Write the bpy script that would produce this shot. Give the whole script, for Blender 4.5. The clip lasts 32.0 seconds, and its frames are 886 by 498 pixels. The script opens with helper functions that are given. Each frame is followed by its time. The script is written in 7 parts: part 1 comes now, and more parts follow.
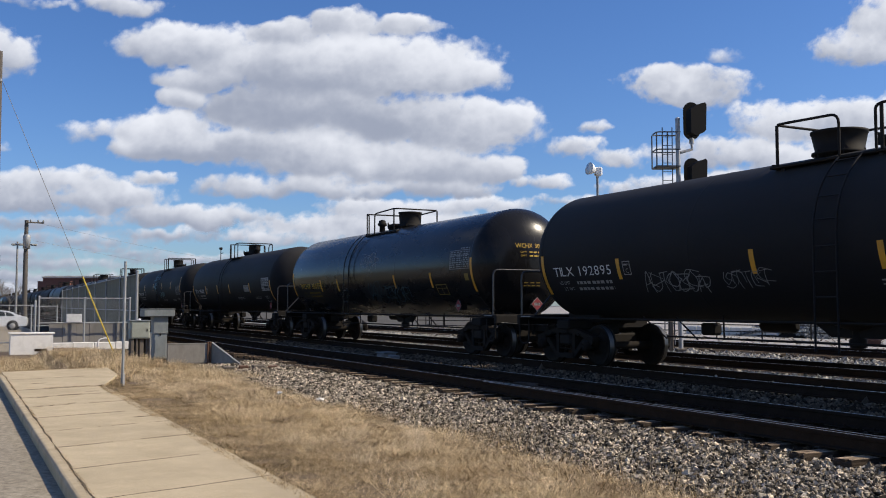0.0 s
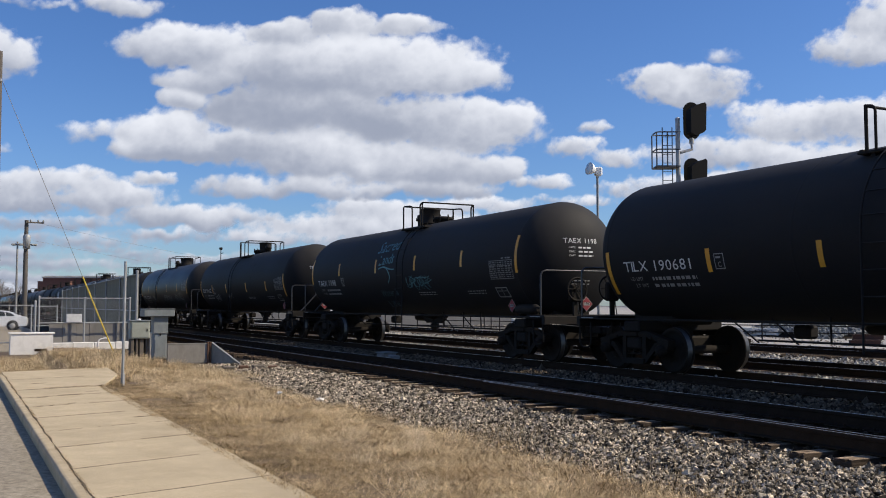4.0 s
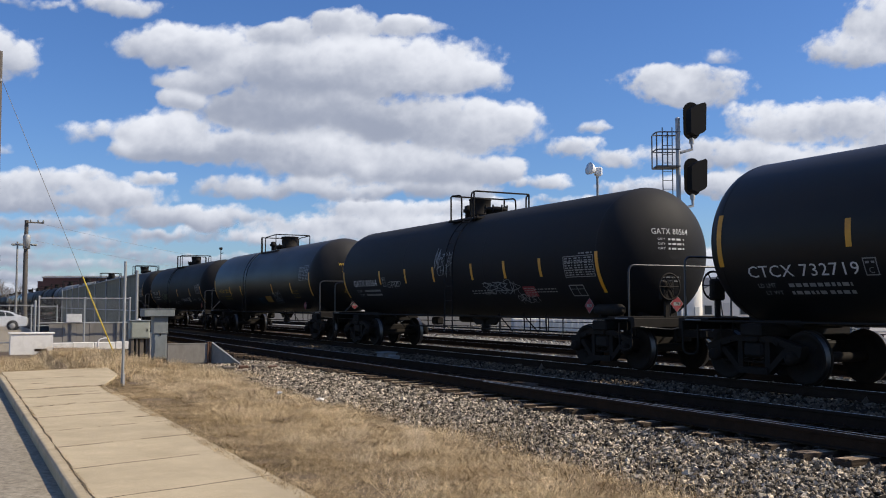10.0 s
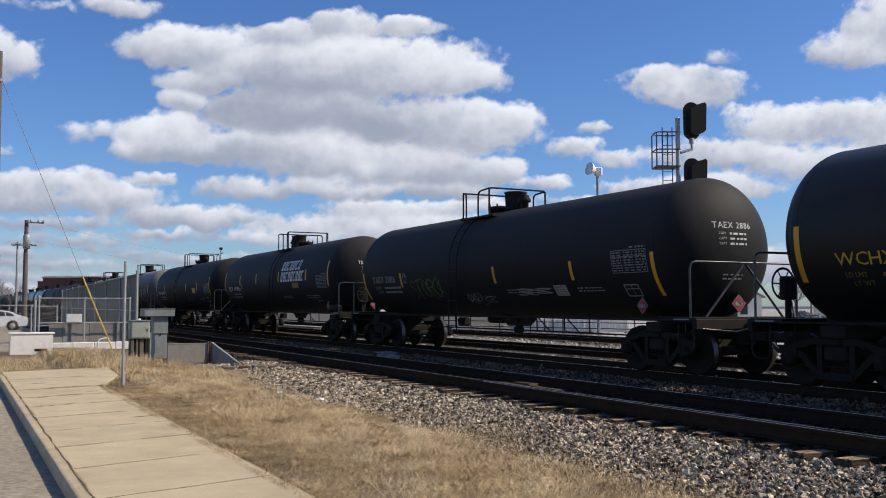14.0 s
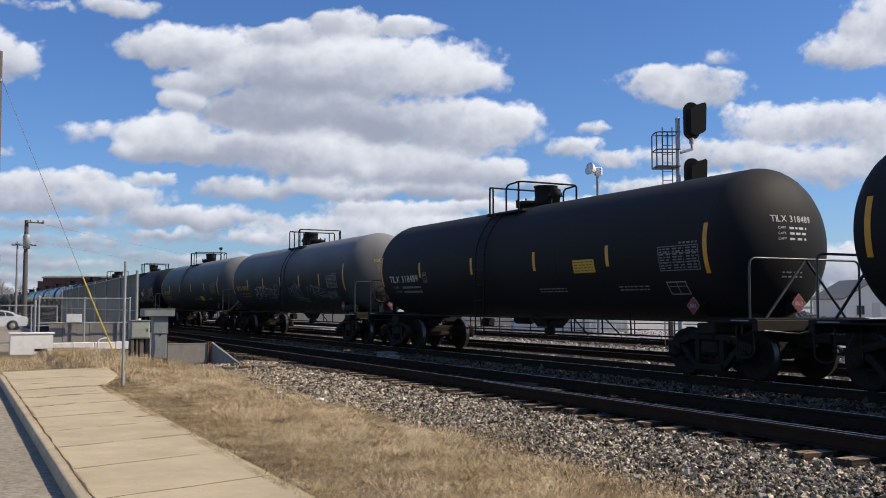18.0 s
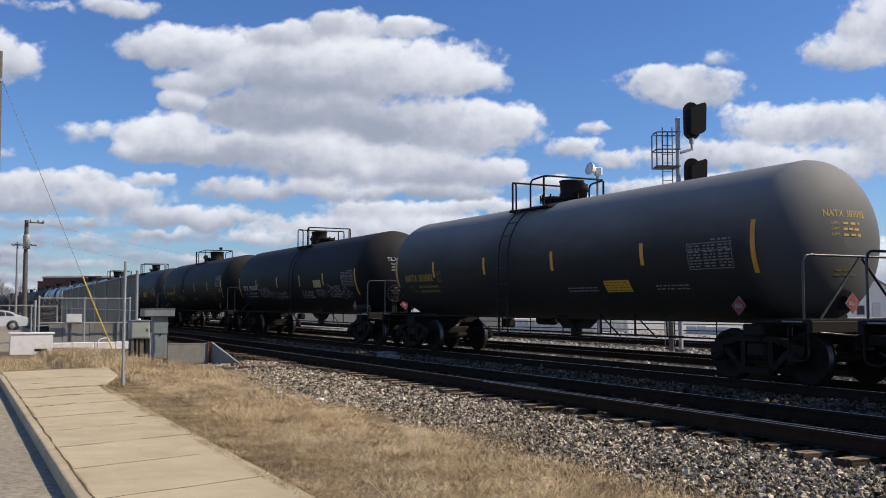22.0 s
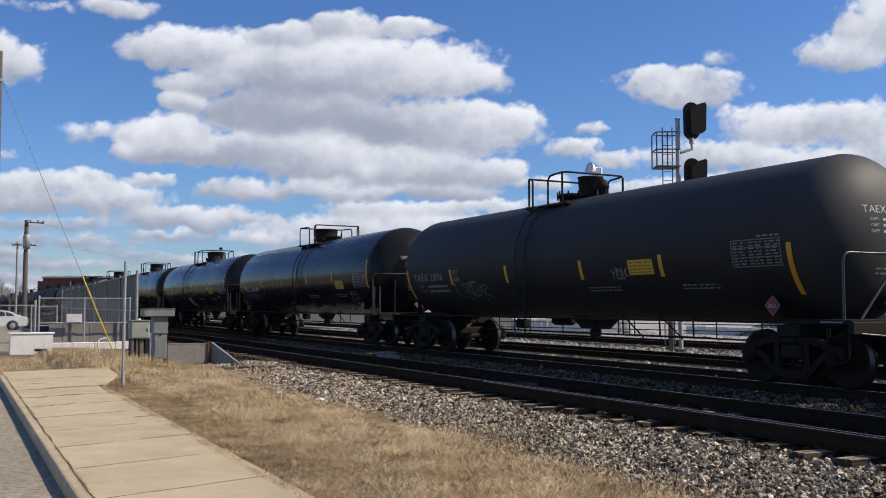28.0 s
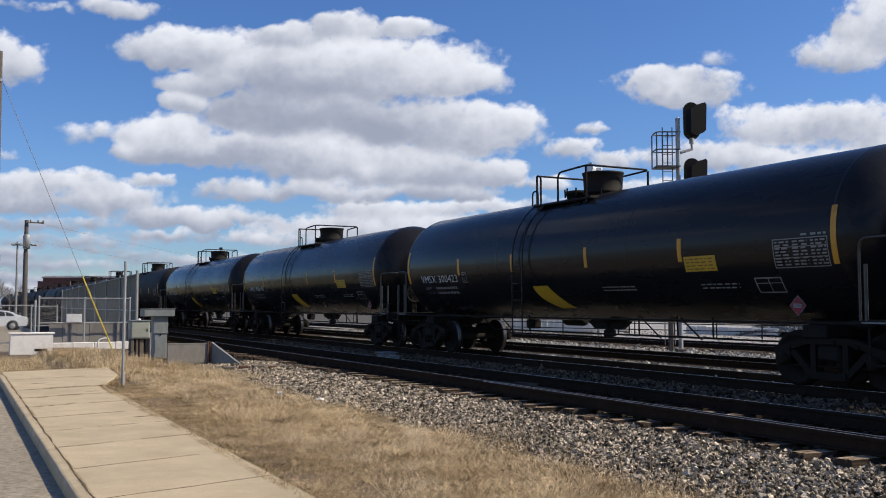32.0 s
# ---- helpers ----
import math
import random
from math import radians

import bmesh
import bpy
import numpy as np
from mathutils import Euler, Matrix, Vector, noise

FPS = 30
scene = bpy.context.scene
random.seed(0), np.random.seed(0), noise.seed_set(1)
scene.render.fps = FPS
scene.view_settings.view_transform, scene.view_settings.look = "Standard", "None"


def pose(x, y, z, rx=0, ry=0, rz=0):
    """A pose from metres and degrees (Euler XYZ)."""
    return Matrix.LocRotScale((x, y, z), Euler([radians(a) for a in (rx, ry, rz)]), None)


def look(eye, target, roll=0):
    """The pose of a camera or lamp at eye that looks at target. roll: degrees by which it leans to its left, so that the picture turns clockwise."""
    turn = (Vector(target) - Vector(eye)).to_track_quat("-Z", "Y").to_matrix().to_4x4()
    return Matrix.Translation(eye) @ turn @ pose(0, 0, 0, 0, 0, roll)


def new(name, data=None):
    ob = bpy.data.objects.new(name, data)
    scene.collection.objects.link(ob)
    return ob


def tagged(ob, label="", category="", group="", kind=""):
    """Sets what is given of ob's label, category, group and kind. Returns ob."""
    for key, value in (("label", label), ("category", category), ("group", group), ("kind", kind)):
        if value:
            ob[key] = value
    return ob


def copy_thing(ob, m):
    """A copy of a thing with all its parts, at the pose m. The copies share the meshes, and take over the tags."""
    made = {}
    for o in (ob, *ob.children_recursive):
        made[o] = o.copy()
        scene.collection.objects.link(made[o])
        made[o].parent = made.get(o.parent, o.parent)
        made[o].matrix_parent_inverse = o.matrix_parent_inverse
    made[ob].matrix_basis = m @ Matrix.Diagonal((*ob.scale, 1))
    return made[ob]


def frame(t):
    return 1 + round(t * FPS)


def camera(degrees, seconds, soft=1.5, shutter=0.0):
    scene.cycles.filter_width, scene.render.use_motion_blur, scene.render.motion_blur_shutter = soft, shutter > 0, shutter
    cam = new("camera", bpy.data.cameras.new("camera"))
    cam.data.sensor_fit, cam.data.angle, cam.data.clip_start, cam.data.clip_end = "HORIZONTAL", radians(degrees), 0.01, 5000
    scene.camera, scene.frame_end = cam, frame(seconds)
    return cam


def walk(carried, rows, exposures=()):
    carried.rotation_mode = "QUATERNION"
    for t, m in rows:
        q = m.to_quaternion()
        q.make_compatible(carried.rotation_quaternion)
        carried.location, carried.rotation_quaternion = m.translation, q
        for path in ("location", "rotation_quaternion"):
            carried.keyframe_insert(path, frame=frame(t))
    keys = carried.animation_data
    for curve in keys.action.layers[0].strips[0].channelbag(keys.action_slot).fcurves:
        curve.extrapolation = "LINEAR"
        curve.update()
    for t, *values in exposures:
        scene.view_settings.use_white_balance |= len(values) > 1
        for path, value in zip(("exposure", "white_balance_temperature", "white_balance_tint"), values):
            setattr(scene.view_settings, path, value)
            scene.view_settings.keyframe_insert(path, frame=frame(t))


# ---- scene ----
cam = camera(50.65, 32.0, soft=1.0)
EYE = Vector((0.0, 0.0, 1.35))
walk(cam, [(0.0, look(EYE, EYE + Vector((-0.88497, 0.46190, 0.06035)))),
           (32.0, look(EYE, EYE + Vector((-0.88497, 0.46190, 0.06035))))],
     [(0.0, 0.0), (32.0, 0.0)])

# ---- light ----
SUN = Vector((0.60, 1.08, 1.0)).normalized()
world = bpy.data.worlds.new("sky")
scene.world = world
world.use_nodes = True
wt = world.node_tree
bg = wt.nodes["Background"]
sky = wt.nodes.new("ShaderNodeTexSky")
sky.sky_type = 'NISHITA'
sky.sun_disc = False
sky.sun_elevation = math.asin(SUN.z)
sky.sun_rotation = math.atan2(SUN.x, SUN.y)
sky.air_density, sky.dust_density, sky.ozone_density = 1.0, 0.5, 2.0
hs = wt.nodes.new("ShaderNodeHueSaturation")
hs.inputs["Saturation"].default_value = 1.13
tint = wt.nodes.new("ShaderNodeMix")
tint.data_type, tint.blend_type = 'RGBA', 'MULTIPLY'
tint.inputs[0].default_value = 1.0
tint.inputs[7].default_value = (0.66, 0.84, 1.19, 1)
wt.links.new(sky.outputs[0], hs.inputs["Color"])
wt.links.new(hs.outputs[0], tint.inputs[6])
wt.links.new(tint.outputs[2], bg.inputs[0])
bg.inputs[1].default_value = 0.105
sun = new("sun", bpy.data.lights.new("sun", 'SUN'))
sun.data.energy, sun.data.angle, sun.data.color = 4.9, radians(0.53), (1.0, 0.88, 0.70)
sun.matrix_world = look(SUN * 60, (0, 0, 0))


# ---- materials ----
def node(tree, kind, **values):
    n = tree.nodes.new(kind)
    for key, value in values.items():
        n.inputs[key.replace("_", " ")].default_value = value
    return n


def mat(name, a, b=None, rough=0.7, metal=0.0, scale=8.0, fine=60.0, bump=0.2, dirt=None, dirt_scale=1.2,
        dirt_amount=0.4, spread=0.0, skew=1.0, coat=0.0, stretch=(1, 1, 1), spec=0.5, lit_dust=None, lit_nose=None):
    """Two colours mixed by coarse and fine noise, stains of a third one, and relief."""
    m = bpy.data.materials.new(name)
    m.use_nodes = True
    t = m.node_tree
    p = t.nodes["Principled BSDF"]
    b = b or tuple(c * 0.8 for c in a)
    co = t.nodes.new("ShaderNodeTexCoord")
    mp = t.nodes.new("ShaderNodeMapping")
    mp.inputs["Scale"].default_value = stretch
    t.links.new(co.outputs["Object"], mp.inputs[0])
    n1 = node(t, "ShaderNodeTexNoise", Scale=scale, Detail=6.0, Roughness=0.6)
    n2 = node(t, "ShaderNodeTexNoise", Scale=fine, Detail=4.0, Roughness=0.7)
    for n in (n1, n2):
        t.links.new(mp.outputs[0], n.inputs["Vector"])
    ma = node(t, "ShaderNodeMath")
    ma.operation = 'MULTIPLY_ADD'
    t.links.new(n2.outputs[0], ma.inputs[0])
    ma.inputs[1].default_value = 0.5
    t.links.new(n1.outputs[0], ma.inputs[2])
    ramp = t.nodes.new("ShaderNodeMapRange")
    ramp.inputs["From Min"].default_value, ramp.inputs["From Max"].default_value = 0.5, 1.0
    t.links.new(ma.outputs[0], ramp.inputs[0])
    mix = t.nodes.new("ShaderNodeMix")
    mix.data_type = 'RGBA'
    mix.inputs[6].default_value, mix.inputs[7].default_value = (*a, 1), (*b, 1)
    t.links.new(ramp.outputs[0], mix.inputs[0])
    out = mix.outputs[2]
    if dirt:
        n3 = node(t, "ShaderNodeTexNoise", Scale=dirt_scale, Detail=8.0, Roughness=0.65)
        t.links.new(mp.outputs[0], n3.inputs["Vector"])
        r3 = t.nodes.new("ShaderNodeMapRange")
        r3.inputs["From Min"].default_value, r3.inputs["From Max"].default_value = 0.45, 0.75
        r3.inputs["To Max"].default_value = dirt_amount
        t.links.new(n3.outputs[0], r3.inputs[0])
        m2 = t.nodes.new("ShaderNodeMix")
        m2.data_type = 'RGBA'
        m2.inputs[7].default_value = (*dirt, 1)
        t.links.new(out, m2.inputs[6])
        t.links.new(r3.outputs[0], m2.inputs[0])
        out = m2.outputs[2]
    if spread:
        oi = t.nodes.new("ShaderNodeObjectInfo")
        ge = t.nodes.new("ShaderNodeNewGeometry")
        ad = t.nodes.new("ShaderNodeMath")
        ad.operation = 'ADD'
        t.links.new(oi.outputs["Random"], ad.inputs[0])
        t.links.new(ge.outputs["Random Per Island"], ad.inputs[1])
        fr = t.nodes.new("ShaderNodeMath")
        fr.operation = 'FRACT'
        t.links.new(ad.outputs[0], fr.inputs[0])
        pw = t.nodes.new("ShaderNodeMath")
        pw.operation = 'POWER'
        pw.inputs[1].default_value = skew
        t.links.new(fr.outputs[0], pw.inputs[0])
        mr = t.nodes.new("ShaderNodeMapRange")
        mr.inputs["To Min"].default_value, mr.inputs["To Max"].default_value = 1 - spread, 1 + spread * skew
        t.links.new(pw.outputs[0], mr.inputs[0])
        vm = t.nodes.new("ShaderNodeVectorMath")
        vm.operation = 'SCALE'
        t.links.new(out, vm.inputs[0])
        t.links.new(mr.outputs[0], vm.inputs["Scale"])
        out = vm.outputs[0]
    # top light painted along with the dust: paler where the surface faces up
    if lit_dust:
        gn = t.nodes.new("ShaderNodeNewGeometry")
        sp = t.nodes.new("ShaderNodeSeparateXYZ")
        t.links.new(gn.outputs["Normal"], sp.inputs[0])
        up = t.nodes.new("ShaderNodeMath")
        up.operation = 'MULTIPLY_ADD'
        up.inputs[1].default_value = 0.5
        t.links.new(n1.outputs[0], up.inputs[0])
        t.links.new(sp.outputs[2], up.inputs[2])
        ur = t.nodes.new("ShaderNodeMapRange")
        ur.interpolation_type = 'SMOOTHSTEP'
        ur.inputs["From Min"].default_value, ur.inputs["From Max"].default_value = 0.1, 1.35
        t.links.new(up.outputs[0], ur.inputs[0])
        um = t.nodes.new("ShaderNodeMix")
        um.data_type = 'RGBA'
        um.inputs[7].default_value = (*lit_dust, 1)
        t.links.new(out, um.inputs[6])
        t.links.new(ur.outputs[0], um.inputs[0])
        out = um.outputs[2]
    if lit_nose:
        # sunlight on the dusty leading head painted paler, beyond the end of the cylinder
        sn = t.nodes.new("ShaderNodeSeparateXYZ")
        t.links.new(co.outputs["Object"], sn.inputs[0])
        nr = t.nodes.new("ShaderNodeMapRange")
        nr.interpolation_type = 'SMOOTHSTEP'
        nr.inputs["From Min"].default_value, nr.inputs["From Max"].default_value, nr.inputs["To Max"].default_value = 6.9, 8.1, lit_nose[3]
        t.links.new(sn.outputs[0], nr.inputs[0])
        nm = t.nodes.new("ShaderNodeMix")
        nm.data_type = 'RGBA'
        nm.inputs[7].default_value = (*lit_nose[:3], 1)
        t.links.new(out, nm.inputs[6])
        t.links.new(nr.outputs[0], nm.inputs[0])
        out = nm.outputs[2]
    t.links.new(out, p.inputs["Base Color"])
    rr = t.nodes.new("ShaderNodeMapRange")
    rr.inputs["To Min"].default_value, rr.inputs["To Max"].default_value = max(0.03, rough - 0.12), min(1, rough + 0.12)
    t.links.new(n1.outputs[0], rr.inputs[0])
    t.links.new(rr.outputs[0], p.inputs["Roughness"])
    p.inputs["Metallic"].default_value = metal
    p.inputs["Specular IOR Level"].default_value = spec
    if coat:
        p.inputs["Coat Weight"].default_value = coat
        p.inputs["Coat Roughness"].default_value = 0.14
    if bump:
        bp = t.nodes.new("ShaderNodeBump")
        bp.inputs["Strength"].default_value = bump
        bp.inputs["Distance"].default_value = 0.01
        t.links.new(ma.outputs[0], bp.inputs["Height"])
        t.links.new(bp.outputs[0], p.inputs["Normal"])
    return m


M = dict(
    asphalt=mat("asphalt", (0.19, 0.163, 0.120), (0.46, 0.40, 0.305), 1.0, scale=16, fine=80, bump=0.6, spec=0.05, dirt=(0.20, 0.178, 0.14), dirt_scale=0.8),
    dull_asphalt=mat("dull_asphalt", (0.075, 0.071, 0.064), (0.125, 0.119, 0.108), 0.95, scale=0.5, fine=12, bump=0.2, spec=0.06, dirt=(0.17, 0.16, 0.14), dirt_scale=0.15, dirt_amount=0.5, stretch=(1, 2.5, 1)),
    concrete=mat("walk_concrete", (0.40, 0.323, 0.204), (0.68, 0.562, 0.378), 0.95, scale=150, fine=2.2, bump=0.5, dirt=(0.37, 0.30, 0.195), dirt_scale=0.7, dirt_amount=0.6, spec=0.15, spread=0.03),
    kerb=mat("kerb_concrete", (0.44, 0.35, 0.222), (0.60, 0.495, 0.33), 0.95, scale=4, fine=90, bump=0.7, dirt=(0.33, 0.265, 0.175), dirt_scale=1.8, dirt_amount=0.6, spec=0.15),
    white_concrete=mat("pale_concrete", (0.74, 0.71, 0.66), (0.82, 0.79, 0.74), 0.85, scale=3, fine=90, bump=0.2, dirt=(0.36, 0.33, 0.29), dirt_scale=2.5, dirt_amount=0.5),
    thatch=mat("matted_thatch", (0.27, 0.19, 0.10), (0.63, 0.48, 0.285), 0.95, scale=1.1, fine=7, bump=0, spread=0.85, spec=0.1, dirt=(0.18, 0.13, 0.07), dirt_scale=0.55, dirt_amount=0.8),
    joint=mat("joint_dirt", (0.085, 0.066, 0.045), (0.14, 0.11, 0.075), 1.0, scale=20, bump=0.5, spec=0.1),
    soil=mat("soil", (0.085, 0.058, 0.033), (0.19, 0.135, 0.078), 1.0, scale=4, fine=50, bump=0.9, dirt=(0.17, 0.12, 0.07), dirt_scale=2.5),
    field=mat("gravel_lot", (0.25, 0.232, 0.208), (0.47, 0.445, 0.41), 0.95, scale=0.35, fine=9, bump=0.2, dirt=(0.24, 0.21, 0.17), dirt_scale=0.2, dirt_amount=0.7, stretch=(1, 2.5, 1)),
    # near black: shade in the gaps between stones is put into the colour
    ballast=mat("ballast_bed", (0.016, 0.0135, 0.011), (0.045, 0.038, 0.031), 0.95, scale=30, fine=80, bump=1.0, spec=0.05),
    stone=mat("ballast_stone", (0.066, 0.054, 0.039), (0.55, 0.465, 0.345), 0.95, scale=26, fine=70, bump=0.4, spread=0.86, skew=1.7, spec=0.06),
    # two copies of the ballast stone: paler for sunlit strips, darker for shade
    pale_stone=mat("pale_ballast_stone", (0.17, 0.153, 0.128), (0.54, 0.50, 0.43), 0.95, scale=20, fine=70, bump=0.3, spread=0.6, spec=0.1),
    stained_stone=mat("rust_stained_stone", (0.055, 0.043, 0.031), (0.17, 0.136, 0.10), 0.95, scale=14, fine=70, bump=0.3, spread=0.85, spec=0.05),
    straw=mat("dry_grass", (0.34, 0.24, 0.118), (0.71, 0.56, 0.345), 0.9, scale=0.9, fine=6, bump=0, spread=0.9, spec=0.15, dirt=(0.22, 0.14, 0.068), dirt_scale=1.1, dirt_amount=0.85),
    pale_straw=mat("pale_straw", (0.58, 0.44, 0.255), (0.82, 0.67, 0.45), 0.9, scale=2, fine=9, bump=0, spread=0.4, spec=0.15),
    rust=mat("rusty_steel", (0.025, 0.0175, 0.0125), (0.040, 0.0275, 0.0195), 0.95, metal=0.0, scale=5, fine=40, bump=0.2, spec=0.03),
    railtop=mat("worn_rail_head", (0.52, 0.50, 0.47), (0.66, 0.645, 0.61), 0.38, metal=1.0, bump=0.02, scale=2),
    tie=mat("weathered_tie", (0.19, 0.130, 0.086), (0.52, 0.40, 0.275), 0.95, scale=4, fine=40, bump=1.0, spread=0.55, stretch=(9, 1, 9), dirt=(0.08, 0.05, 0.032), dirt_scale=2.5, dirt_amount=0.6, spec=0.06),
    black=mat("tank_black", (0.0128, 0.0128, 0.0140), (0.0178, 0.0176, 0.0190), 0.62, scale=0.8, fine=14, bump=0.015, dirt=(0.017, 0.0155, 0.0145), dirt_scale=0.5, dirt_amount=0.4, stretch=(0.5, 2, 1), spec=0.10, lit_dust=(0.044, 0.0415, 0.039)),
    gloss=mat("tank_gloss_black", (0.0098, 0.0096, 0.0100), (0.0135, 0.0130, 0.0134), 0.27, scale=0.8, fine=14, bump=0.01, dirt=(0.018, 0.017, 0.016), dirt_scale=0.5, dirt_amount=0.3, stretch=(0.5, 2, 1), spec=0.13, lit_dust=(0.020, 0.0195, 0.019), coat=0.16),
    dusty=mat("tank_dusty_black", (0.0165, 0.0168, 0.0168), (0.0245, 0.0246, 0.0240), 0.66, scale=0.8, fine=18, bump=0.02, dirt=(0.036, 0.034, 0.031), dirt_scale=0.6, dirt_amount=0.4, stretch=(0.5, 2, 1), spec=0.19, lit_dust=(0.27, 0.268, 0.255), lit_nose=(0.20, 0.20, 0.195, 0.42)),
    satin=mat("tank_satin_black", (0.0135, 0.014, 0.0150), (0.020, 0.0205, 0.0215), 0.58, scale=0.8, fine=16, bump=0.02, dirt=(0.03, 0.028, 0.026), dirt_scale=0.6, dirt_amount=0.4, stretch=(0.5, 2, 1), spec=0.2, lit_dust=(0.05, 0.05, 0.049), lit_nose=(0.12, 0.12, 0.118, 0.3)),
    satin_black=mat("tank_half_gloss_black", (0.0078, 0.0077, 0.0080), (0.0112, 0.0110, 0.0112), 0.44, scale=0.8, fine=14, bump=0.012, dirt=(0.018, 0.0165, 0.015), dirt_scale=0.5, dirt_amount=0.35, stretch=(0.5, 2, 1), spec=0.19, lit_dust=(0.055, 0.051, 0.046)),
    brown=mat("tank_brown_black", (0.0135, 0.0122, 0.0102), (0.019, 0.017, 0.0143), 0.6, scale=0.8, fine=18, bump=0.02, dirt=(0.028, 0.024, 0.019), dirt_scale=0.6, dirt_amount=0.4, stretch=(0.5, 2, 1), spec=0.1, lit_dust=(0.055, 0.050, 0.042)),
    iron=mat("black_ironwork", (0.016, 0.0145, 0.0132), (0.026, 0.0232, 0.0205), 0.7, scale=4, fine=40, bump=0.08, dirt=(0.020, 0.015, 0.0115), dirt_scale=3, dirt_amount=0.5, spec=0.1),
    cage=mat("dull_dark_steel", (0.10, 0.105, 0.11), (0.15, 0.155, 0.16), 0.6, metal=0.3, bump=0.03),
    pipe=mat("worn_handrail", (0.05, 0.05, 0.052), (0.09, 0.09, 0.09), 0.4, metal=0.6, bump=0.02),
    wheel=mat("wheel_steel", (0.0175, 0.0148, 0.0122), (0.028, 0.0232, 0.019), 0.78, bump=0.1, scale=6, spec=0.08, dirt=(0.024, 0.018, 0.014), dirt_scale=3, dirt_amount=0.4),
    tread=mat("wheel_tread", (0.10, 0.095, 0.088), (0.15, 0.143, 0.132), 0.4, metal=1.0, bump=0.02),
    yellow=mat("reflective_yellow", (0.56, 0.255, 0.014), (0.67, 0.33, 0.022), 0.45, scale=3, bump=0.02, dirt=(0.2, 0.12, 0.03), dirt_scale=4),
    yellow_text=mat("yellow_lettering", (0.50, 0.30, 0.02), (0.58, 0.36, 0.028), 0.6, bump=0),
    white_text=mat("white_lettering", (0.55, 0.55, 0.54), (0.66, 0.66, 0.65), 0.7, scale=14, bump=0, dirt=(0.2, 0.2, 0.19), dirt_scale=5, dirt_amount=0.5),
    yellow_faint=mat("faded_yellow_lettering", (0.16, 0.11, 0.012), (0.22, 0.15, 0.016), 0.7, bump=0),
    notice_ink=mat("notice_ink", (0.13, 0.09, 0.015), (0.18, 0.12, 0.02), 0.7, bump=0),
    pale_table=mat("pale_stencil_panel", (0.20, 0.20, 0.195), (0.28, 0.28, 0.27), 0.7, scale=10, bump=0, dirt=(0.15, 0.15, 0.14), dirt_scale=4, dirt_amount=0.5),
    grey_text=mat("faded_lettering", (0.20, 0.20, 0.20), (0.28, 0.28, 0.27), 0.7, bump=0),
    table=mat("faded_stencil_panel", (0.13, 0.13, 0.125), (0.2, 0.2, 0.19), 0.7, bump=0),
    red=mat("placard_red", (0.21, 0.012, 0.018), (0.27, 0.020, 0.027), 0.6, bump=0, dirt=(0.12, 0.035, 0.035), dirt_scale=9, dirt_amount=0.5),
    graffiti=mat("graffiti_silver", (0.12, 0.128, 0.135), (0.23, 0.24, 0.25), 0.55, bump=0),
    graffiti_teal=mat("graffiti_teal", (0.035, 0.14, 0.165), (0.055, 0.195, 0.225), 0.55, bump=0),
    graffiti_lime=mat("graffiti_lime", (0.06, 0.10, 0.02), (0.09, 0.14, 0.03), 0.6, bump=0),
    graffiti_gold=mat("graffiti_gold", (0.35, 0.27, 0.10), (0.45, 0.36, 0.14), 0.55, bump=0),
    galv=mat("galvanised_steel", (0.30, 0.305, 0.30), (0.40, 0.405, 0.40), 0.55, metal=0.35, scale=5, bump=0.05),
    grey_paint=mat("weathered_grey_paint", (0.20, 0.205, 0.20), (0.30, 0.305, 0.295), 0.75, scale=3, fine=30, bump=0.12, dirt=(0.13, 0.105, 0.08), dirt_scale=2.2, dirt_amount=0.75, spec=0.25, stretch=(1, 1, 0.5)),
    sheet_metal=mat("dull_galvanised_sheet", (0.165, 0.185, 0.185), (0.245, 0.265, 0.26), 0.6, scale=6, fine=50, bump=0.05, dirt=(0.17, 0.165, 0.15), dirt_scale=2.0, dirt_amount=0.6, spec=0.35, stretch=(1, 1, 0.4)),
    brown_panel=mat("brown_grey_panel", (0.21, 0.195, 0.17), (0.30, 0.28, 0.25), 0.85, scale=3, fine=40, bump=0.15, dirt=(0.13, 0.105, 0.08), dirt_scale=2.5, dirt_amount=0.7, spec=0.2, stretch=(1, 1, 0.5)),
    dark_panel=mat("dark_grey_panel", (0.24, 0.225, 0.205), (0.32, 0.305, 0.28), 0.85, scale=3, fine=40, bump=0.15, dirt=(0.10, 0.09, 0.075), dirt_scale=1.5, dirt_amount=0.6, spec=0.2, stretch=(1, 1, 0.5)),
    case_green=mat("pale_green_grey_paint", (0.30, 0.32, 0.27), (0.38, 0.40, 0.345), 0.7, scale=3, fine=30, bump=0.08, dirt=(0.2, 0.19, 0.16), dirt_scale=2.2, dirt_amount=0.6, spec=0.25),
    rail_brown=mat("rust_brown_steel", (0.10, 0.055, 0.035), (0.16, 0.09, 0.06), 0.9, scale=6, fine=40, bump=0.3, spec=0.15),
    wood=mat("grey_timber", (0.10, 0.083, 0.067), (0.20, 0.17, 0.14), 0.95, scale=4, fine=60, bump=0.5, stretch=(1, 1, 0.15), spec=0.1),
    pole=mat("utility_pole_wood", (0.085, 0.075, 0.066), (0.14, 0.122, 0.105), 0.95, scale=5, fine=60, bump=0.5, stretch=(1, 1, 0.1)),
    slat=mat("fence_slat", (0.175, 0.168, 0.125), (0.235, 0.225, 0.172), 0.8, scale=2, fine=25, bump=0.1, spread=0.10, dirt=(0.09, 0.085, 0.07), dirt_scale=1.2, dirt_amount=0.6, spec=0.15),
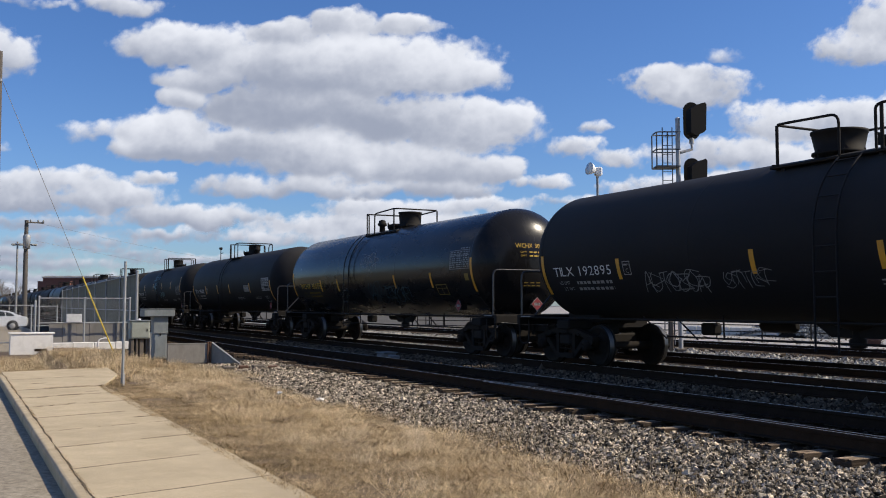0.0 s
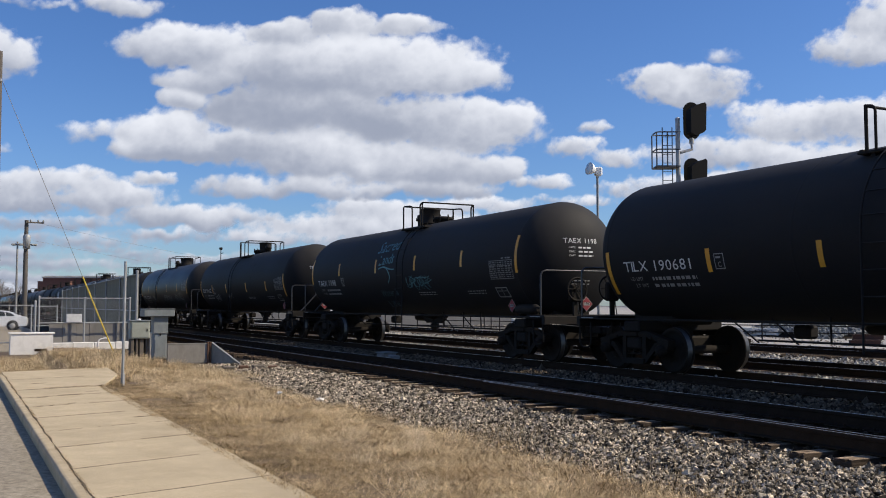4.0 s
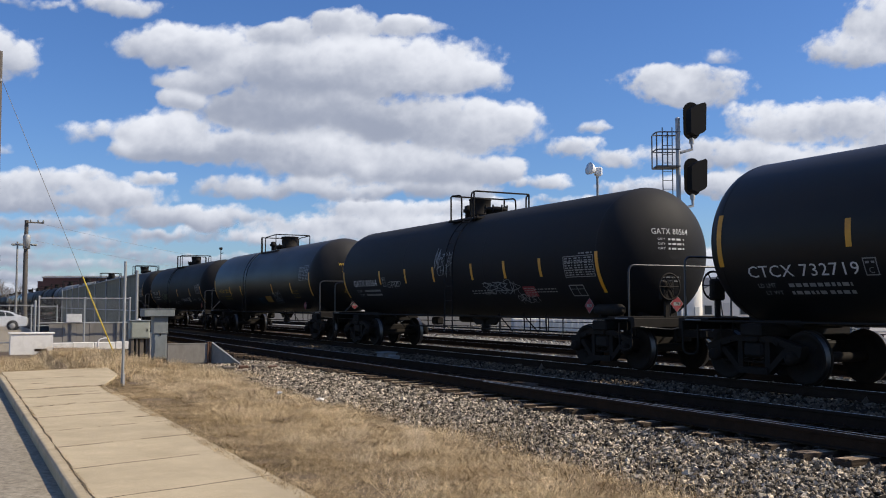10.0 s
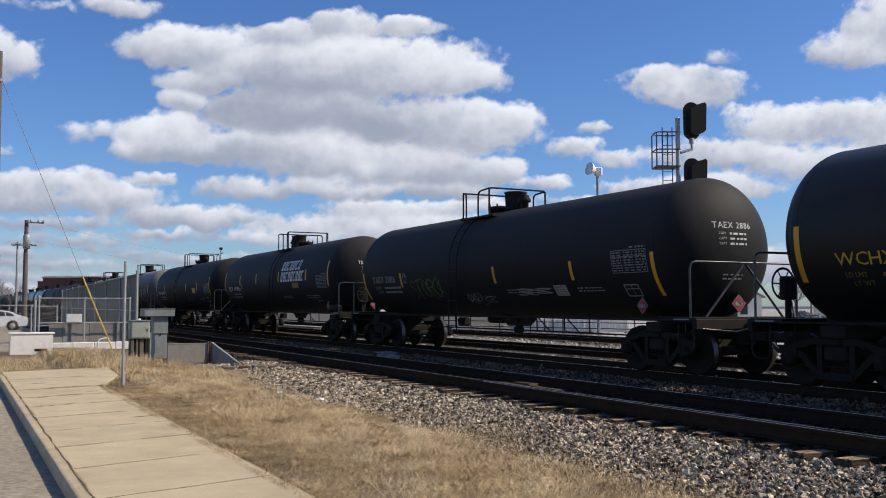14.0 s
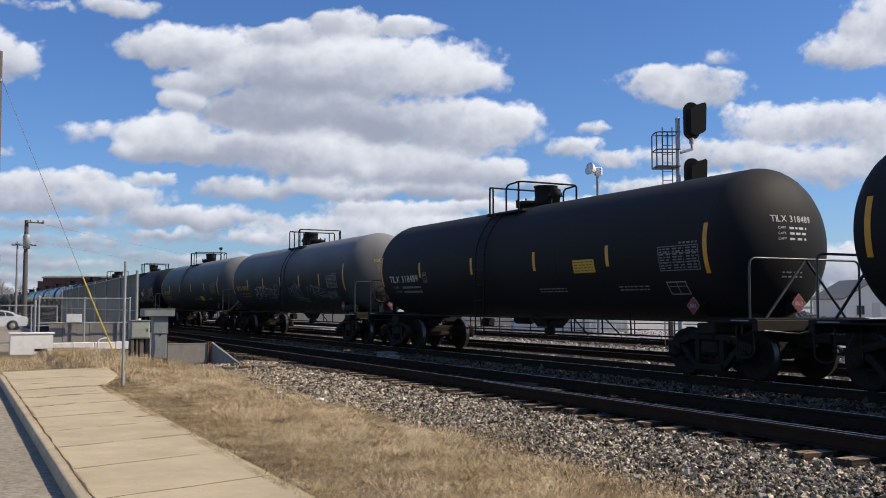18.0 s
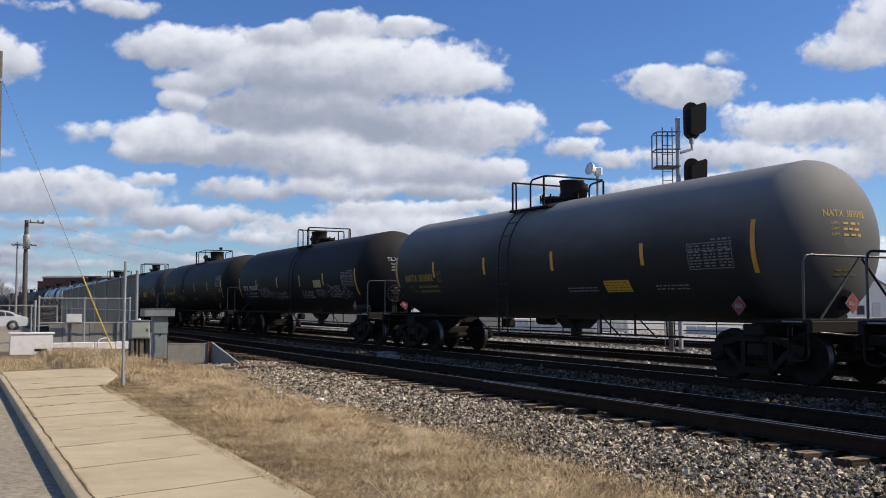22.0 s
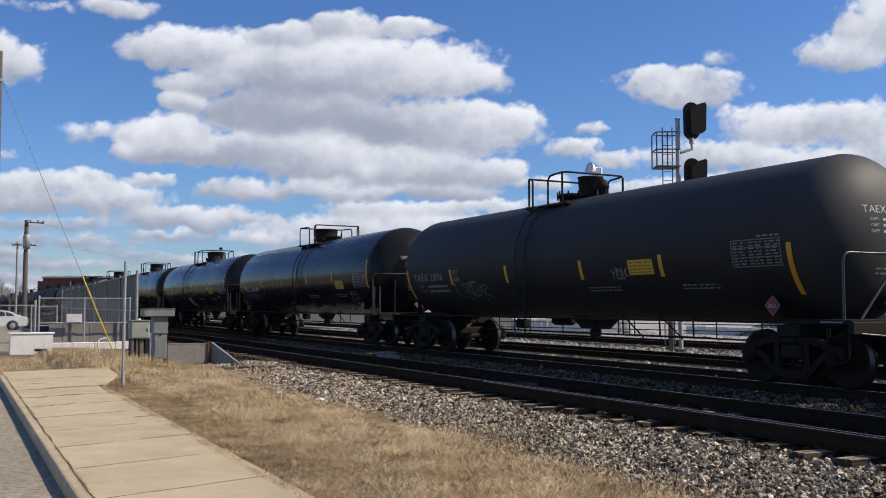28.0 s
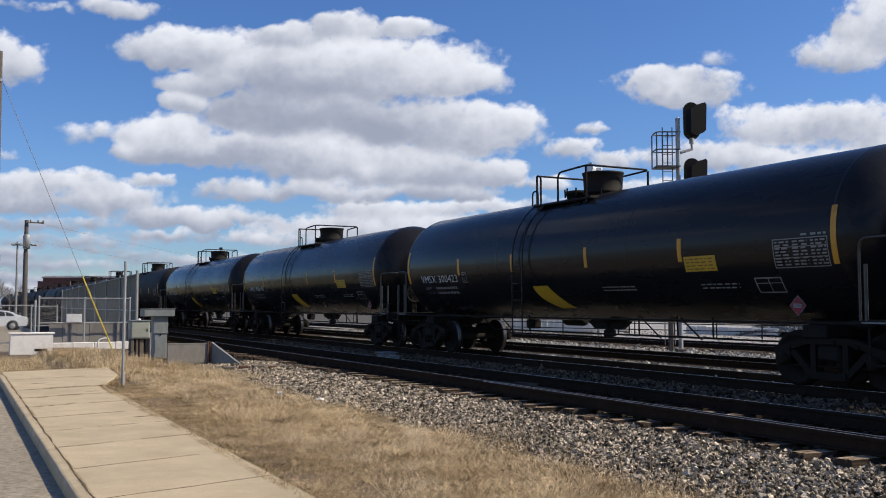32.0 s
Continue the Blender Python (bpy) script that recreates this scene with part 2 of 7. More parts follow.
    old_plank=mat("old_plank", (0.085, 0.060, 0.041), (0.15, 0.112, 0.078), 0.95, scale=4, fine=50, bump=0.6, stretch=(0.3, 4, 4), spread=0.3, spec=0.1),
    # creosoted brown, darkened further for ties and tie ends in shade
    dark_tie=mat("creosoted_tie", (0.034, 0.025, 0.018), (0.080, 0.060, 0.043), 0.95, scale=6, fine=50, bump=0.8, spread=0.4, stretch=(6, 1, 6), spec=0.1),
    brick=mat("dark_red_brick", (0.13, 0.06, 0.045), (0.18, 0.085, 0.065), 0.9, scale=1, fine=12, bump=0.2),
    trim=mat("pale_trim", (0.5, 0.47, 0.42), (0.58, 0.55, 0.5), 0.8),
    glass=mat("window_glass", (0.02, 0.025, 0.03), (0.03, 0.035, 0.04), 0.15, bump=0, spec=0.35),
    car_white=mat("white_car_paint", (0.74, 0.75, 0.76), (0.78, 0.79, 0.8), 0.3, bump=0, coat=0.6),
    rubber=mat("tyre_rubber", (0.02, 0.02, 0.02), (0.03, 0.03, 0.03), 0.85, bump=0.1),
    signal=mat("signal_black", (0.0045, 0.0045, 0.005), (0.007, 0.007, 0.0075), 0.7, bump=0.05, spec=0.12),
    mast=mat("aluminium_mast", (0.40, 0.395, 0.385), (0.48, 0.475, 0.465), 0.55, metal=0.3, scale=4, bump=0.05),
    white_plastic=mat("white_housing", (0.74, 0.74, 0.72), (0.8, 0.8, 0.78), 0.5, bump=0.02),
    house_white=mat("white_siding", (0.66, 0.62, 0.54), (0.74, 0.70, 0.62), 0.8, scale=1, bump=0.05),
    roof=mat("grey_shingle", (0.17, 0.16, 0.15), (0.24, 0.23, 0.22), 0.9, scale=4, bump=0.3),
    bark=mat("bare_branch", (0.14, 0.115, 0.095), (0.2, 0.17, 0.14), 0.95, scale=5, bump=0.4),
    red_oxide=mat("red_oxide_steel", (0.045, 0.02, 0.016), (0.07, 0.03, 0.024), 0.8, scale=4, bump=0.1),
    guy=mat("guy_guard_yellow", (0.72, 0.52, 0.06), (0.78, 0.58, 0.09), 0.5, bump=0.02),
    wire=mat("steel_cable", (0.22, 0.21, 0.20), (0.30, 0.29, 0.28), 0.6, metal=0.2, bump=0),
    paper=mat("white_notice", (0.58, 0.58, 0.56), (0.68, 0.68, 0.66), 0.7, bump=0, dirt=(0.35, 0.34, 0.32), dirt_scale=6, dirt_amount=0.5),
    soiled_white=mat("soiled_white_paint", (0.24, 0.235, 0.225), (0.33, 0.325, 0.31), 0.8, bump=0, scale=12, dirt=(0.12, 0.11, 0.10), dirt_scale=9, dirt_amount=0.6),
    grey_gravel=mat("grey_gravel", (0.085, 0.09, 0.088), (0.27, 0.28, 0.275), 0.95, scale=20, fine=60, bump=0.3, spread=0.6, spec=0.08),
    litter=mat("white_litter", (0.7, 0.7, 0.68), (0.8, 0.8, 0.78), 0.7, bump=0.1),
    dull_yellow=mat("dull_yellow_panel", (0.16, 0.115, 0.014), (0.22, 0.155, 0.022), 0.65, bump=0),
    dull_orange=mat("dull_orange_panel", (0.30, 0.14, 0.015), (0.36, 0.18, 0.02), 0.65, bump=0),
    pale_yellow=mat("pale_yellow_panel", (0.40, 0.38, 0.16), (0.48, 0.46, 0.22), 0.65, bump=0),
    faint_teal=mat("faint_teal_paint", (0.018, 0.05, 0.062), (0.026, 0.068, 0.08), 0.6, bump=0),
    dark_yellow=mat("yellow_panel", (0.50, 0.305, 0.016), (0.58, 0.36, 0.024), 0.55, bump=0),
)


# ---- mesh building ----
class Build:
    """Collects corners and faces of one mesh."""

    def __init__(self):
        self.v, self.f, self.smooth = [], [], []

    def add(self, verts, faces, smooth=False):
        n = len(self.v)
        self.v += [tuple(p) for p in verts]
        self.f += [tuple(i + n for i in f) for f in faces]
        self.smooth += [smooth] * len(faces)
        return self

    def box(self, c, s, bevel=0.0, m=None):
        """A box at centre c with sides s, its edges chamfered by bevel; m turns it about its centre."""
        h = [x / 2 for x in s]
        b = min(bevel, 0.45 * min(s))
        vs, idx = [], {}
        signs = [(i, j, k) for i in (-1, 1) for j in (-1, 1) for k in (-1, 1)]
        if b <= 0:
            vs = [(i * h[0], j * h[1], k * h[2]) for i, j, k in signs]
            fs = [(0, 1, 3, 2), (4, 6, 7, 5), (0, 4, 5, 1), (2, 3, 7, 6), (0, 2, 6, 4), (1, 5, 7, 3)]
        else:
            for sg in signs:
                for ax in range(3):
                    p = [sg[a] * (h[a] - (0 if a == ax else b)) for a in range(3)]
                    idx[sg, ax] = len(vs)
                    vs.append(p)
            fs = []
            for ax in range(3):
                o1, o2 = (ax + 1) % 3, (ax + 2) % 3
                for sg in (-1, 1):
                    loop = []
                    for a, c2 in ((-1, -1), (1, -1), (1, 1), (-1, 1)):
                        t = [0, 0, 0]
                        t[ax], t[o1], t[o2] = sg, a, c2
                        loop.append(idx[tuple(t), ax])
                    fs.append(loop if sg > 0 else loop[::-1])
                for a in (-1, 1):
                    for c2 in (-1, 1):
                        t0, t1 = [0, 0, 0], [0, 0, 0]
                        t0[ax], t1[ax] = -1, 1
                        t0[o1] = t1[o1] = a
                        t0[o2] = t1[o2] = c2
                        q = [idx[tuple(t0), o1], idx[tuple(t1), o1], idx[tuple(t1), o2], idx[tuple(t0), o2]]
                        fs.append(q if a * c2 > 0 else q[::-1])
            for sg in signs:
                q = [idx[sg, 0], idx[sg, 1], idx[sg, 2]]
                fs.append(q if sg[0] * sg[1] * sg[2] > 0 else q[::-1])
        m = m or Matrix()
        return self.add([Vector(c) + m.to_3x3() @ Vector(p) for p in vs], fs)

    def tube(self, pts, r, seg=8, cap=True, r1=None):
        """A round bar along a line of points; r1: its radius at the end."""
        pts = [Vector(p) for p in pts]
        n = len(pts)
        rings = []
        side = None
        for i, p in enumerate(pts):
            d = (pts[min(i + 1, n - 1)] - pts[max(i - 1, 0)]).normalized()
            if side is None:
                side = d.orthogonal().normalized()
            side = (side - d * side.dot(d)).normalized()
            up = d.cross(side)
            rr = r if r1 is None else r + (r1 - r) * i / (n - 1)
            rings.append([p + (side * math.cos(a) + up * math.sin(a)) * rr for a in [2 * math.pi * j / seg for j in range(seg)]])
        vs = [q for ring in rings for q in ring]
        fs = []
        for i in range(n - 1):
            for j in range(seg):
                k = (j + 1) % seg
                fs.append((i * seg + j, i * seg + k, (i + 1) * seg + k, (i + 1) * seg + j))
        self.add(vs, fs, True)
        if cap:
            self.add(rings[0], [tuple(range(seg))[::-1]])
            self.add(rings[-1], [tuple(range(seg))])
        return self

    def lathe(self, profile, seg=24, m=None, cap=True):
        """A turned body about its own z: profile of (radius, height) from below."""
        m = m or Matrix()
        vs = [m @ Vector((r * math.cos(2 * math.pi * j / seg), r * math.sin(2 * math.pi * j / seg), z)) for r, z in profile for j in range(seg)]
        fs = []
        for i in range(len(profile) - 1):
            for j in range(seg):
                k = (j + 1) % seg
                fs.append((i * seg + j, i * seg + k, (i + 1) * seg + k, (i + 1) * seg + j))
        self.add(vs, fs, True)
        if cap:
            n = len(profile)
            self.add(vs[:seg], [tuple(range(seg))[::-1]])
            self.add(vs[(n - 1) * seg:], [tuple(range(seg))])
        return self

    def prism(self, outline, m, depth):
        """A flat outline of (u, v) pushed out along w by depth, placed by m."""
        n = len(outline)
        vs = [m @ Vector((u, v, 0)) for u, v in outline] + [m @ Vector((u, v, depth)) for u, v in outline]
        fs = [tuple(range(n))[::-1], tuple(range(n, 2 * n))]
        fs += [(i, (i + 1) % n, (i + 1) % n + n, i + n) for i in range(n)]
        return self.add(vs, fs)

    def mesh(self, name, material):
        me = bpy.data.meshes.new(name)
        me.from_pydata(self.v, [], self.f)
        me.polygons.foreach_set("use_smooth", self.smooth)
        if material:
            me.materials.append(material)
        me.update()
        return me


def part(name, b, material, parent=None, label="", at=None):
    """Links what was built as one mesh, under a thing where one is given."""
    ob = new(name, b.mesh(name, material) if isinstance(b, Build) else b)
    if at is not None:
        ob.matrix_basis = at
    if parent:
        ob.parent = parent
    if label:
        ob["label"] = label
    if name in ("stencil_text", "table_text", "notice_text"):
        ob["kind"] = "stuff"
    return ob


def thing(name, label, category, at=None, group="", kind=""):
    ob = new(name)
    ob.empty_display_size = 0.3
    if at is not None:
        ob.matrix_basis = at
    return tagged(ob, label, category, group, kind)


def arc(c, r, a0, a1, n, ux, uy):
    """Points of an arc about c in the plane of ux and uy, degrees."""
    c, ux, uy = Vector(c), Vector(ux), Vector(uy)
    return [c + ux * r * math.cos(radians(a0 + (a1 - a0) * i / n)) + uy * r * math.sin(radians(a0 + (a1 - a0) * i / n)) for i in range(n + 1)]


def fbm(x, y, seed, octaves=5, gain=0.55):
    """Smooth value noise of several octaves over arrays, about -1 to 1."""
    out, amp, total = np.zeros_like(x), 1.0, 0.0
    for o in range(octaves):
        f = 2.0 ** o
        xi, yi = np.floor(x * f).astype(np.int64), np.floor(y * f).astype(np.int64)
        u, v = x * f - xi, y * f - yi
        u, v = u * u * (3 - 2 * u), v * v * (3 - 2 * v)

        def rnd(a, c):
            h = (a * 374761393 + c * 668265263 + (seed + o) * 144665) & 0x7fffffff
            h = ((h ^ (h >> 13)) * 1274126177) & 0x7fffffff
            return ((h ^ (h >> 16)) & 0xffff) / 32767.5 - 1
        n = (rnd(xi, yi) * (1 - u) + rnd(xi + 1, yi) * u) * (1 - v) + (rnd(xi, yi + 1) * (1 - u) + rnd(xi + 1, yi + 1) * u) * v
        out += n * amp
        total += amp
        amp *= gain
    return out / total


def draw_glyphs(chars):
    """Flat shapes of single characters in the built-in font, with their widths."""
    out = {}
    for c in chars:
        cu = bpy.data.curves.new("glyph", 'FONT')
        cu.body, cu.size, cu.resolution_u = c, 1.0, 2
        ob = bpy.data.objects.new("glyph", cu)
        scene.collection.objects.link(ob)
        me = bpy.data.meshes.new_from_object(ob.evaluated_get(bpy.context.evaluated_depsgraph_get()))
        x0 = min(v.co.x for v in me.vertices)
        out[c] = ([(v.co.x - x0, v.co.y) for v in me.vertices], [tuple(p.vertices) for p in me.polygons], max(v.co.x for v in me.vertices) - x0)
        bpy.data.objects.remove(ob)
        bpy.data.meshes.remove(me)
        bpy.data.curves.remove(cu)
    return out


GLYPHS = draw_glyphs("ABCDEGHIKLMNPSTVWXY0123456789acdefilnrst")


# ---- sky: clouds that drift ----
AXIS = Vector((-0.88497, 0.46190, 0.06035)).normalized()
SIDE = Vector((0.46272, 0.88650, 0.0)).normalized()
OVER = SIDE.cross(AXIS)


def cloud_material():
    m = bpy.data.materials.new("cloud")
    m.use_nodes = True
    t = m.node_tree
    for n in list(t.nodes):
        t.nodes.remove(n)

    def add(a, k, c):
        n = t.nodes.new("ShaderNodeMath")
        n.operation = 'MULTIPLY_ADD'
        t.links.new(a, n.inputs[0])
        n.inputs[1].default_value = k
        if isinstance(c, float):
            n.inputs[2].default_value = c
        else:
            t.links.new(c, n.inputs[2])
        return n.outputs[0]

    def field(name):
        n = t.nodes.new("ShaderNodeAttribute")
        n.attribute_name = name
        return n.outputs["Fac"]
    out = t.nodes.new("ShaderNodeOutputMaterial")
    tc = t.nodes.new("ShaderNodeTexCoord")
    grain = []
    for scale, detail, rough in ((0.006, 5.0, 0.55), (0.016, 5.0, 0.55), (0.020, 6.0, 0.6)):
        n = node(t, "ShaderNodeTexNoise", Scale=scale, Detail=detail, Roughness=rough)
        t.links.new(tc.outputs["Object"], n.inputs["Vector"])
        grain.append(n.outputs[0])
    # painted light and shade of the puffs, broken by grain, sets the glow
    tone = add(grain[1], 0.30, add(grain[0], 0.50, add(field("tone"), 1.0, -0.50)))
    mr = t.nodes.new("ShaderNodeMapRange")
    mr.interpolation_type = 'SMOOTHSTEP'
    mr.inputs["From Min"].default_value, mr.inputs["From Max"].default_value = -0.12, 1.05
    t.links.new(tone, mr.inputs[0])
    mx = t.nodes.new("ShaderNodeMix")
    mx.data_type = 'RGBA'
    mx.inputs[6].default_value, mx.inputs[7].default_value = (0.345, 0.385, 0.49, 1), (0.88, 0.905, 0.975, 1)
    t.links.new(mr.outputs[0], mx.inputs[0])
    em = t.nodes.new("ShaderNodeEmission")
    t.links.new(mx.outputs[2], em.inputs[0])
    tr = t.nodes.new("ShaderNodeBsdfTransparent")
    al = t.nodes.new("ShaderNodeMapRange")
    al.interpolation_type = 'SMOOTHSTEP'
    al.inputs["From Min"].default_value, al.inputs["From Max"].default_value = -0.05, 0.78
    t.links.new(add(grain[2], 1.3, add(field("thickness"), 1.0, -0.64)), al.inputs[0])
    ms = t.nodes.new("ShaderNodeMixShader")
    t.links.new(al.outputs[0], ms.inputs[0])
    t.links.new(tr.outputs[0], ms.inputs[1])
    t.links.new(em.outputs[0], ms.inputs[2])
    t.links.new(ms.outputs[0], out.inputs[0])
    return m


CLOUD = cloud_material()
CLOUDS = []


def soft(a, n):
    """A field blurred by repeated averaging."""
    for _ in range(n):
        p = np.pad(a, 1, mode="edge")
        a = (p[:-2, 1:-1] + p[2:, 1:-1] + p[1:-1, :-2] + p[1:-1, 2:] + 2 * a) / 6
    return a


def cloud(puffs, drift, seed, label, step=3.0, rough=0.55, thin=1.0, about=0.0, dull=0.0, full=0.06):
    """A cumulus of several puffs (u, v, half width, half height, greyness): a sheet that bulges towards the ground, thick inside and
    torn at its rim; each puff is white on top and grey at its base. drift: how far it goes during the clip."""
    p = np.array(puffs, float)
    u0, u1 = (p[:, 0] - p[:, 2] * 1.5).min() - 22, (p[:, 0] + p[:, 2] * 1.5).max() + 22
    v0, v1 = (p[:, 1] - p[:, 3] * 1.7).min() - 22, (p[:, 1] + p[:, 3] * 1.7).max() + 22
    us, vs = np.arange(u0, u1, step), np.arange(v0, v1, step)
    gu, gv = np.meshgrid(us, vs, indexing="ij")
    size = 70.0
    wu = gu + 26 * fbm(gu / 60, gv / 45, seed + 50, 4)
    wv = gv + 17 * fbm(gu / 60, gv / 45, seed + 80, 4)
    d = np.full(gu.shape, -1.0)
    bulge = np.zeros(gu.shape)
    tone, weight = np.zeros(gu.shape), np.full(gu.shape, 1e-9)
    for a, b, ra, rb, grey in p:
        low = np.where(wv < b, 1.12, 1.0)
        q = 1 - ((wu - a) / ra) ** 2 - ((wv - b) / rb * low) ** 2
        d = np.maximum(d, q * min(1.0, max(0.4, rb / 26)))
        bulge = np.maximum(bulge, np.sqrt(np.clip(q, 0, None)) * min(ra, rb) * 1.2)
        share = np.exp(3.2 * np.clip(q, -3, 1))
        # sunlit top and shaded base are painted into the puff's tone
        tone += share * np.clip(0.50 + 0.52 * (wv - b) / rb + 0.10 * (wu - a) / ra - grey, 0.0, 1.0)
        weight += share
    n = fbm(gu / size, gv / (size * 0.62), seed, 6, 0.6)
    billow = 1 - 2 * np.abs(fbm(gu / 48, gv / 34, seed + 7, 5, 0.55))
    dens = (np.clip(d, -1, 0.8) + rough * n + 0.16 * billow + full + 0.25 * fbm(gu / 14, gv / 11, seed + 21, 3) * np.clip(1 - d, 0, 1)) * thin
    fine_billow = 1 - 2 * np.abs(fbm(gu / 21, gv / 16, seed + 9, 4, 0.5))
    rim = np.minimum(np.minimum(gu - u0, u1 - gu), np.minimum(gv - v0, v1 - gv))
    dens = dens - 1.6 * np.clip(1 - rim / 30, 0, 1)
    height = soft(soft(bulge, 14) * 0.75 + 7 * billow + 12 * n + 3.0 * fine_billow, 7)
    # painted tone: haze greys far clouds, thin rims stay bright
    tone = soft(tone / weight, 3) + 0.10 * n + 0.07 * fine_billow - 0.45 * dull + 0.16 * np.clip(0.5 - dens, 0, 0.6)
    keep = dens > -0.62
    quad = keep[:-1, :-1] & keep[1:, :-1] & keep[1:, 1:] & keep[:-1, 1:]
    ids = np.arange(gu.size).reshape(gu.shape)
    i, j = np.nonzero(quad)
    faces = np.stack([ids[i, j], ids[i + 1, j], ids[i + 1, j + 1], ids[i, j + 1]], 1)
    used, inv = np.unique(faces, return_inverse=True)
    faces = inv.reshape(faces.shape)
    fu, fv, fh = gu.ravel()[used], gv.ravel()[used], height.ravel()[used]
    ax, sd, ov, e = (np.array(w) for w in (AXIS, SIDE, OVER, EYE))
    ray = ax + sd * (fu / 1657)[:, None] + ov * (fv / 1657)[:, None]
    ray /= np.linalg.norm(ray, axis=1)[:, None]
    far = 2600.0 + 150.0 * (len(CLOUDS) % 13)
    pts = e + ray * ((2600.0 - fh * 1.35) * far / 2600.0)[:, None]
    mid = pts.mean(0)
    me = bpy.data.meshes.new("cloud")
    me.from_pydata((pts - mid).tolist(), [], faces.tolist())
    me.polygons.foreach_set("use_smooth", [True] * len(faces))
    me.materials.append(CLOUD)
    wheel = Matrix.Rotation(radians(about), 4, 'Z')
    a = me.attributes.new("thickness", 'FLOAT', 'POINT')
    a.data.foreach_set("value", np.clip(dens.ravel()[used], -1, 1).astype(np.float32))
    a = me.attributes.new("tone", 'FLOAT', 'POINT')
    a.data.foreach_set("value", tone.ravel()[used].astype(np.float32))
    me.update()
    ob = new("cloud", me)
    mid = wheel @ Vector(mid)
    me.transform(wheel)
    ob.matrix_basis = Matrix.Translation(mid)
    tagged(ob, label, "cloud", "drifting clouds", "structure")
    du, dv = drift
    CLOUDS.append((ob, Vector(mid), wheel.to_3x3() @ (SIDE * du + OVER * dv) * (far / 1657)))
    return ob


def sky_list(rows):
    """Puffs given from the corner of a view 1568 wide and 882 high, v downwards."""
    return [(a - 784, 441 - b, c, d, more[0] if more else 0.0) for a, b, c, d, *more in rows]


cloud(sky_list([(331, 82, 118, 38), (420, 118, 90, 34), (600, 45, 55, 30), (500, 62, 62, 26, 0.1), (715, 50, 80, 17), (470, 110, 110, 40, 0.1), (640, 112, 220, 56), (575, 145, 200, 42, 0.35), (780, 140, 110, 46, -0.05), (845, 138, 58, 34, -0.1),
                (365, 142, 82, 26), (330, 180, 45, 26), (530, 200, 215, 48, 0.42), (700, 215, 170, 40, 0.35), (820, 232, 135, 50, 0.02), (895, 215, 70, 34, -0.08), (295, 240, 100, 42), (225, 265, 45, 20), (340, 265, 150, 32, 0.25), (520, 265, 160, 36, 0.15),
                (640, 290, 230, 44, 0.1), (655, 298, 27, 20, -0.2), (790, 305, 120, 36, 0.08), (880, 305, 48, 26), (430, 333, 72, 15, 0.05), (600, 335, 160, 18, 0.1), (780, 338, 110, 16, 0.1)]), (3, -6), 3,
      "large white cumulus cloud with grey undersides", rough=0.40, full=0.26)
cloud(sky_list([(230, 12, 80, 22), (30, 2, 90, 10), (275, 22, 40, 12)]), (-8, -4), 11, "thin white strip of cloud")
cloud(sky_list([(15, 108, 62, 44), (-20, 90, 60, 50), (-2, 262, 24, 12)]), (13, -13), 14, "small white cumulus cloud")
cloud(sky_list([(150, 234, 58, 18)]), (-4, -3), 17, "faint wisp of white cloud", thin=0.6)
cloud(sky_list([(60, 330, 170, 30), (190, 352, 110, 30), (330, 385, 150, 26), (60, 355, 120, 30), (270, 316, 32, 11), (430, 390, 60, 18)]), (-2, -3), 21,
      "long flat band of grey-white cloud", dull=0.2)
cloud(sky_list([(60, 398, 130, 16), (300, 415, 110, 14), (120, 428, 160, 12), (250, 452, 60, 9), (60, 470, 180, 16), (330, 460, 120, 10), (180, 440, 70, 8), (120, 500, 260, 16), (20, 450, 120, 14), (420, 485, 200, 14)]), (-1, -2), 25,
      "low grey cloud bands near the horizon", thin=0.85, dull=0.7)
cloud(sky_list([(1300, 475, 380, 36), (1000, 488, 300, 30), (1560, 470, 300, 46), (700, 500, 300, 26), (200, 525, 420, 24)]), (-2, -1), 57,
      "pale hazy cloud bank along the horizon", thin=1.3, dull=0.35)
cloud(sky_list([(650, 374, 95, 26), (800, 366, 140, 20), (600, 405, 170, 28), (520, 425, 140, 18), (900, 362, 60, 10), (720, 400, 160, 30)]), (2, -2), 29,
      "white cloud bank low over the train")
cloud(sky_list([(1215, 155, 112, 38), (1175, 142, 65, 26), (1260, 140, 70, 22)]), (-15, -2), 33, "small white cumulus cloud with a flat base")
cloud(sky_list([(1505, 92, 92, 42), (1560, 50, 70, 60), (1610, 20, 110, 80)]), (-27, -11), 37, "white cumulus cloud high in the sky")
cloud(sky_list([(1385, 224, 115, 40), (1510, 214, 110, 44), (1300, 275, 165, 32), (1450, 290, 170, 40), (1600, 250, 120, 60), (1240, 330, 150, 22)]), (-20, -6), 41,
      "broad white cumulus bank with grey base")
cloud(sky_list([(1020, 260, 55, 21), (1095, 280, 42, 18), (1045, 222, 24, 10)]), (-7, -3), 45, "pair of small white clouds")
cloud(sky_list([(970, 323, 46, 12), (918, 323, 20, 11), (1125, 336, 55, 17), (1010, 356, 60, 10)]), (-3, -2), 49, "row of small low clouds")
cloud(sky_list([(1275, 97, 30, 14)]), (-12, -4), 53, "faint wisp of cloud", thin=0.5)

# unseen clouds around the rest of the sky, added for the tanks' reflections
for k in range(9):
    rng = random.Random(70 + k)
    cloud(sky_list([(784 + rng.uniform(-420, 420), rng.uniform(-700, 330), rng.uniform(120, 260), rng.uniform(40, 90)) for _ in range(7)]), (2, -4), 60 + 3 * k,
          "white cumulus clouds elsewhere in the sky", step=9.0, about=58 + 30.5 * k)


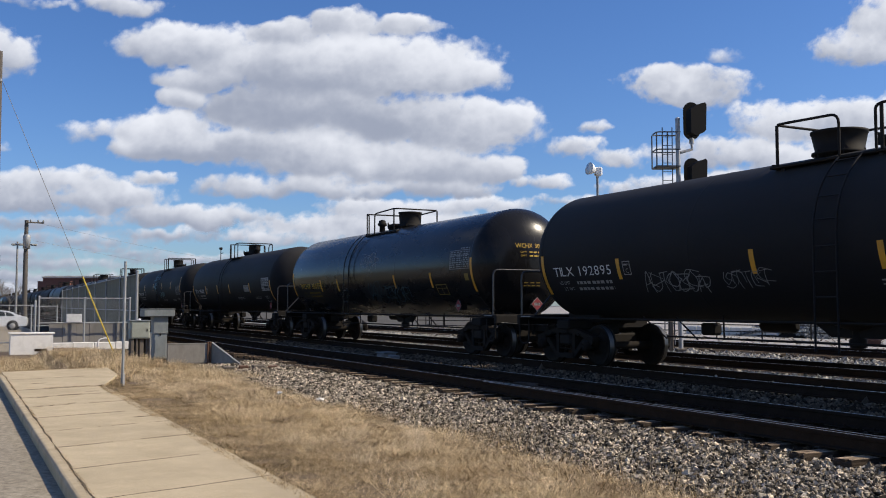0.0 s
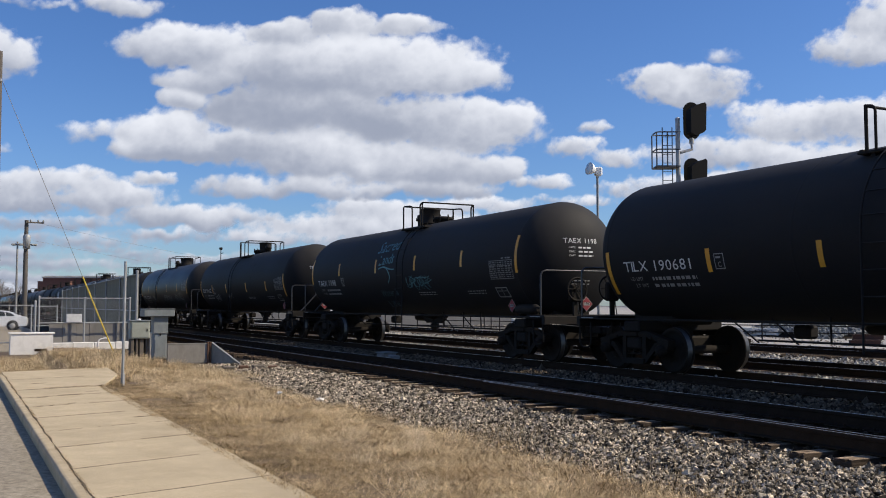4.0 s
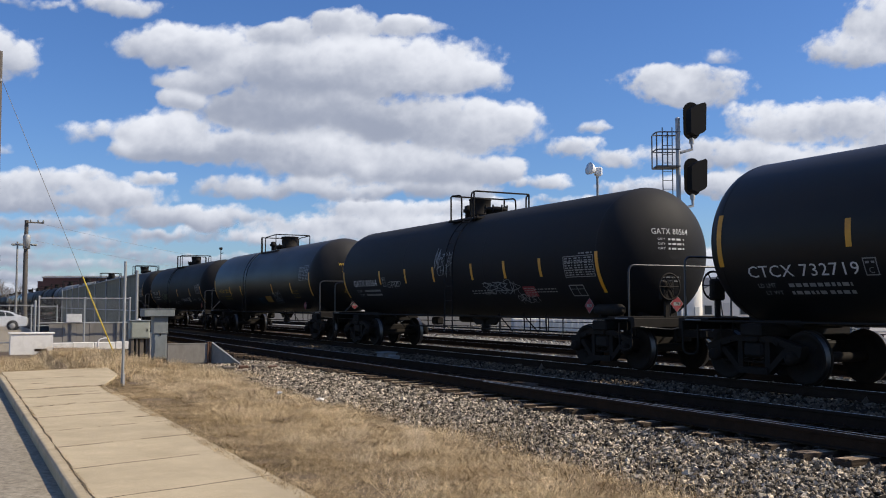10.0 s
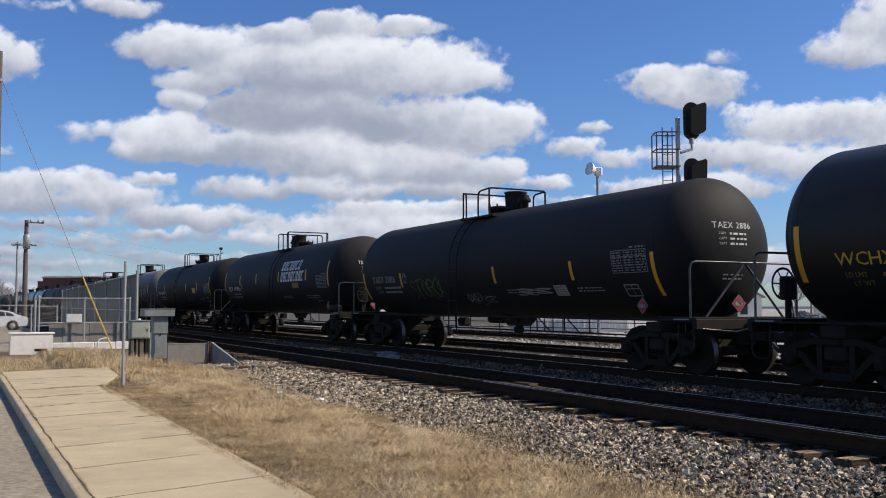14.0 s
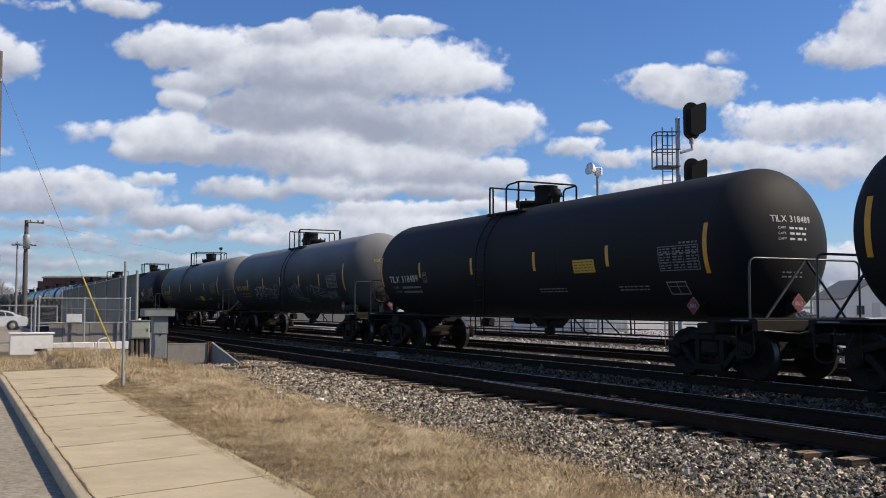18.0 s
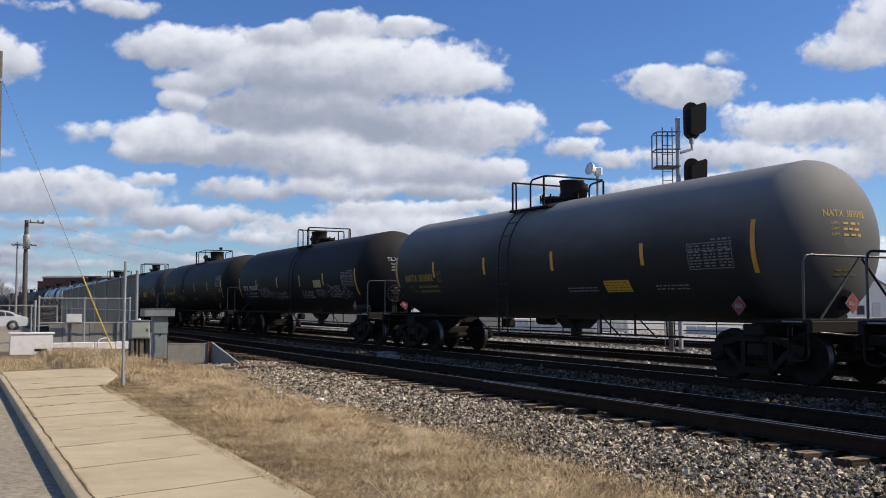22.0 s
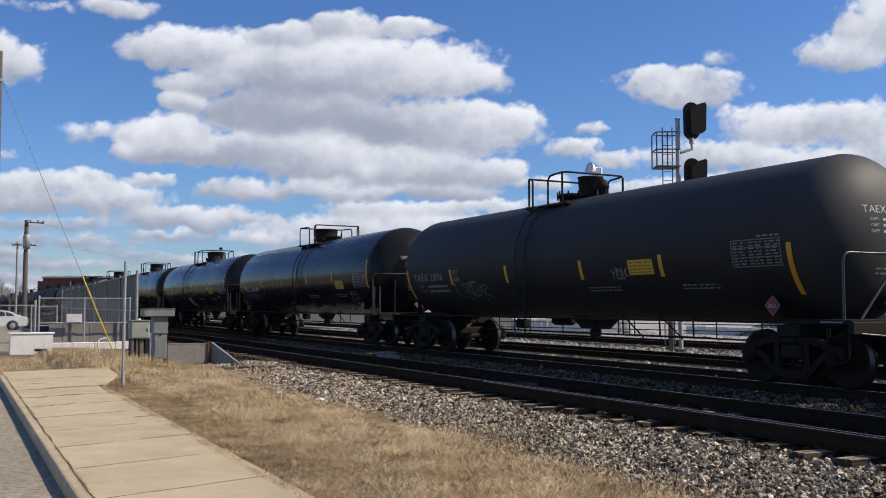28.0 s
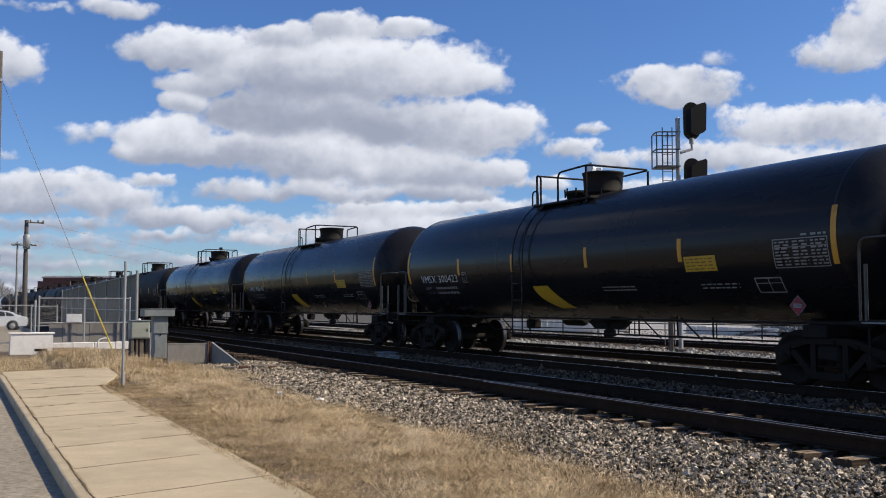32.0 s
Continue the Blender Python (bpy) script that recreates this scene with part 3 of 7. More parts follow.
# ---- ground ----
def sheet(name, xs, ys, zfun, material, label="", category="", kind="structure"):
    gx, gy = np.meshgrid(np.array(xs, float), np.array(ys, float), indexing="ij")
    gz = zfun(gx, gy)
    n = len(ys)
    b = Build()
    faces = [(i * n + j, (i + 1) * n + j, (i + 1) * n + j + 1, i * n + j + 1) for i in range(len(xs) - 1) for j in range(n - 1)]
    b.add(np.stack([gx, gy, gz], -1).reshape(-1, 3).tolist(), faces, True)
    return tagged(part(name, b, material), label, category, kind=kind)


def spaced(lo, hi, fine_lo, fine_hi, step, far):
    mid = list(np.arange(fine_lo, fine_hi + 1e-6, step))
    a = [fine_lo - (fine_lo - lo) * (i / far) ** 3 for i in range(far, 0, -1)]
    c = [fine_hi + (hi - fine_hi) * (i / far) ** 3 for i in range(1, far + 1)]
    return a + mid + c


def verge_height(x, y):
    """Grass verge: level with the walk, dips before the ballast."""
    z = np.interp(y, [-1000, 0.5, 2.4, 2.6, 4.2, 5.6, 6.6, 30, 31, 1000], [-0.45, -0.45, -0.42, -0.19, -0.23, -0.34, -0.42, -0.42, -0.42, -0.42])
    z = z + 0.02 * fbm(x * 0.8, y * 0.8, 5, 4) * ((y > 2.6) & (y < 6.6))
    far = np.clip((-38.8 - x) / 1.4, 0, 1)          # the yard beyond the fence lies lower
    return np.where(y > 1.0, z * (1 - far) - 0.46 * far, z)


sheet("ground", spaced(-3000, 3000, -45, 0, 0.5, 14), spaced(-3000, 3000, 2.4, 7.0, 0.2, 14), verge_height, M["soil"], "dry brown soil under the grass verge", "ground")


def ballast_height(x, y):
    z = np.interp(y, [5.2, 5.8, 7.3, 7.7, 10.1, 10.4, 11.2, 11.7, 12.1, 15.1, 15.5, 21.5, 24.0, 26.5], [-0.46, -0.37, -0.30, -0.285, -0.255, -0.205, -0.20, -0.235, -0.205, -0.205, -0.25, -0.25, -0.30, -0.40])
    return z + 0.025 * fbm(x * 1.6, y * 1.6, 9, 3)


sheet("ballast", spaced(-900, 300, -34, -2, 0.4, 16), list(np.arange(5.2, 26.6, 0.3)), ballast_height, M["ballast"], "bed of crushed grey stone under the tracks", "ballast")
sheet("lot", [-1500, -300, -120, -80, -60, -40, -20, 0, 60, 600], [25.5, 27, 30, 40, 60, 100, 200, 500, 1500],
      lambda x, y: -0.33 + 0 * x, M["field"], "pale sunlit gravel lot beyond the tracks", "lot")
parking = thing("parking_lot", "dull grey asphalt of a parking lot beside the gravel", "parking lot", kind="structure")
part("surface", Build().prism([(-36.5, 27.2), (-140, 104), (-320, 104), (-320, 27.2)], Matrix.Translation((0, 0, -0.335)), 0.011), M["dull_asphalt"], parking)
sheet("road", [-1200, -200, -60, -30, -20, -10, 0, 20, 100], [-40, -10, -3, 0.0, 0.886],
      lambda x, y: -0.272 + 0.006 * fbm(x * 0.6, y * 0.6, 31, 3), M["asphalt"], "worn grey asphalt roadway", "road")


sheet("yard", [-130, -100, -70, -50, -40.5], [0.9, 2, 4, 6.3, 8.5], lambda x, y: -0.447 + 0 * x, M["asphalt"], "pale worn asphalt of a fenced yard", "yard")


# kerb and walk
WALK_Z = -0.15
kerb = thing("kerb", "pale weathered concrete kerb along the road", "kerb", kind="structure")
KERB = [(0.885, -0.36), (0.889, -0.19), (0.893, -0.168), (0.905, -0.155), (0.925, -0.149), (0.997, -0.148), (1.004, -0.152), (1.004, -0.36)]
for i in range(18):
    x0, n = -22.4 + i * 3.04, 38
    b, m = Build(), len(KERB)
    vs = []
    for k in range(n + 1):
        x = x0 + 3.036 * k / n
        wob = 0.005 * noise.noise(Vector((x * 1.3, 0, 7)))
        for j, (y, z) in enumerate(KERB):
            chip = 0.010 * max(0.0, noise.noise(Vector((x * 4.1, 3.3, 0))) + 0.35 * noise.noise(Vector((x * 14, 9.1, 0)))) if 1 < j < 5 else 0.0
            vs.append((x, y + wob + chip, z - chip * 0.8 + (0.004 * noise.noise(Vector((x * 3, 5.5, j * 0.3))) if j > 1 else 0)))
    fs = [(k * m + j, k * m + (j + 1) % m, (k + 1) * m + (j + 1) % m, (k + 1) * m + j) for k in range(n) for j in range(m)]
    b.add(vs, fs + [tuple(range(m))[::-1], tuple(range(n * m, n * m + m))])
    part("kerb_stone", b, M["kerb"], kerb)
for i in range(6):
    a0, a1 = radians(4 + i * 13), radians(16.4 + i * 13)
    c = Vector((-22.5, -1.6, 0))
    pts = [c + Vector((-math.sin(a), math.cos(a), 0)) * r for a, r in ((a0, 2.487), (a0, 2.606), (a1, 2.606), (a1, 2.487))]
    b = Build().prism([(p.x, p.y) for p in pts], Matrix.Translation((0, 0, -0.34)), 0.19)
    part("kerb_stone", b, M["kerb"], kerb)

pavement = thing("pavement", "tan concrete sidewalk slabs with cracked joints", "pavement", kind="structure")
WX = [-23.5, -20.9, -18.3, -16.75, -15.2, -13.7, -12.2, -10.78, -9.3, -7.75] + [-6.2 + 1.55 * k for k in range(24)]
SKEW = 0.27            # the joints run askew
for i in range(len(WX) - 1):
    x0, x1 = WX[i] + 0.0005, WX[i + 1] - 0.0005
    w0, w1 = (2.35, 2.2) if i == 0 else (2.2, 1.545) if i == 1 else (1.545, 1.545)
    tilt = random.uniform(-0.0015, 0.0015)
    b = Build().prism([(x0, 1.008), (x1, 1.008), (x1 - SKEW * w1, 1.008 + w1), (x0 - SKEW * w0, 1.008 + w0)], Matrix.Translation((0, 0, WALK_Z - 0.12 + tilt)), 0.12)
    part("slab", b, M["concrete"], pavement)


# ---- tracks ----
def rail_profile():
    return [(-0.07, -0.17), (0.07, -0.17), (0.07, -0.158), (0.015, -0.145), (0.012, -0.045), (0.034, -0.036), (0.034, -0.012), (0.024, 0.0),
            (-0.024, 0.0), (-0.034, -0.012), (-0.034, -0.036), (-0.012, -0.045), (-0.015, -0.145), (-0.07, -0.158)]


def rail(parent, y, x0, x1, y1=None):
    y1 = y if y1 is None else y1
    b = Build()
    pr = rail_profile()
    m = len(pr)
    b.add([(x0, y + u, w) for u, w in pr] + [(x1, y1 + u, w) for u, w in pr],
          [(i, (i + 1) % m, (i + 1) % m + m, i + m) for i in range(m)] + [tuple(range(m)), tuple(range(m, 2 * m))[::-1]])
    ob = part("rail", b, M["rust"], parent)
    t = Build()
    t.add([(x0, y + 0.004, 0.0015), (x1, y1 + 0.004, 0.0015), (x1, y1 + 0.020, 0.0015), (x0, y + 0.020, 0.0015),
           (x0, y + 0.003, -0.002), (x1, y1 + 0.003, -0.002), (x1, y1 + 0.021, -0.002), (x0, y + 0.021, -0.002)],
          [(0, 1, 2, 3), (4, 7, 6, 5), (0, 4, 5, 1), (2, 6, 7, 3)])
    part("rail_head", t, M["railtop"], ob, "worn bright running surface")
    return ob


def split_tie(seed):
    """A weathered tie whose top has split along the grain into uneven strips."""
    rng = random.Random(seed)
    b = Build().box((0, 0, -0.012), (0.225, 2.60, 0.155), 0.01)
    x, body = -0.1125, len(b.f)
    while x < 0.105:
        w = min(rng.uniform(0.022, 0.06), 0.1125 - x)
        y0, y1 = -1.31 + rng.uniform(-0.02, 0.05), 1.31 + rng.uniform(-0.05, 0.02)
        b.box((x + w / 2, (y0 + y1) / 2, 0.058 + rng.uniform(0, 0.012)), (w - 0.004, y1 - y0, 0.04), 0.005, pose(0, 0, 0, 0, rng.uniform(-4, 4), 0))
        x += w
    me = b.mesh("tie", M["dark_tie"])
    me.materials.append(M["tie"])
    # upward faces take the pale tie; ends and sides get shade as darker colour
    for p in me.polygons:
        if p.index >= body and p.normal.z > 0.5:
            p.material_index = 1
    return me


TIE = [split_tie(k) for k in range(5)]
DARK_TIE = Build().box((0, 0, 0), (0.225, 2.62, 0.18), 0.018).mesh("tie", M["dark_tie"])
PLATE = Build().box((0, 0, 0), (0.19, 0.36, 0.016), 0.004)
for sx in (-0.05, 0.05):
    for sy in (-0.1, 0.1):
        PLATE.box((sx, sy, 0.02), (0.022, 0.03, 0.04), 0.004)
PLATE = PLATE.mesh("tie_plate", M["rust"])


def track(y, label, ties, x0=-420.0, x1=120.0, spread=0.05, plates=False):
    """A track of two rails on timber ties, its middle at y."""
    t = thing("railway_track", label, "railway track", group="parallel tracks", kind="structure")
    for s in (-1, 1):
        rail(t, y + s * 0.7525, x0, x1)
    rng = random.Random(int(y * 10))
    for i in range(ties[2]):
        x = ties[0] + i * ties[1] + rng.uniform(-0.03, 0.03)
        tie = part("tie", TIE[i * 3 % 5] if plates else DARK_TIE, None, t, at=pose(x, y + rng.uniform(-spread, spread), (-0.272 if plates else -0.315) + rng.uniform(-0.022, 0.012), rng.uniform(-0.8, 0.8), 0, rng.uniform(-1.4, 1.4)))
        if plates:
            for s in (-1, 1):
                part("tie_plate", PLATE, None, t, at=pose(x, y + s * 0.7525, -0.171))
    return t


near_track = track(9.28, "rusty rails on weathered timber ties, nearest to the verge", (-42.0, 0.545, 72), spread=0.14, plates=True)
rail(near_track, 8.42, -14.6, 40.0, 8.27)
track(13.6, "rusty rails on dark timber ties, carrying the train", (-60.0, 0.6, 95))
track(17.75, "rusty rails on dark timber ties behind the train", (-60.0, 0.6, 85))
track(24.7, "far rusty rails on dark timber ties", (-60.0, 0.6, 80), x1=40.0)


# loose stone and grass
def stones(name, count, area, size, zfun, seed, label, density=None, material="stone", block=False):
    """Crushed stones strewn over a ground, as one mass."""
    rng = np.random.default_rng(seed)
    if block:
        # lumps with six uneven sides
        chip = np.array([(i, j * 0.8, k * 0.42) for i in (-0.75, 0.75) for j in (-0.75, 0.75) for k in (-0.75, 0.75)])
        fc = np.array([(0, 1, 3), (0, 3, 2), (4, 6, 7), (4, 7, 5), (0, 4, 5), (0, 5, 1), (2, 3, 7), (2, 7, 6), (0, 2, 6), (0, 6, 4), (1, 5, 7), (1, 7, 3)])
    else:
        # three-cornered chips
        chip = np.array([(math.cos(math.pi * k / 3), math.sin(math.pi * k / 3), 0.42 if k % 2 else -0.42) for k in range(6)])
        fc = np.array([(1, 3, 5), (0, 4, 2)] + [(k, (k + 1) % 6, (k + 2) % 6) if k % 2 == 0 else (k, (k + 2) % 6, (k + 1) % 6) for k in range(6)])
    nv = len(chip)
    x = rng.uniform(area[0], area[1], count)
    if density:
        x = area[1] - (area[1] - area[0]) * rng.uniform(0, 1, count) ** density
    y = rng.uniform(area[2], area[3], count)
    z = zfun(x, y)
    s = size * np.exp(rng.normal(0, 0.33, count))
    v = (chip[None] + rng.normal(0, 0.17 if block else 0.08, (count, nv, 3))) * rng.uniform(0.7, 1.3, (count, nv, 1)) * rng.uniform((0.6, 0.6, 0.7), (1.4, 1.2, 2.2), (count, 1, 3))
    q = rng.normal(size=(count, 4)) * (1.0, 0.55, 0.55, 1.0)
    q /= np.linalg.norm(q, axis=1)[:, None]
    w, a, b, c = q.T
    rot = np.stack([np.stack([1 - 2 * (b * b + c * c), 2 * (a * b - c * w), 2 * (a * c + b * w)], -1), np.stack([2 * (a * b + c * w), 1 - 2 * (a * a + c * c), 2 * (b * c - a * w)], -1),
                    np.stack([2 * (a * c - b * w), 2 * (b * c + a * w), 1 - 2 * (a * a + b * b)], -1)], 1)
    v = np.einsum("nij,nkj->nki", rot, v) * s[:, None, None]
    v += np.stack([x, y, z + s * 0.25 + rng.uniform(-0.016, 0.026, count)], -1)[:, None]
    f = (fc[None] + (np.arange(count) * nv)[:, None, None]).reshape(-1, 3)
    me = bpy.data.meshes.new(name)
    me.vertices.add(count * nv)
    me.vertices.foreach_set("co", v.reshape(-1).astype(np.float32))
    me.loops.add(len(f) * 3)
    me.loops.foreach_set("vertex_index", f.reshape(-1).astype(np.int32))
    me.polygons.add(len(f))
    me.polygons.foreach_set("loop_start", (np.arange(len(f)) * 3).astype(np.int32))
    me.materials.append(M[material])
    me.update(calc_edges=True)
    me.shade_flat()
    return tagged(new(name, me), label, "ballast stones", kind="stuff")


stones("ballast_stones", 56000, (-13.5, -5.6, 5.7, 8.2), 0.0162, ballast_height, 1, "crushed grey ballast stones on the shoulder", None, "stone", True)
stones("ballast_stones", 52000, (-27.0, -13.4, 5.7, 8.2), 0.0195, ballast_height, 7, "crushed grey ballast stones farther along the shoulder", 1.1)
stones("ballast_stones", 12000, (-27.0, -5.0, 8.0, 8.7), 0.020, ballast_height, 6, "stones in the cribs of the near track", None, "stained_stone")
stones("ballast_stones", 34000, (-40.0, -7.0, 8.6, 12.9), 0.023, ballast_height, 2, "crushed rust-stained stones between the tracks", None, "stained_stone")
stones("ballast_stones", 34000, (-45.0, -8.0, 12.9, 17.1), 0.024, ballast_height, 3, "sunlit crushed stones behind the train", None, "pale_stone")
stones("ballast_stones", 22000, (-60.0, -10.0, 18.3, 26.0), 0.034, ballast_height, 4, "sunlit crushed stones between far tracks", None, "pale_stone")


def grass(name, spots, seed, label, material="straw", level=None):
    """Dry blades: spots of (count, x0, x1, y0, y1, height, lean, evenness)."""
    rng = np.random.default_rng(seed)
    vs, fs, n = [], [], 0
    for count, x0, x1, y0, y1, h, lean, even in spots:
        x, y = rng.uniform(x0, x1, count), rng.uniform(y0, y1, count)
        clump = fbm(x * 2.2, y * 2.2, seed + 3, 4)
        keep = rng.uniform(-0.75 - even, 0.45, count) < clump
        x, y, clump = x[keep], y[keep], clump[keep]
        m = len(x)
        z = (verge_height(x, y) if level is None else level + 0 * x) - 0.01
        hh = h * rng.uniform(0.35, 1.3, m) * (1 + 0.65 * clump)
        a = rng.uniform(0, 2 * math.pi, m)
        w = rng.uniform(0.0007, 0.0019, m) * (1 + 0.25 * (x < -14))
        lay = np.clip(0.5 + 1.1 * fbm(x * 0.9, y * 0.9, seed + 60, 3), 0, 1)
        bend = lean * hh * rng.uniform(0.4, 1.2, m) * (0.6 + 0.9 * lay)
        tip = 1 - (0.3 + 0.62 * lay) * rng.uniform(0.4, 1.0, m)
        ba = 6.0 * fbm(x * 1.5, y * 1.5, seed + 40, 3) + rng.normal(2.6, 1.0, m)
        dx, dy = np.cos(a) * w, np.sin(a) * w
        bx, by = np.cos(ba) * bend, np.sin(ba) * bend
        p = np.stack([np.stack([x - dx, y - dy, z], -1), np.stack([x + dx, y + dy, z], -1),
                      np.stack([x + bx * 0.4 + dx * 0.9, y + by * 0.4 + dy * 0.9, z + hh * 0.75], -1), np.stack([x + bx * 0.4 - dx * 0.9, y + by * 0.4 - dy * 0.9, z + hh * 0.75], -1),
                      np.stack([x + bx, y + by, z + hh * tip], -1)], 1)
        vs.append(p.reshape(-1, 3))
        ids = n + np.arange(m) * 5
        fs.append(np.stack([ids, ids + 1, ids + 2, ids, ids + 2, ids + 3, ids + 3, ids + 2, ids + 4], -1).reshape(-1, 3))
        n += m * 5
    co, tri = np.concatenate(vs), np.concatenate(fs)
    me = bpy.data.meshes.new(name)
    me.vertices.add(len(co))
    me.vertices.foreach_set("co", co.reshape(-1).astype(np.float32))
    me.loops.add(len(tri) * 3)
    me.loops.foreach_set("vertex_index", tri.reshape(-1).astype(np.int32))
    me.polygons.add(len(tri))
    me.polygons.foreach_set("loop_start", (np.arange(len(tri)) * 3).astype(np.int32))
    me.materials.append(M[material])
    me.update(calc_edges=True)
    return tagged(new(name, me), label, "grass", kind="stuff")


grass("dry_grass", [(95000, -25.0, -14.0, 2.48, 6.05, 0.034, 3.2, 0.7), (170000, -14.0, -5.8, 2.46, 6.1, 0.040, 2.9, 0.45), (65000, -19.0, -5.8, 2.44, 3.4, 0.032, 2.6, 1.0)] + [(900, -19.2 - 0.46 * k, -18.7 - 0.46 * k, 2.57 + 0.109 * (k + 1), 2.80 + 0.109 * (k + 1), 0.075, 1.5, 1.0) for k in range(6)], 5,
      "short matted brown grass on the verge", "thatch")
grass("tall_grass", [(42000, -24.0, -5.8, 3.3, 6.1, 0.080, 2.7, 0), (36000, -15.0, -5.8, 2.55, 5.0, 0.056, 3.0, 0), (26000, -15.0, -5.8, 4.0, 6.1, 0.095, 2.6, 0), (14000, -27.0, -21.0, 3.4, 6.4, 0.15, 1.7, 0), (26000, -33.5, -24.4, 0.2, 5.6, 0.22, 1.3, 0),
                     (6000, -24.8, -23.4, -1.0, 4.0, 0.18, 0.8, 0), (2200, -15.0, -6.0, 5.6, 6.5, 0.2, 0.9, 0), (15000, -18.0, -5.8, 3.0, 6.0, 0.13, 2.2, -0.72)], 8, "tawny dry grass lying in clumps")
grass("straw_tufts", [(44000, -20.0, -5.8, 3.3, 5.7, 0.09, 3.0, -0.66), (11000, -26.0, -19.0, 3.2, 6.2, 0.14, 1.9, -0.55), (10000, -33.0, -25.0, 0.2, 5.4, 0.24, 1.3, -0.5)], 23, "pale bleached straw in flattened tufts", "pale_straw")
grass("joint_weeds", [(5200, -22.5, -4.0, 0.985, 1.03, 0.022, 1.4, 0), (1100, -18.75, -18.45, 1.5, 2.4, 0.02, 1.4, 0), (900, -23.9, -23.5, 0.8, 3.2, 0.05, 1.0, 0), (200, -17.1, -16.9, 1.5, 2.0, 0.014, 1.4, 0),
                      (9000, -18.8, -5.6, 2.42, 2.56, 0.03, 2.2, 0)], 15, "small dry weeds in the pavement joints", "thatch", WALK_Z)


def joint_dirt(a, c, seed, wide):
    """A ragged line of dirt lying in a joint from a to c."""
    rng = random.Random(seed)
    a, c = Vector(a), Vector(c)
    d = (c - a).normalized()
    side = Vector((-d.y, d.x, 0))
    n = max(6, int((c - a).length / 0.02))
    vs, thick = [], []
    for i in range(n + 1):
        at = (c - a).length * i / n
        p = a + (c - a) * (i / n) + side * (0.022 * noise.noise(Vector((at * 1.6, seed, 0))) + 0.007 * noise.noise(Vector((at * 11, seed, 4))))
        w = wide * (0.55 + 1.5 * noise.noise(Vector((at * 1.9, seed * 1.7, 3))) + 0.7 * noise.noise(Vector((at * 13, seed, 8))) + rng.uniform(-0.2, 0.2))
        thick.append(w)
        w = max(w, 0.0004)
        vs += [p - side * w, p + side * w, p - side * w - Vector((0, 0, 0.012)), p + side * w - Vector((0, 0, 0.012))]
    fs = []
    for i in range(n):
        k = 4 * i
        if max(thick[i], thick[i + 1]) < 0.0006:
            continue
        fs += [(k, k + 4, k + 5, k + 1), (k, k + 2, k + 6, k + 4), (k + 1, k + 5, k + 7, k + 3)]
    part("joint_dirt", Build().add(vs, fs), M["joint"], pavement)


for i, x in enumerate(WX[1:14]):
    wide = {0: 0.007, 1: 0.024, 5: 0.010, 6: 0.010, 7: 0.009, 8: 0.006}.get(i, 0.0035)
    joint_dirt((x, 1.02, WALK_Z + 0.0025), (x - SKEW * 1.52, 2.54, WALK_Z + 0.0025), 40 + i, wide)
for i, (x, y0, y1) in enumerate(((-18.55, 1.6, 2.3), (-19.7, 1.36, 1.64), (-16.72, 1.25, 1.42), (-16.98, 1.59, 1.99), (-15.27, 1.15, 1.4), (-15.5, 1.6, 1.72), (-17.5, 2.1, 2.3), (-13.2, 2.2, 2.45))):
    joint_dirt((x, y0, WALK_Z + 0.004), (x - SKEW * (y1 - y0), y1, WALK_Z + 0.004), 70 + i, 0.016)
joint_dirt((-22.4, 1.006, WALK_Z + 0.005), (-1.0, 1.006, WALK_Z + 0.005), 60, 0.011)


# ---- tank cars ----
LONG = 18.1           # over couplers
RAD, AXLE_Z, TANK_Z = 1.50, 0.457, 2.49
HALF = 7.30           # half of the cylinder's length, heads beyond
HALVES = {"wide": 7.68, "wide_turned": 7.68}
RADII = {"braced": 1.465, "turned": 1.465, "turned_long": 1.465}
HEAD = 0.80
TRUCK = 6.95
# what stands on top, by kind of car: corner and leg of the short rail, leg and corner of the long rail, half width;
# valve housing's place and radius, manway's and relief valve's places; side ladder's place
FITTINGS = {
    "braced": ((-1.44, -1.22, -0.55, 0.10, 0.90), (-0.05, 0.28), -0.88, (0.42, 0.0), -0.80),
    "ladder": ((-1.42, -1.20, -0.71, 0.93, 0.80), (0.45, 0.36), -0.62, (-1.42, -0.2), -1.34),
    "turned": ((1.06, 0.86, 0.30, -0.39, 0.90), (-0.22, 0.30), 0.68, (-0.92, 0.0), 0.75),
    "turned_long": ((1.40, 1.24, 0.55, -0.79, 0.90), (-0.18, 0.40), 1.02, None, 0.78),
    "wide_turned": ((1.22, 1.00, 0.42, -0.78, 0.92), (-0.13, 0.45), 0.72, None, 0.60),
    "wide": ((-1.62, -1.40, -0.67, 0.50, 0.90), (-0.10, 0.45), -1.10, None, -1.40),
}


def shell(u, h, out=0.005):
    """A place on the tank's near side: u along it, h over its middle line, measured round the shell."""
    a = h / RAD
    return Vector((u, -math.cos(a) * (RAD + out), TANK_Z + math.sin(a) * (RAD + out)))


def head_point(y, z, out=0.006):
    """A place on the leading head, y across and z over its middle."""
    q = max(0.0, 1 - (y * y + z * z) / RAD ** 2)
    return Vector((HALF + HEAD * math.sqrt(q) + out, y, TANK_Z + z))


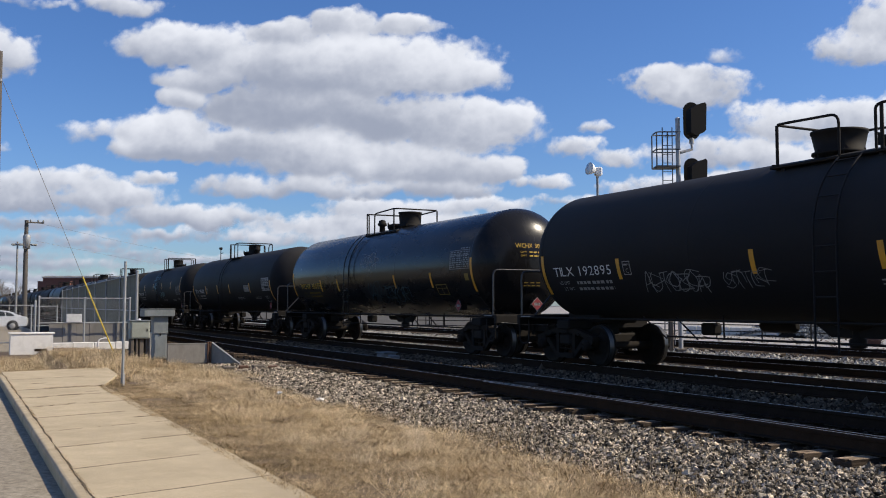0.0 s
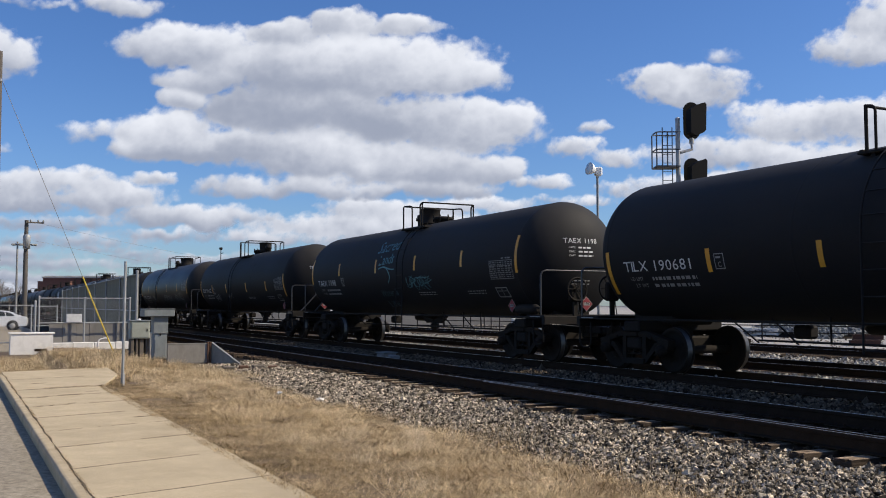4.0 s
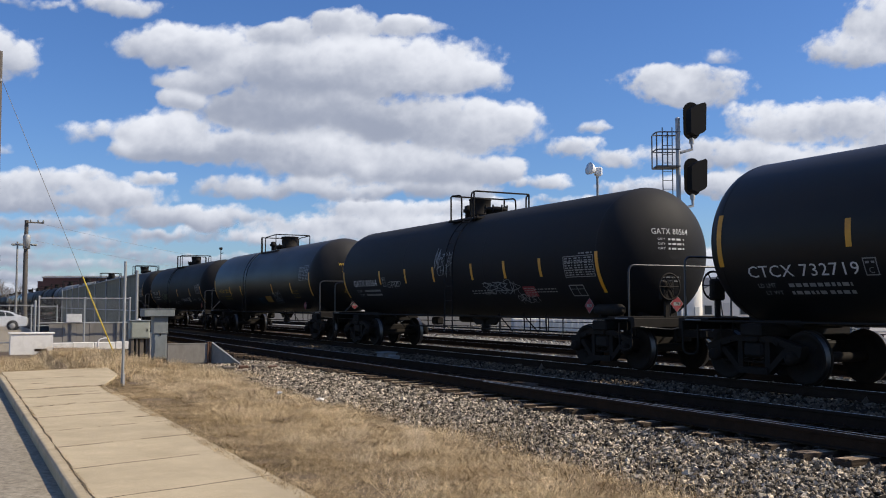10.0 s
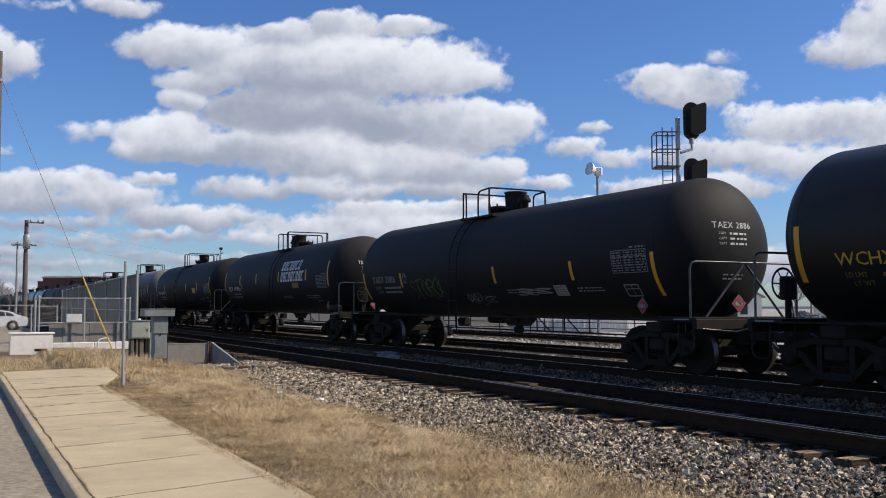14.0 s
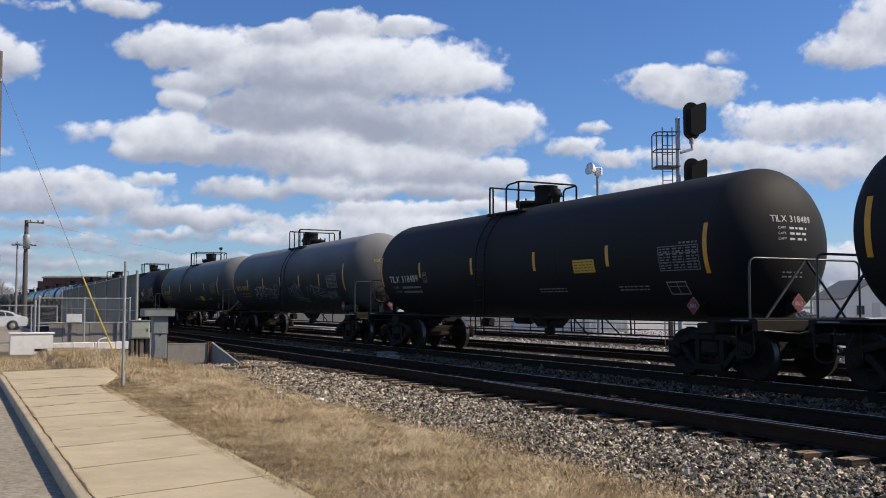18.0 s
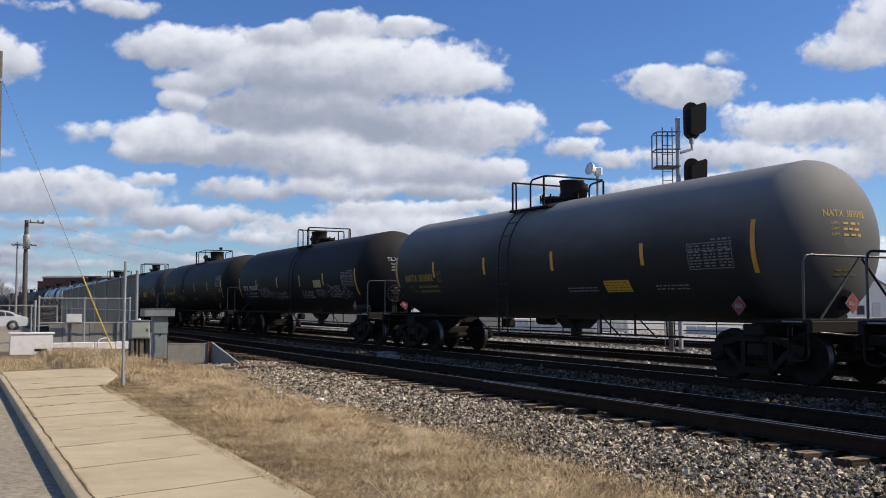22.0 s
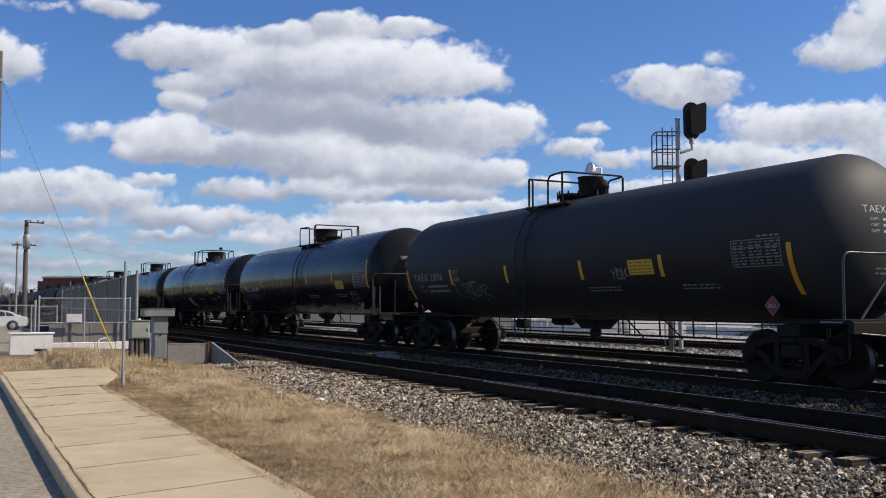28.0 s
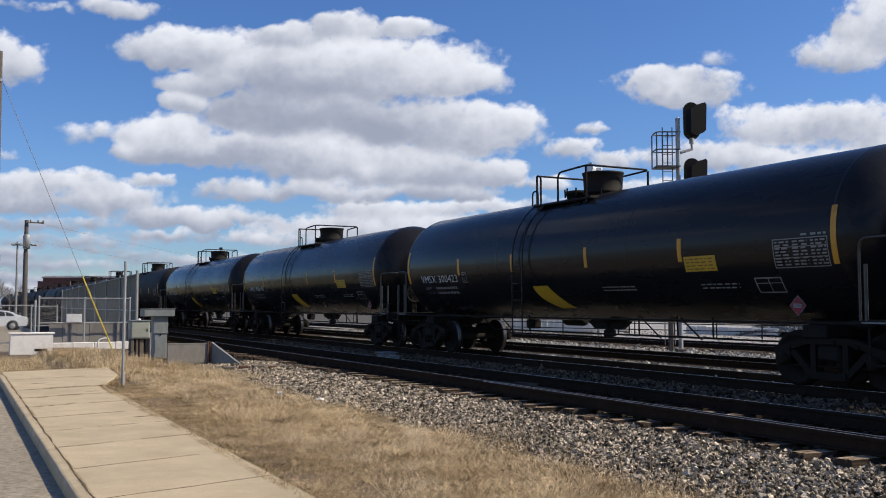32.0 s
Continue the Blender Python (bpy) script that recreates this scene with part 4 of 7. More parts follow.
def build_tank():
    b = Build()
    prof = [(RAD * math.sin(radians(90 * i / 14)), -HALF - HEAD * math.cos(radians(90 * i / 14))) for i in range(1, 15)]
    prof += [(RAD, -HALF + 2 * HALF * i / 6) for i in range(1, 6)]
    prof += [(RAD * math.cos(radians(90 * i / 14)), HALF + HEAD * math.sin(radians(90 * i / 14))) for i in range(0, 14)]
    b.lathe(prof, 72, pose(0, 0, TANK_Z, 0, 90, 0))
    return b


def ring(x, w=0.05, out=0.004):
    return Build().lathe([(RAD + 0.0, x - w), (RAD + out, x - w * 0.5), (RAD + out, x + w * 0.5), (RAD + 0.0, x + w)], 72, pose(0, 0, TANK_Z, 0, 90, 0), cap=False)


def wheelset():
    """Axle with two wheels, about its own middle; it rolls about y."""
    b = Build()
    b.tube([(0, -1.02, 0), (0, 1.02, 0)], 0.085, 14)
    for s in (-1, 1):
        prof = [(0.10, -0.09), (0.15, -0.09), (0.17, -0.035), (0.36, -0.03), (0.385, -0.065), (0.452, -0.065), (0.457, 0.045), (0.482, 0.055), (0.482, 0.085), (0.39, 0.085), (0.36, 0.02), (0.17, 0.02), (0.10, 0.06)]
        m = pose(0, s * 0.755, 0, 90 * s, 0, 0)
        b.lathe(prof, 26, m, cap=True)
        for k in range(5):
            a = 2 * math.pi * k / 5
            b.box((math.cos(a) * 0.27, s * (0.755 + 0.03), math.sin(a) * 0.27), (0.05, 0.025, 0.05), 0.006)
    return b


def side_frame():
    """Cast truck side frame with its two windows, at its own middle, outlines in x and z."""
    b = Build()
    m = pose(0, 0.06, 0, 90, 0, 0)
    b.prism([(-1.10, 0.10), (-1.10, 0.20), (-0.80, 0.27), (-0.42, 0.37), (0.42, 0.37), (0.80, 0.27), (1.10, 0.20), (1.10, 0.10), (0.78, 0.16), (0.40, 0.26), (-0.40, 0.26), (-0.78, 0.16)], m, 0.15)
    b.prism([(-0.34, -0.30), (0.34, -0.30), (0.34, -0.19), (-0.34, -0.19)], m, 0.17)
    for s in (-1, 1):
        b.prism([(s * 0.34, -0.30), (s * 0.72, 0.04), (s * 0.98, 0.06), (s * 0.98, 0.15), (s * 0.66, 0.14), (s * 0.34, -0.17)][::s], m, 0.14)
        b.prism([(s * 0.26, -0.20), (s * 0.37, -0.20), (s * 0.37, 0.28), (s * 0.26, 0.28)][::s], m, 0.13)
        b.prism([(s * 0.76, 0.02), (s * 1.06, 0.02), (s * 1.10, 0.20), (s * 0.76, 0.22)][::s], m, 0.17)
        b.lathe([(0.115, 0.0), (0.115, 0.10), (0.10, 0.13), (0.07, 0.145), (0.02, 0.15)], 20, pose(s * 0.89, -0.06, 0, 90, 0, 0))
        for k in range(3):
            a = 2 * math.pi * k / 3 + 0.5
            b.box((s * 0.89 + 0.055 * math.cos(a), -0.21, 0.055 * math.sin(a)), (0.03, 0.03, 0.03), 0.006)
        b.box((s * 0.55, -0.10, 0.24), (0.10, 0.05, 0.06), 0.012, pose(0, 0, 0, 0, s * 14, 0))
    b.box((0, -0.08, 0.30), (0.30, 0.10, 0.10), 0.02)
    b.tube([(-0.75, -0.02, -0.10), (0.75, -0.02, -0.10)], 0.02, 6)
    return b


def spring_nest():
    b = Build()
    for k in (-0.2, 0, 0.2):
        pts = [(k + 0.055 * math.cos(a), 0.055 * math.sin(a), -0.13 + 0.25 * a / (12 * math.pi)) for a in [i * math.pi / 2.5 for i in range(31)]]
        b.tube(pts, 0.016, 4)
    return b


def hoop(pts, r=0.019, seg=7):
    """A bent pipe through corners, its bends rounded."""
    pts = [Vector(p) for p in pts]
    out = [pts[0]]
    for i in range(1, len(pts) - 1):
        a, c, d = pts[i - 1], pts[i], pts[i + 1]
        k = min(0.16, (a - c).length * 0.4, (d - c).length * 0.4)
        p, q = c + (a - c).normalized() * k, c + (d - c).normalized() * k
        for j in range(5):
            w = j / 4
            out.append(p * (1 - w) ** 2 + c * 2 * w * (1 - w) + q * w * w)
    out.append(pts[-1])
    return Build().tube(out, r, seg)


def tank_car(fitting):
    """One tank car with all its common parts; fitting chooses what stands on top and at the ends."""
    global HALF, RAD
    HALF, RAD = HALVES.get(fitting, 7.30), RADII.get(fitting, 1.50)
    wide = fitting.startswith("wide")
    far = 0.22 if wide else 0.0
    car = thing("tank_car", "black railway tank car", "tank car", group="cars of the moving train")
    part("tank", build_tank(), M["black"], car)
    for x in (-HALF, -HALF / 3, HALF / 3, HALF):
        part("weld_seam", ring(x, 0.03, 0.003), M["black"], car)
    top = TANK_Z + RAD
    (a, b, c, d, pw), (hx, hr), mx, relief, ladder = FITTINGS[fitting]
    # top platform on brackets, open where the ladders come up
    lo, hi = min(a, d), max(a, d)
    part("platform", Build().box(((lo + hi) / 2, -pw + 0.16, top - 0.19), (hi - lo + 0.25, 0.34, 0.045), 0.008), M["iron"], car, "black steel top platform")
    part("platform", Build().box(((lo + hi) / 2, pw - 0.16, top - 0.19), (hi - lo + 0.25, 0.34, 0.045), 0.008), M["iron"], car, "black steel top platform")
    for s in (-1, 1):
        for x in (lo + 0.12, hi - 0.12):
            part("platform_bracket", Build().box((x, s * (pw - 0.1), top - 0.33), (0.09, 0.10, 0.25), 0.01), M["iron"], car)
    for x in (lo - 0.06, hi + 0.06):
        part("platform_beam", Build().box((x, 0, top - 0.16), (0.07, 2 * pw, 0.05), 0.008), M["iron"], car)
    z0, z1, R = top - 0.18, top + 0.54, 0.024
    # each end has one bent pipe: up a leg, round the corner, across the car and down on the other side
    for corner, leg in ((a, b), (d, c)):
        part("railing", hoop([(leg, -pw, z0), (leg, -pw, z1 - 0.02), (corner, -pw, z1 + 0.02), (corner, pw, z1 + 0.02), (leg, pw, z1 - 0.02), (leg, pw, z0)], R), M["iron"], car, "black pipe railing")
        for s in (-1, 1):
            part("rail_post", Build().box((corner + (0.05 if corner < leg else -0.05), s * pw, (z0 + z1) / 2), (0.06, 0.03, z1 - z0), 0.006), M["iron"], car)
    # valve housing, manway, relief valve
    hh = 0.42 if fitting == "turned_long" else 0.50
    flare = hr * (0.16 if fitting == "turned_long" else 0.06)
    hs = Build().lathe([(hr * 0.8, top - 0.12), (hr * 0.8, top), (hr + flare, top + 0.01), (hr + flare, top + 0.05), (hr, top + 0.06), (hr + flare, top + hh - 0.05), (hr + flare + 0.015, top + hh - 0.04),
                        (hr + flare + 0.015, top + hh), (hr - 0.06, top + hh + 0.012), (0.02, top + hh + 0.015)], 32, Matrix.Translation((hx, 0, 0)))
    housing = part("valve_housing", hs, M["iron"], car, "black cylindrical valve housing")
    for k in range(6):
        an = math.pi * k / 3 + 0.3
        part("housing_bolt", Build().tube([(hx + (hr + 0.035) * math.cos(an), (hr + 0.035) * math.sin(an), top - 0.04), (hx + (hr + 0.035) * math.cos(an), (hr + 0.035) * math.sin(an), top + 0.09)], 0.014, 6), M["iron"], housing)
    mw = Build().lathe([(0.28, top - 0.1), (0.28, top + 0.08), (0.33, top + 0.08), (0.33, top + 0.14), (0.29, top + 0.17), (0.1, top + 0.20)], 24, Matrix.Translation((mx, 0, 0)))
    mw.box((mx - 0.36, 0, top + 0.12), (0.14, 0.16, 0.12), 0.03)
    manway = part("manway", mw, M["iron"], car, "bolted manway cover")
    for i in range(8):
        an = math.pi * i / 4
        part("swing_bolt", Build().tube([(mx + 0.32 * math.cos(an), 0.32 * math.sin(an), top + 0.02), (mx + 0.33 * math.cos(an), 0.33 * math.sin(an), top + 0.23)], 0.022, 6), M["iron"], manway)
    if relief:
        part("relief_valve", Build().lathe([(0.10, top - 0.08), (0.10, top + 0.16), (0.16, top + 0.18), (0.16, top + 0.27), (0.12, top + 0.29), (0.12, top + 0.36), (0.05, top + 0.39)], 16,
                                           Matrix.Translation((relief[0], relief[1], 0))), M["iron"], car, "pressure relief valve")
    if fitting == "wide":
        part("grab_hoop", hoop([(-2.2, -0.62, top - 0.12), (-2.2, -0.62, top + 0.24), (-1.95, -0.62, top + 0.24), (-1.95, -0.62, top - 0.12)], 0.02), M["iron"], car)
    # ladder over the side where the platform is open
    LA, LB = ladder - 0.22, ladder + 0.22
    for s in (-1, 1):
        for lx in (LA, LB):
            pts = [(lx, s * (RAD + 0.10) * math.cos(radians(an)), TANK_Z + (RAD + 0.10) * math.sin(radians(an))) for an in range(0, 57, 6)]
            part("ladder_rail", Build().tube([(lx, s * (RAD + 0.10), 0.62)] + pts, 0.018, 6), M["iron"], car)
        for i in range(5):
            part("rung", Build().tube([(LA, s * (RAD + 0.10), 0.68 + i * 0.40), (LB, s * (RAD + 0.10), 0.68 + i * 0.40)], 0.012, 6), M["iron"], car)
        for i in range(4):
            an = radians(8 + i * 14)
            part("rung", Build().tube([(LA, s * (RAD + 0.10) * math.cos(an), TANK_Z + (RAD + 0.10) * math.sin(an)), (LB, s * (RAD + 0.10) * math.cos(an), TANK_Z + (RAD + 0.10) * math.sin(an))], 0.012, 6), M["iron"], car)
    # long side pipe
    for s in (-1, 1):
        part("side_pipe", Build().tube([(-HALF - 0.5, s * 1.40, 1.07), (HALF + 0.5, s * 1.40, 1.07)], 0.022, 6), M["iron"], car)
    # bottom outlet, skid and brake gear
    part("bottom_outlet", Build().lathe([(0.06, 0.62), (0.14, 0.64), (0.14, 0.78), (0.09, 0.80), (0.09, 0.92), (0.30, 0.98), (0.55, 1.12)], 20, Matrix.Translation((0.1, 0, 0))), M["iron"], car, "bottom outlet valve")
    part("skid", Build().prism([(-0.85, 1.10), (-0.4, 0.80), (0.6, 0.80), (1.05, 1.10)], pose(0, 0.05, 0, 90, 0, 0), 0.1), M["iron"], car)
    part("air_reservoir", Build().lathe([(0.05, -0.48), (0.10, -0.42), (0.12, -0.36), (0.12, 0.36), (0.10, 0.42), (0.05, 0.45)], 18, pose(-2.3, 0.75, 0.95, 0, 90, 0)), M["iron"], car)
    part("brake_cylinder", Build().box((-3.9, 0.5, 0.86), (0.4, 0.28, 0.26), 0.05), M["iron"], car)
    part("brake_rod", Build().tube([(-4.0, -0.6, 0.72), (4.6, -0.6, 0.72)], 0.02, 6), M["iron"], car)
    part("brake_rod", Build().tube([(-3.0, 0.5, 0.66), (5.0, 0.5, 0.66)], 0.02, 6), M["iron"], car)
    for x0, x1 in ((-4.4, -3.9), (-3.4, -3.0), (2.3, 2.7), (3.5, 3.9)):
        part("brake_hanger", Build().tube([(x0, -0.9, 1.12), (x1, -0.7, 0.68)], 0.016, 6), M["iron"], car)
    for hx2 in (-2.4, 1.9, 3.1, 4.1):
        part("hanger", Build().tube([(hx2, -0.6, 0.70), (hx2, -0.62, 1.2)], 0.018, 6), M["iron"], car)
    # stub sills, bolsters, end platforms, couplers
    for e in (-1, 1):
        sill = Build().box((e * (7.75 + far), 0, 0.86), (2.4, 0.36, 0.34), 0.02)
        sill.box((e * TRUCK, 0, 0.92), (0.5, 2.3, 0.22), 0.03)
        sill.box((e * TRUCK, 0, 1.10), (1.3, 1.1, 0.30), 0.06)
        part("stub_sill", sill, M["iron"], car)
        part("end_sill", Build().box((e * (8.42 + far), 0, 1.0), (0.12, 2.85, 0.20), 0.015), M["iron"], car)
        plat = Build().box((e * (8.1 + far), 0, 1.115), (0.62, 2.8, 0.03), 0.004)
        part("end_platform", plat, M["iron"], car, "steel end platform")
        for s in (-1, 1):
            part("platform_edge", Build().box((e * (8.08 + far), s * 1.41, 1.09), (0.78, 0.035, 0.06), 0.006), M["iron"], car)
            part("sill_step", hoop([(e * (8.38 + far), s * 1.40, 1.0), (e * (8.38 + far), s * 1.40, 0.45), (e * (7.98 + far), s * 1.40, 0.45), (e * (7.98 + far), s * 1.40, 1.0)], 0.02), M["iron"], car)
        if wide:
            rail_pts = [(e * 8.05, -1.40, 1.1), (e * 8.05, -1.40, 2.38), (e * 8.72, -1.40, 2.38), (e * 8.72, 1.40, 2.38), (e * 8.05, 1.40, 2.38), (e * 8.05, 1.40, 1.1)]
        else:
            zt = 2.27 if fitting == "ladder" else 2.18
            rail_pts = [(e * 8.30, -1.40, 1.1), (e * 8.30, -1.40, zt), (e * 8.30, 1.40, zt), (e * 8.30, 1.40, 1.1)]
        part("end_rail", hoop(rail_pts, 0.022), M["pipe"], car, "worn grey pipe handrail")
        if wide:
            for x in (8.16, 8.62):
                part("end_post", Build().tube([(e * x, -1.40, 1.1), (e * x, -1.40, 1.98)], 0.03, 6), M["pipe"], car)
        part("coupler", Build().box((e * (8.68 + far), 0, 0.83), (0.7, 0.16, 0.17), 0.03).box((e * (8.94 + far), 0.03 * e, 0.83), (0.27, 0.30, 0.32), 0.05), M["iron"], car)
        part("air_hose", Build().tube([(e * (8.5 + far), 0.3 * e, 0.85), (e * (8.66 + far), 0.32 * e, 0.62), (e * (8.85 + far), 0.28 * e, 0.52), (e * 9.02, 0.2 * e, 0.58)], 0.026, 6), M["rubber"], car)
        part("draft_pocket", Build().box((e * (8.30 + far), 0, 0.80), (0.10, 0.46, 0.42), 0.03), M["iron"], car)
        part("train_pipe", hoop([(e * (7.2 + far), 0.62, 0.78), (e * (8.1 + far), 0.62, 0.78), (e * (8.45 + far), 0.40, 0.86), (e * (8.60 + far), 0.32, 0.84)], 0.022), M["iron"], car)
        part("angle_cock", Build().box((e * (8.5 + far), 0.34, 0.87), (0.09, 0.07, 0.09), 0.015).tube([(e * (8.5 + far), 0.34, 0.9), (e * (8.42 + far), 0.24, 0.98)], 0.012, 5), M["pipe"], car)
        part("striker", Build().box((e * (8.50 + far), 0, 0.86), (0.05, 0.42, 0.30), 0.02), M["wheel"], car)
        for s in (-1, 1):
            part("safety_hanger", hoop([(e * (7.9 + far), s * 0.9, 1.0), (e * (7.9 + far), s * 0.9, 0.66), (e * (7.6 + far), s * 0.9, 0.66), (e * (7.6 + far), s * 0.9, 1.0)], 0.014), M["iron"], car)
            part("sill_label", Build().box((e * (8.08 + far), s * 1.43, 1.09), (0.42, 0.004, 0.022)), M["grey_text"], car)
        part("cut_lever", Build().tube([(e * (8.52 + far), -1.3, 0.92), (e * (8.55 + far), -0.5, 0.86), (e * (8.8 + far), -0.12, 0.98)], 0.014, 6), M["pipe"], car)
    # braces behind the handrail; the hand brake stands at one end
    brake_end = {"turned": 1, "turned_long": 1, "wide": 1}.get(fitting, -1)
    for e in (-1, 1):
        if (fitting in ("braced", "turned", "turned_long") or (fitting == "ladder" and e < 0)) and e != brake_end:
            for s in (-1, 1):
                part("brace", Build().tube([(e * 8.29, s * 1.02, 1.12), (e * 8.29, s * 0.04, 2.14)], 0.026, 7), M["pipe"], car)
    bx = 8.40 + far
    bw = Build().lathe([(0.27, -0.015), (0.295, 0.0), (0.27, 0.015), (0.25, 0.0), (0.27, -0.015)], 24, pose(brake_end * (bx + 0.10), -0.50, 1.74, 0, 90, 0), cap=False)
    for i in range(6):
        an = math.pi * i / 3
        bw.tube([(brake_end * (bx + 0.10), -0.50, 1.74), (brake_end * (bx + 0.10), -0.50 + 0.27 * math.cos(an), 1.74 + 0.27 * math.sin(an))], 0.012, 5)
    part("brake_wheel", bw, M["iron"], car, "spoked hand-brake wheel")
    part("brake_housing", Build().box((brake_end * bx, -0.50, 1.66), (0.14, 0.34, 0.42), 0.04).box((brake_end * bx, -0.50, 1.26), (0.06, 0.12, 0.44), 0.01), M["iron"], car)
    part("brake_chain", Build().tube([(brake_end * bx, -0.42, 1.46), (brake_end * (bx - 0.02), -0.36, 1.0)], 0.014, 5), M["pipe"], car)
    if fitting.startswith("turned"):
        part("air_reservoir", Build().lathe([(0.04, -0.46), (0.10, -0.43), (0.125, -0.36), (0.125, 0.36), (0.10, 0.43), (0.04, 0.46)], 18, pose(7.32, -1.14, 1.26, 0, 90, 0)), M["iron"], car, "black air reservoir")
        for x in (7.05, 7.6):
            part("reservoir_strap", Build().box((x, -1.1, 1.16), (0.05, 0.2, 0.14), 0.01), M["iron"], car)
    # trucks
    for e in (-1, 1):
        bol = Build().box((0, 0, 0.12), (0.44, 2.2, 0.26), 0.04)
        truck = part("truck", bol, M["iron"], car, at=pose(e * (TRUCK + far), 0, AXLE_Z))
        for s in (-1, 1):
            part("side_frame", SIDE_FRAME, None, truck, at=pose(0, s * 1.0, 0, 0, 0, 0 if s < 0 else 180))
            part("spring_nest", SPRINGS, None, truck, at=pose(0, s * 1.0, 0.02))
            part("brake_beam", Build().box((s * 0.36, 0, 0.0), (0.08, 1.5, 0.12), 0.015), M["iron"], truck)
        for s in (-1, 1):
            part("wheelset", WHEEL, None, truck, "steel wheels on an axle", at=pose(s * 0.89, 0, 0))
    return car


SIDE_FRAME = side_frame().mesh("side_frame", M["wheel"])
SPRINGS = spring_nest().mesh("spring_nest", M["wheel"])
WHEEL = wheelset().mesh("wheelset", M["wheel"])
WHEEL.materials.append(M["tread"])
for p in WHEEL.polygons:
    if all(0.4 < math.hypot(WHEEL.vertices[i].co.x, WHEEL.vertices[i].co.z) < 0.47 for i in p.vertices) and abs(p.normal.y) < 0.5:
        p.material_index = 1


def letters(text, height, squeeze=1.0, only=None):
    """The faces of a line of text, from its lower left corner."""
    vs, fs, u, word = [], [], 0.0, 0
    k = height * 1.4
    for c in text:
        if c == " ":
            u += 0.32
            word += 1
            continue
        gv, gf, w = GLYPHS[c]
        n = len(vs)
        step = max(w, 0.47) if c.isdigit() else w
        if only in (None, word):
            vs += [((u + (step - w) / 2 + x) * k * squeeze, y * k) for x, y in gv]
            fs += [tuple(i + n for i in f) for f in gf]
        u += step + 0.07
    return vs, fs


def wrap(flat, place):
    b = Build()
    vs, fs = flat
    b.add([place(u, v) for u, v in vs], fs)
    return b


def bars(rows, gap, long, high, seed, words=True):
    """Lines of writing too small to read, as short bars below one another."""
    rng = random.Random(seed)
    vs, fs = [], []
    for r in range(rows):
        u = 0.0
        while u < long:
            w = min(rng.uniform(0.05, 0.16), long - u) if words else long
            for k in range(max(1, int(w / 0.12))):
                a, c = u + k * 0.12, min(u + (k + 1) * 0.12, u + w)
                n = len(vs)
                vs += [(a, -r * gap), (c, -r * gap), (c, -r * gap + high), (a, -r * gap + high)]
                fs.append((n, n + 1, n + 2, n + 3))
            u += w + 0.035
            if not words:
                break
    return vs, fs


def panel(u0, h0, w, h, n=5):
    vs, fs = [], []
    for j in range(n + 1):
        vs += [(u0, h0 + h * j / n), (u0 + w, h0 + h * j / n)]
    for j in range(n):
        fs.append((2 * j, 2 * j + 1, 2 * j + 3, 2 * j + 2))
    return vs, fs


def outline(u0, h0, w, h, t=0.025):
    out = ([], [])
    for q in ((u0, h0, w, t), (u0, h0 + h - t, w, t), (u0, h0, t, h), (u0 + w - t, h0, t, h)):
        vs, fs = panel(*q)
        n = len(out[0])
        out[0].extend(vs)
        out[1].extend(tuple(i + n for i in f) for f in fs)
    return out


def ribbon(path, thick, fade=0.35, seed=0):
    """One painted line along a path, its width uneven as a spray can leaves it."""
    vs, fs = [], []
    for i, (x, y) in enumerate(path):
        (xa, ya), (xb, yb) = path[max(0, i - 1)], path[min(len(path) - 1, i + 1)]
        d = math.hypot(xb - xa, yb - ya) or 1
        t = thick * (1 + fade * noise.noise(Vector((i * 0.11, seed * 0.37, 1.5)))) / 2
        nx, ny = -(yb - ya) / d * t, (xb - xa) / d * t
        vs += [(x - nx, y - ny), (x + nx, y + ny)]
        if i:
            fs.append((2 * i - 2, 2 * i, 2 * i + 1, 2 * i - 1))
    return vs, fs


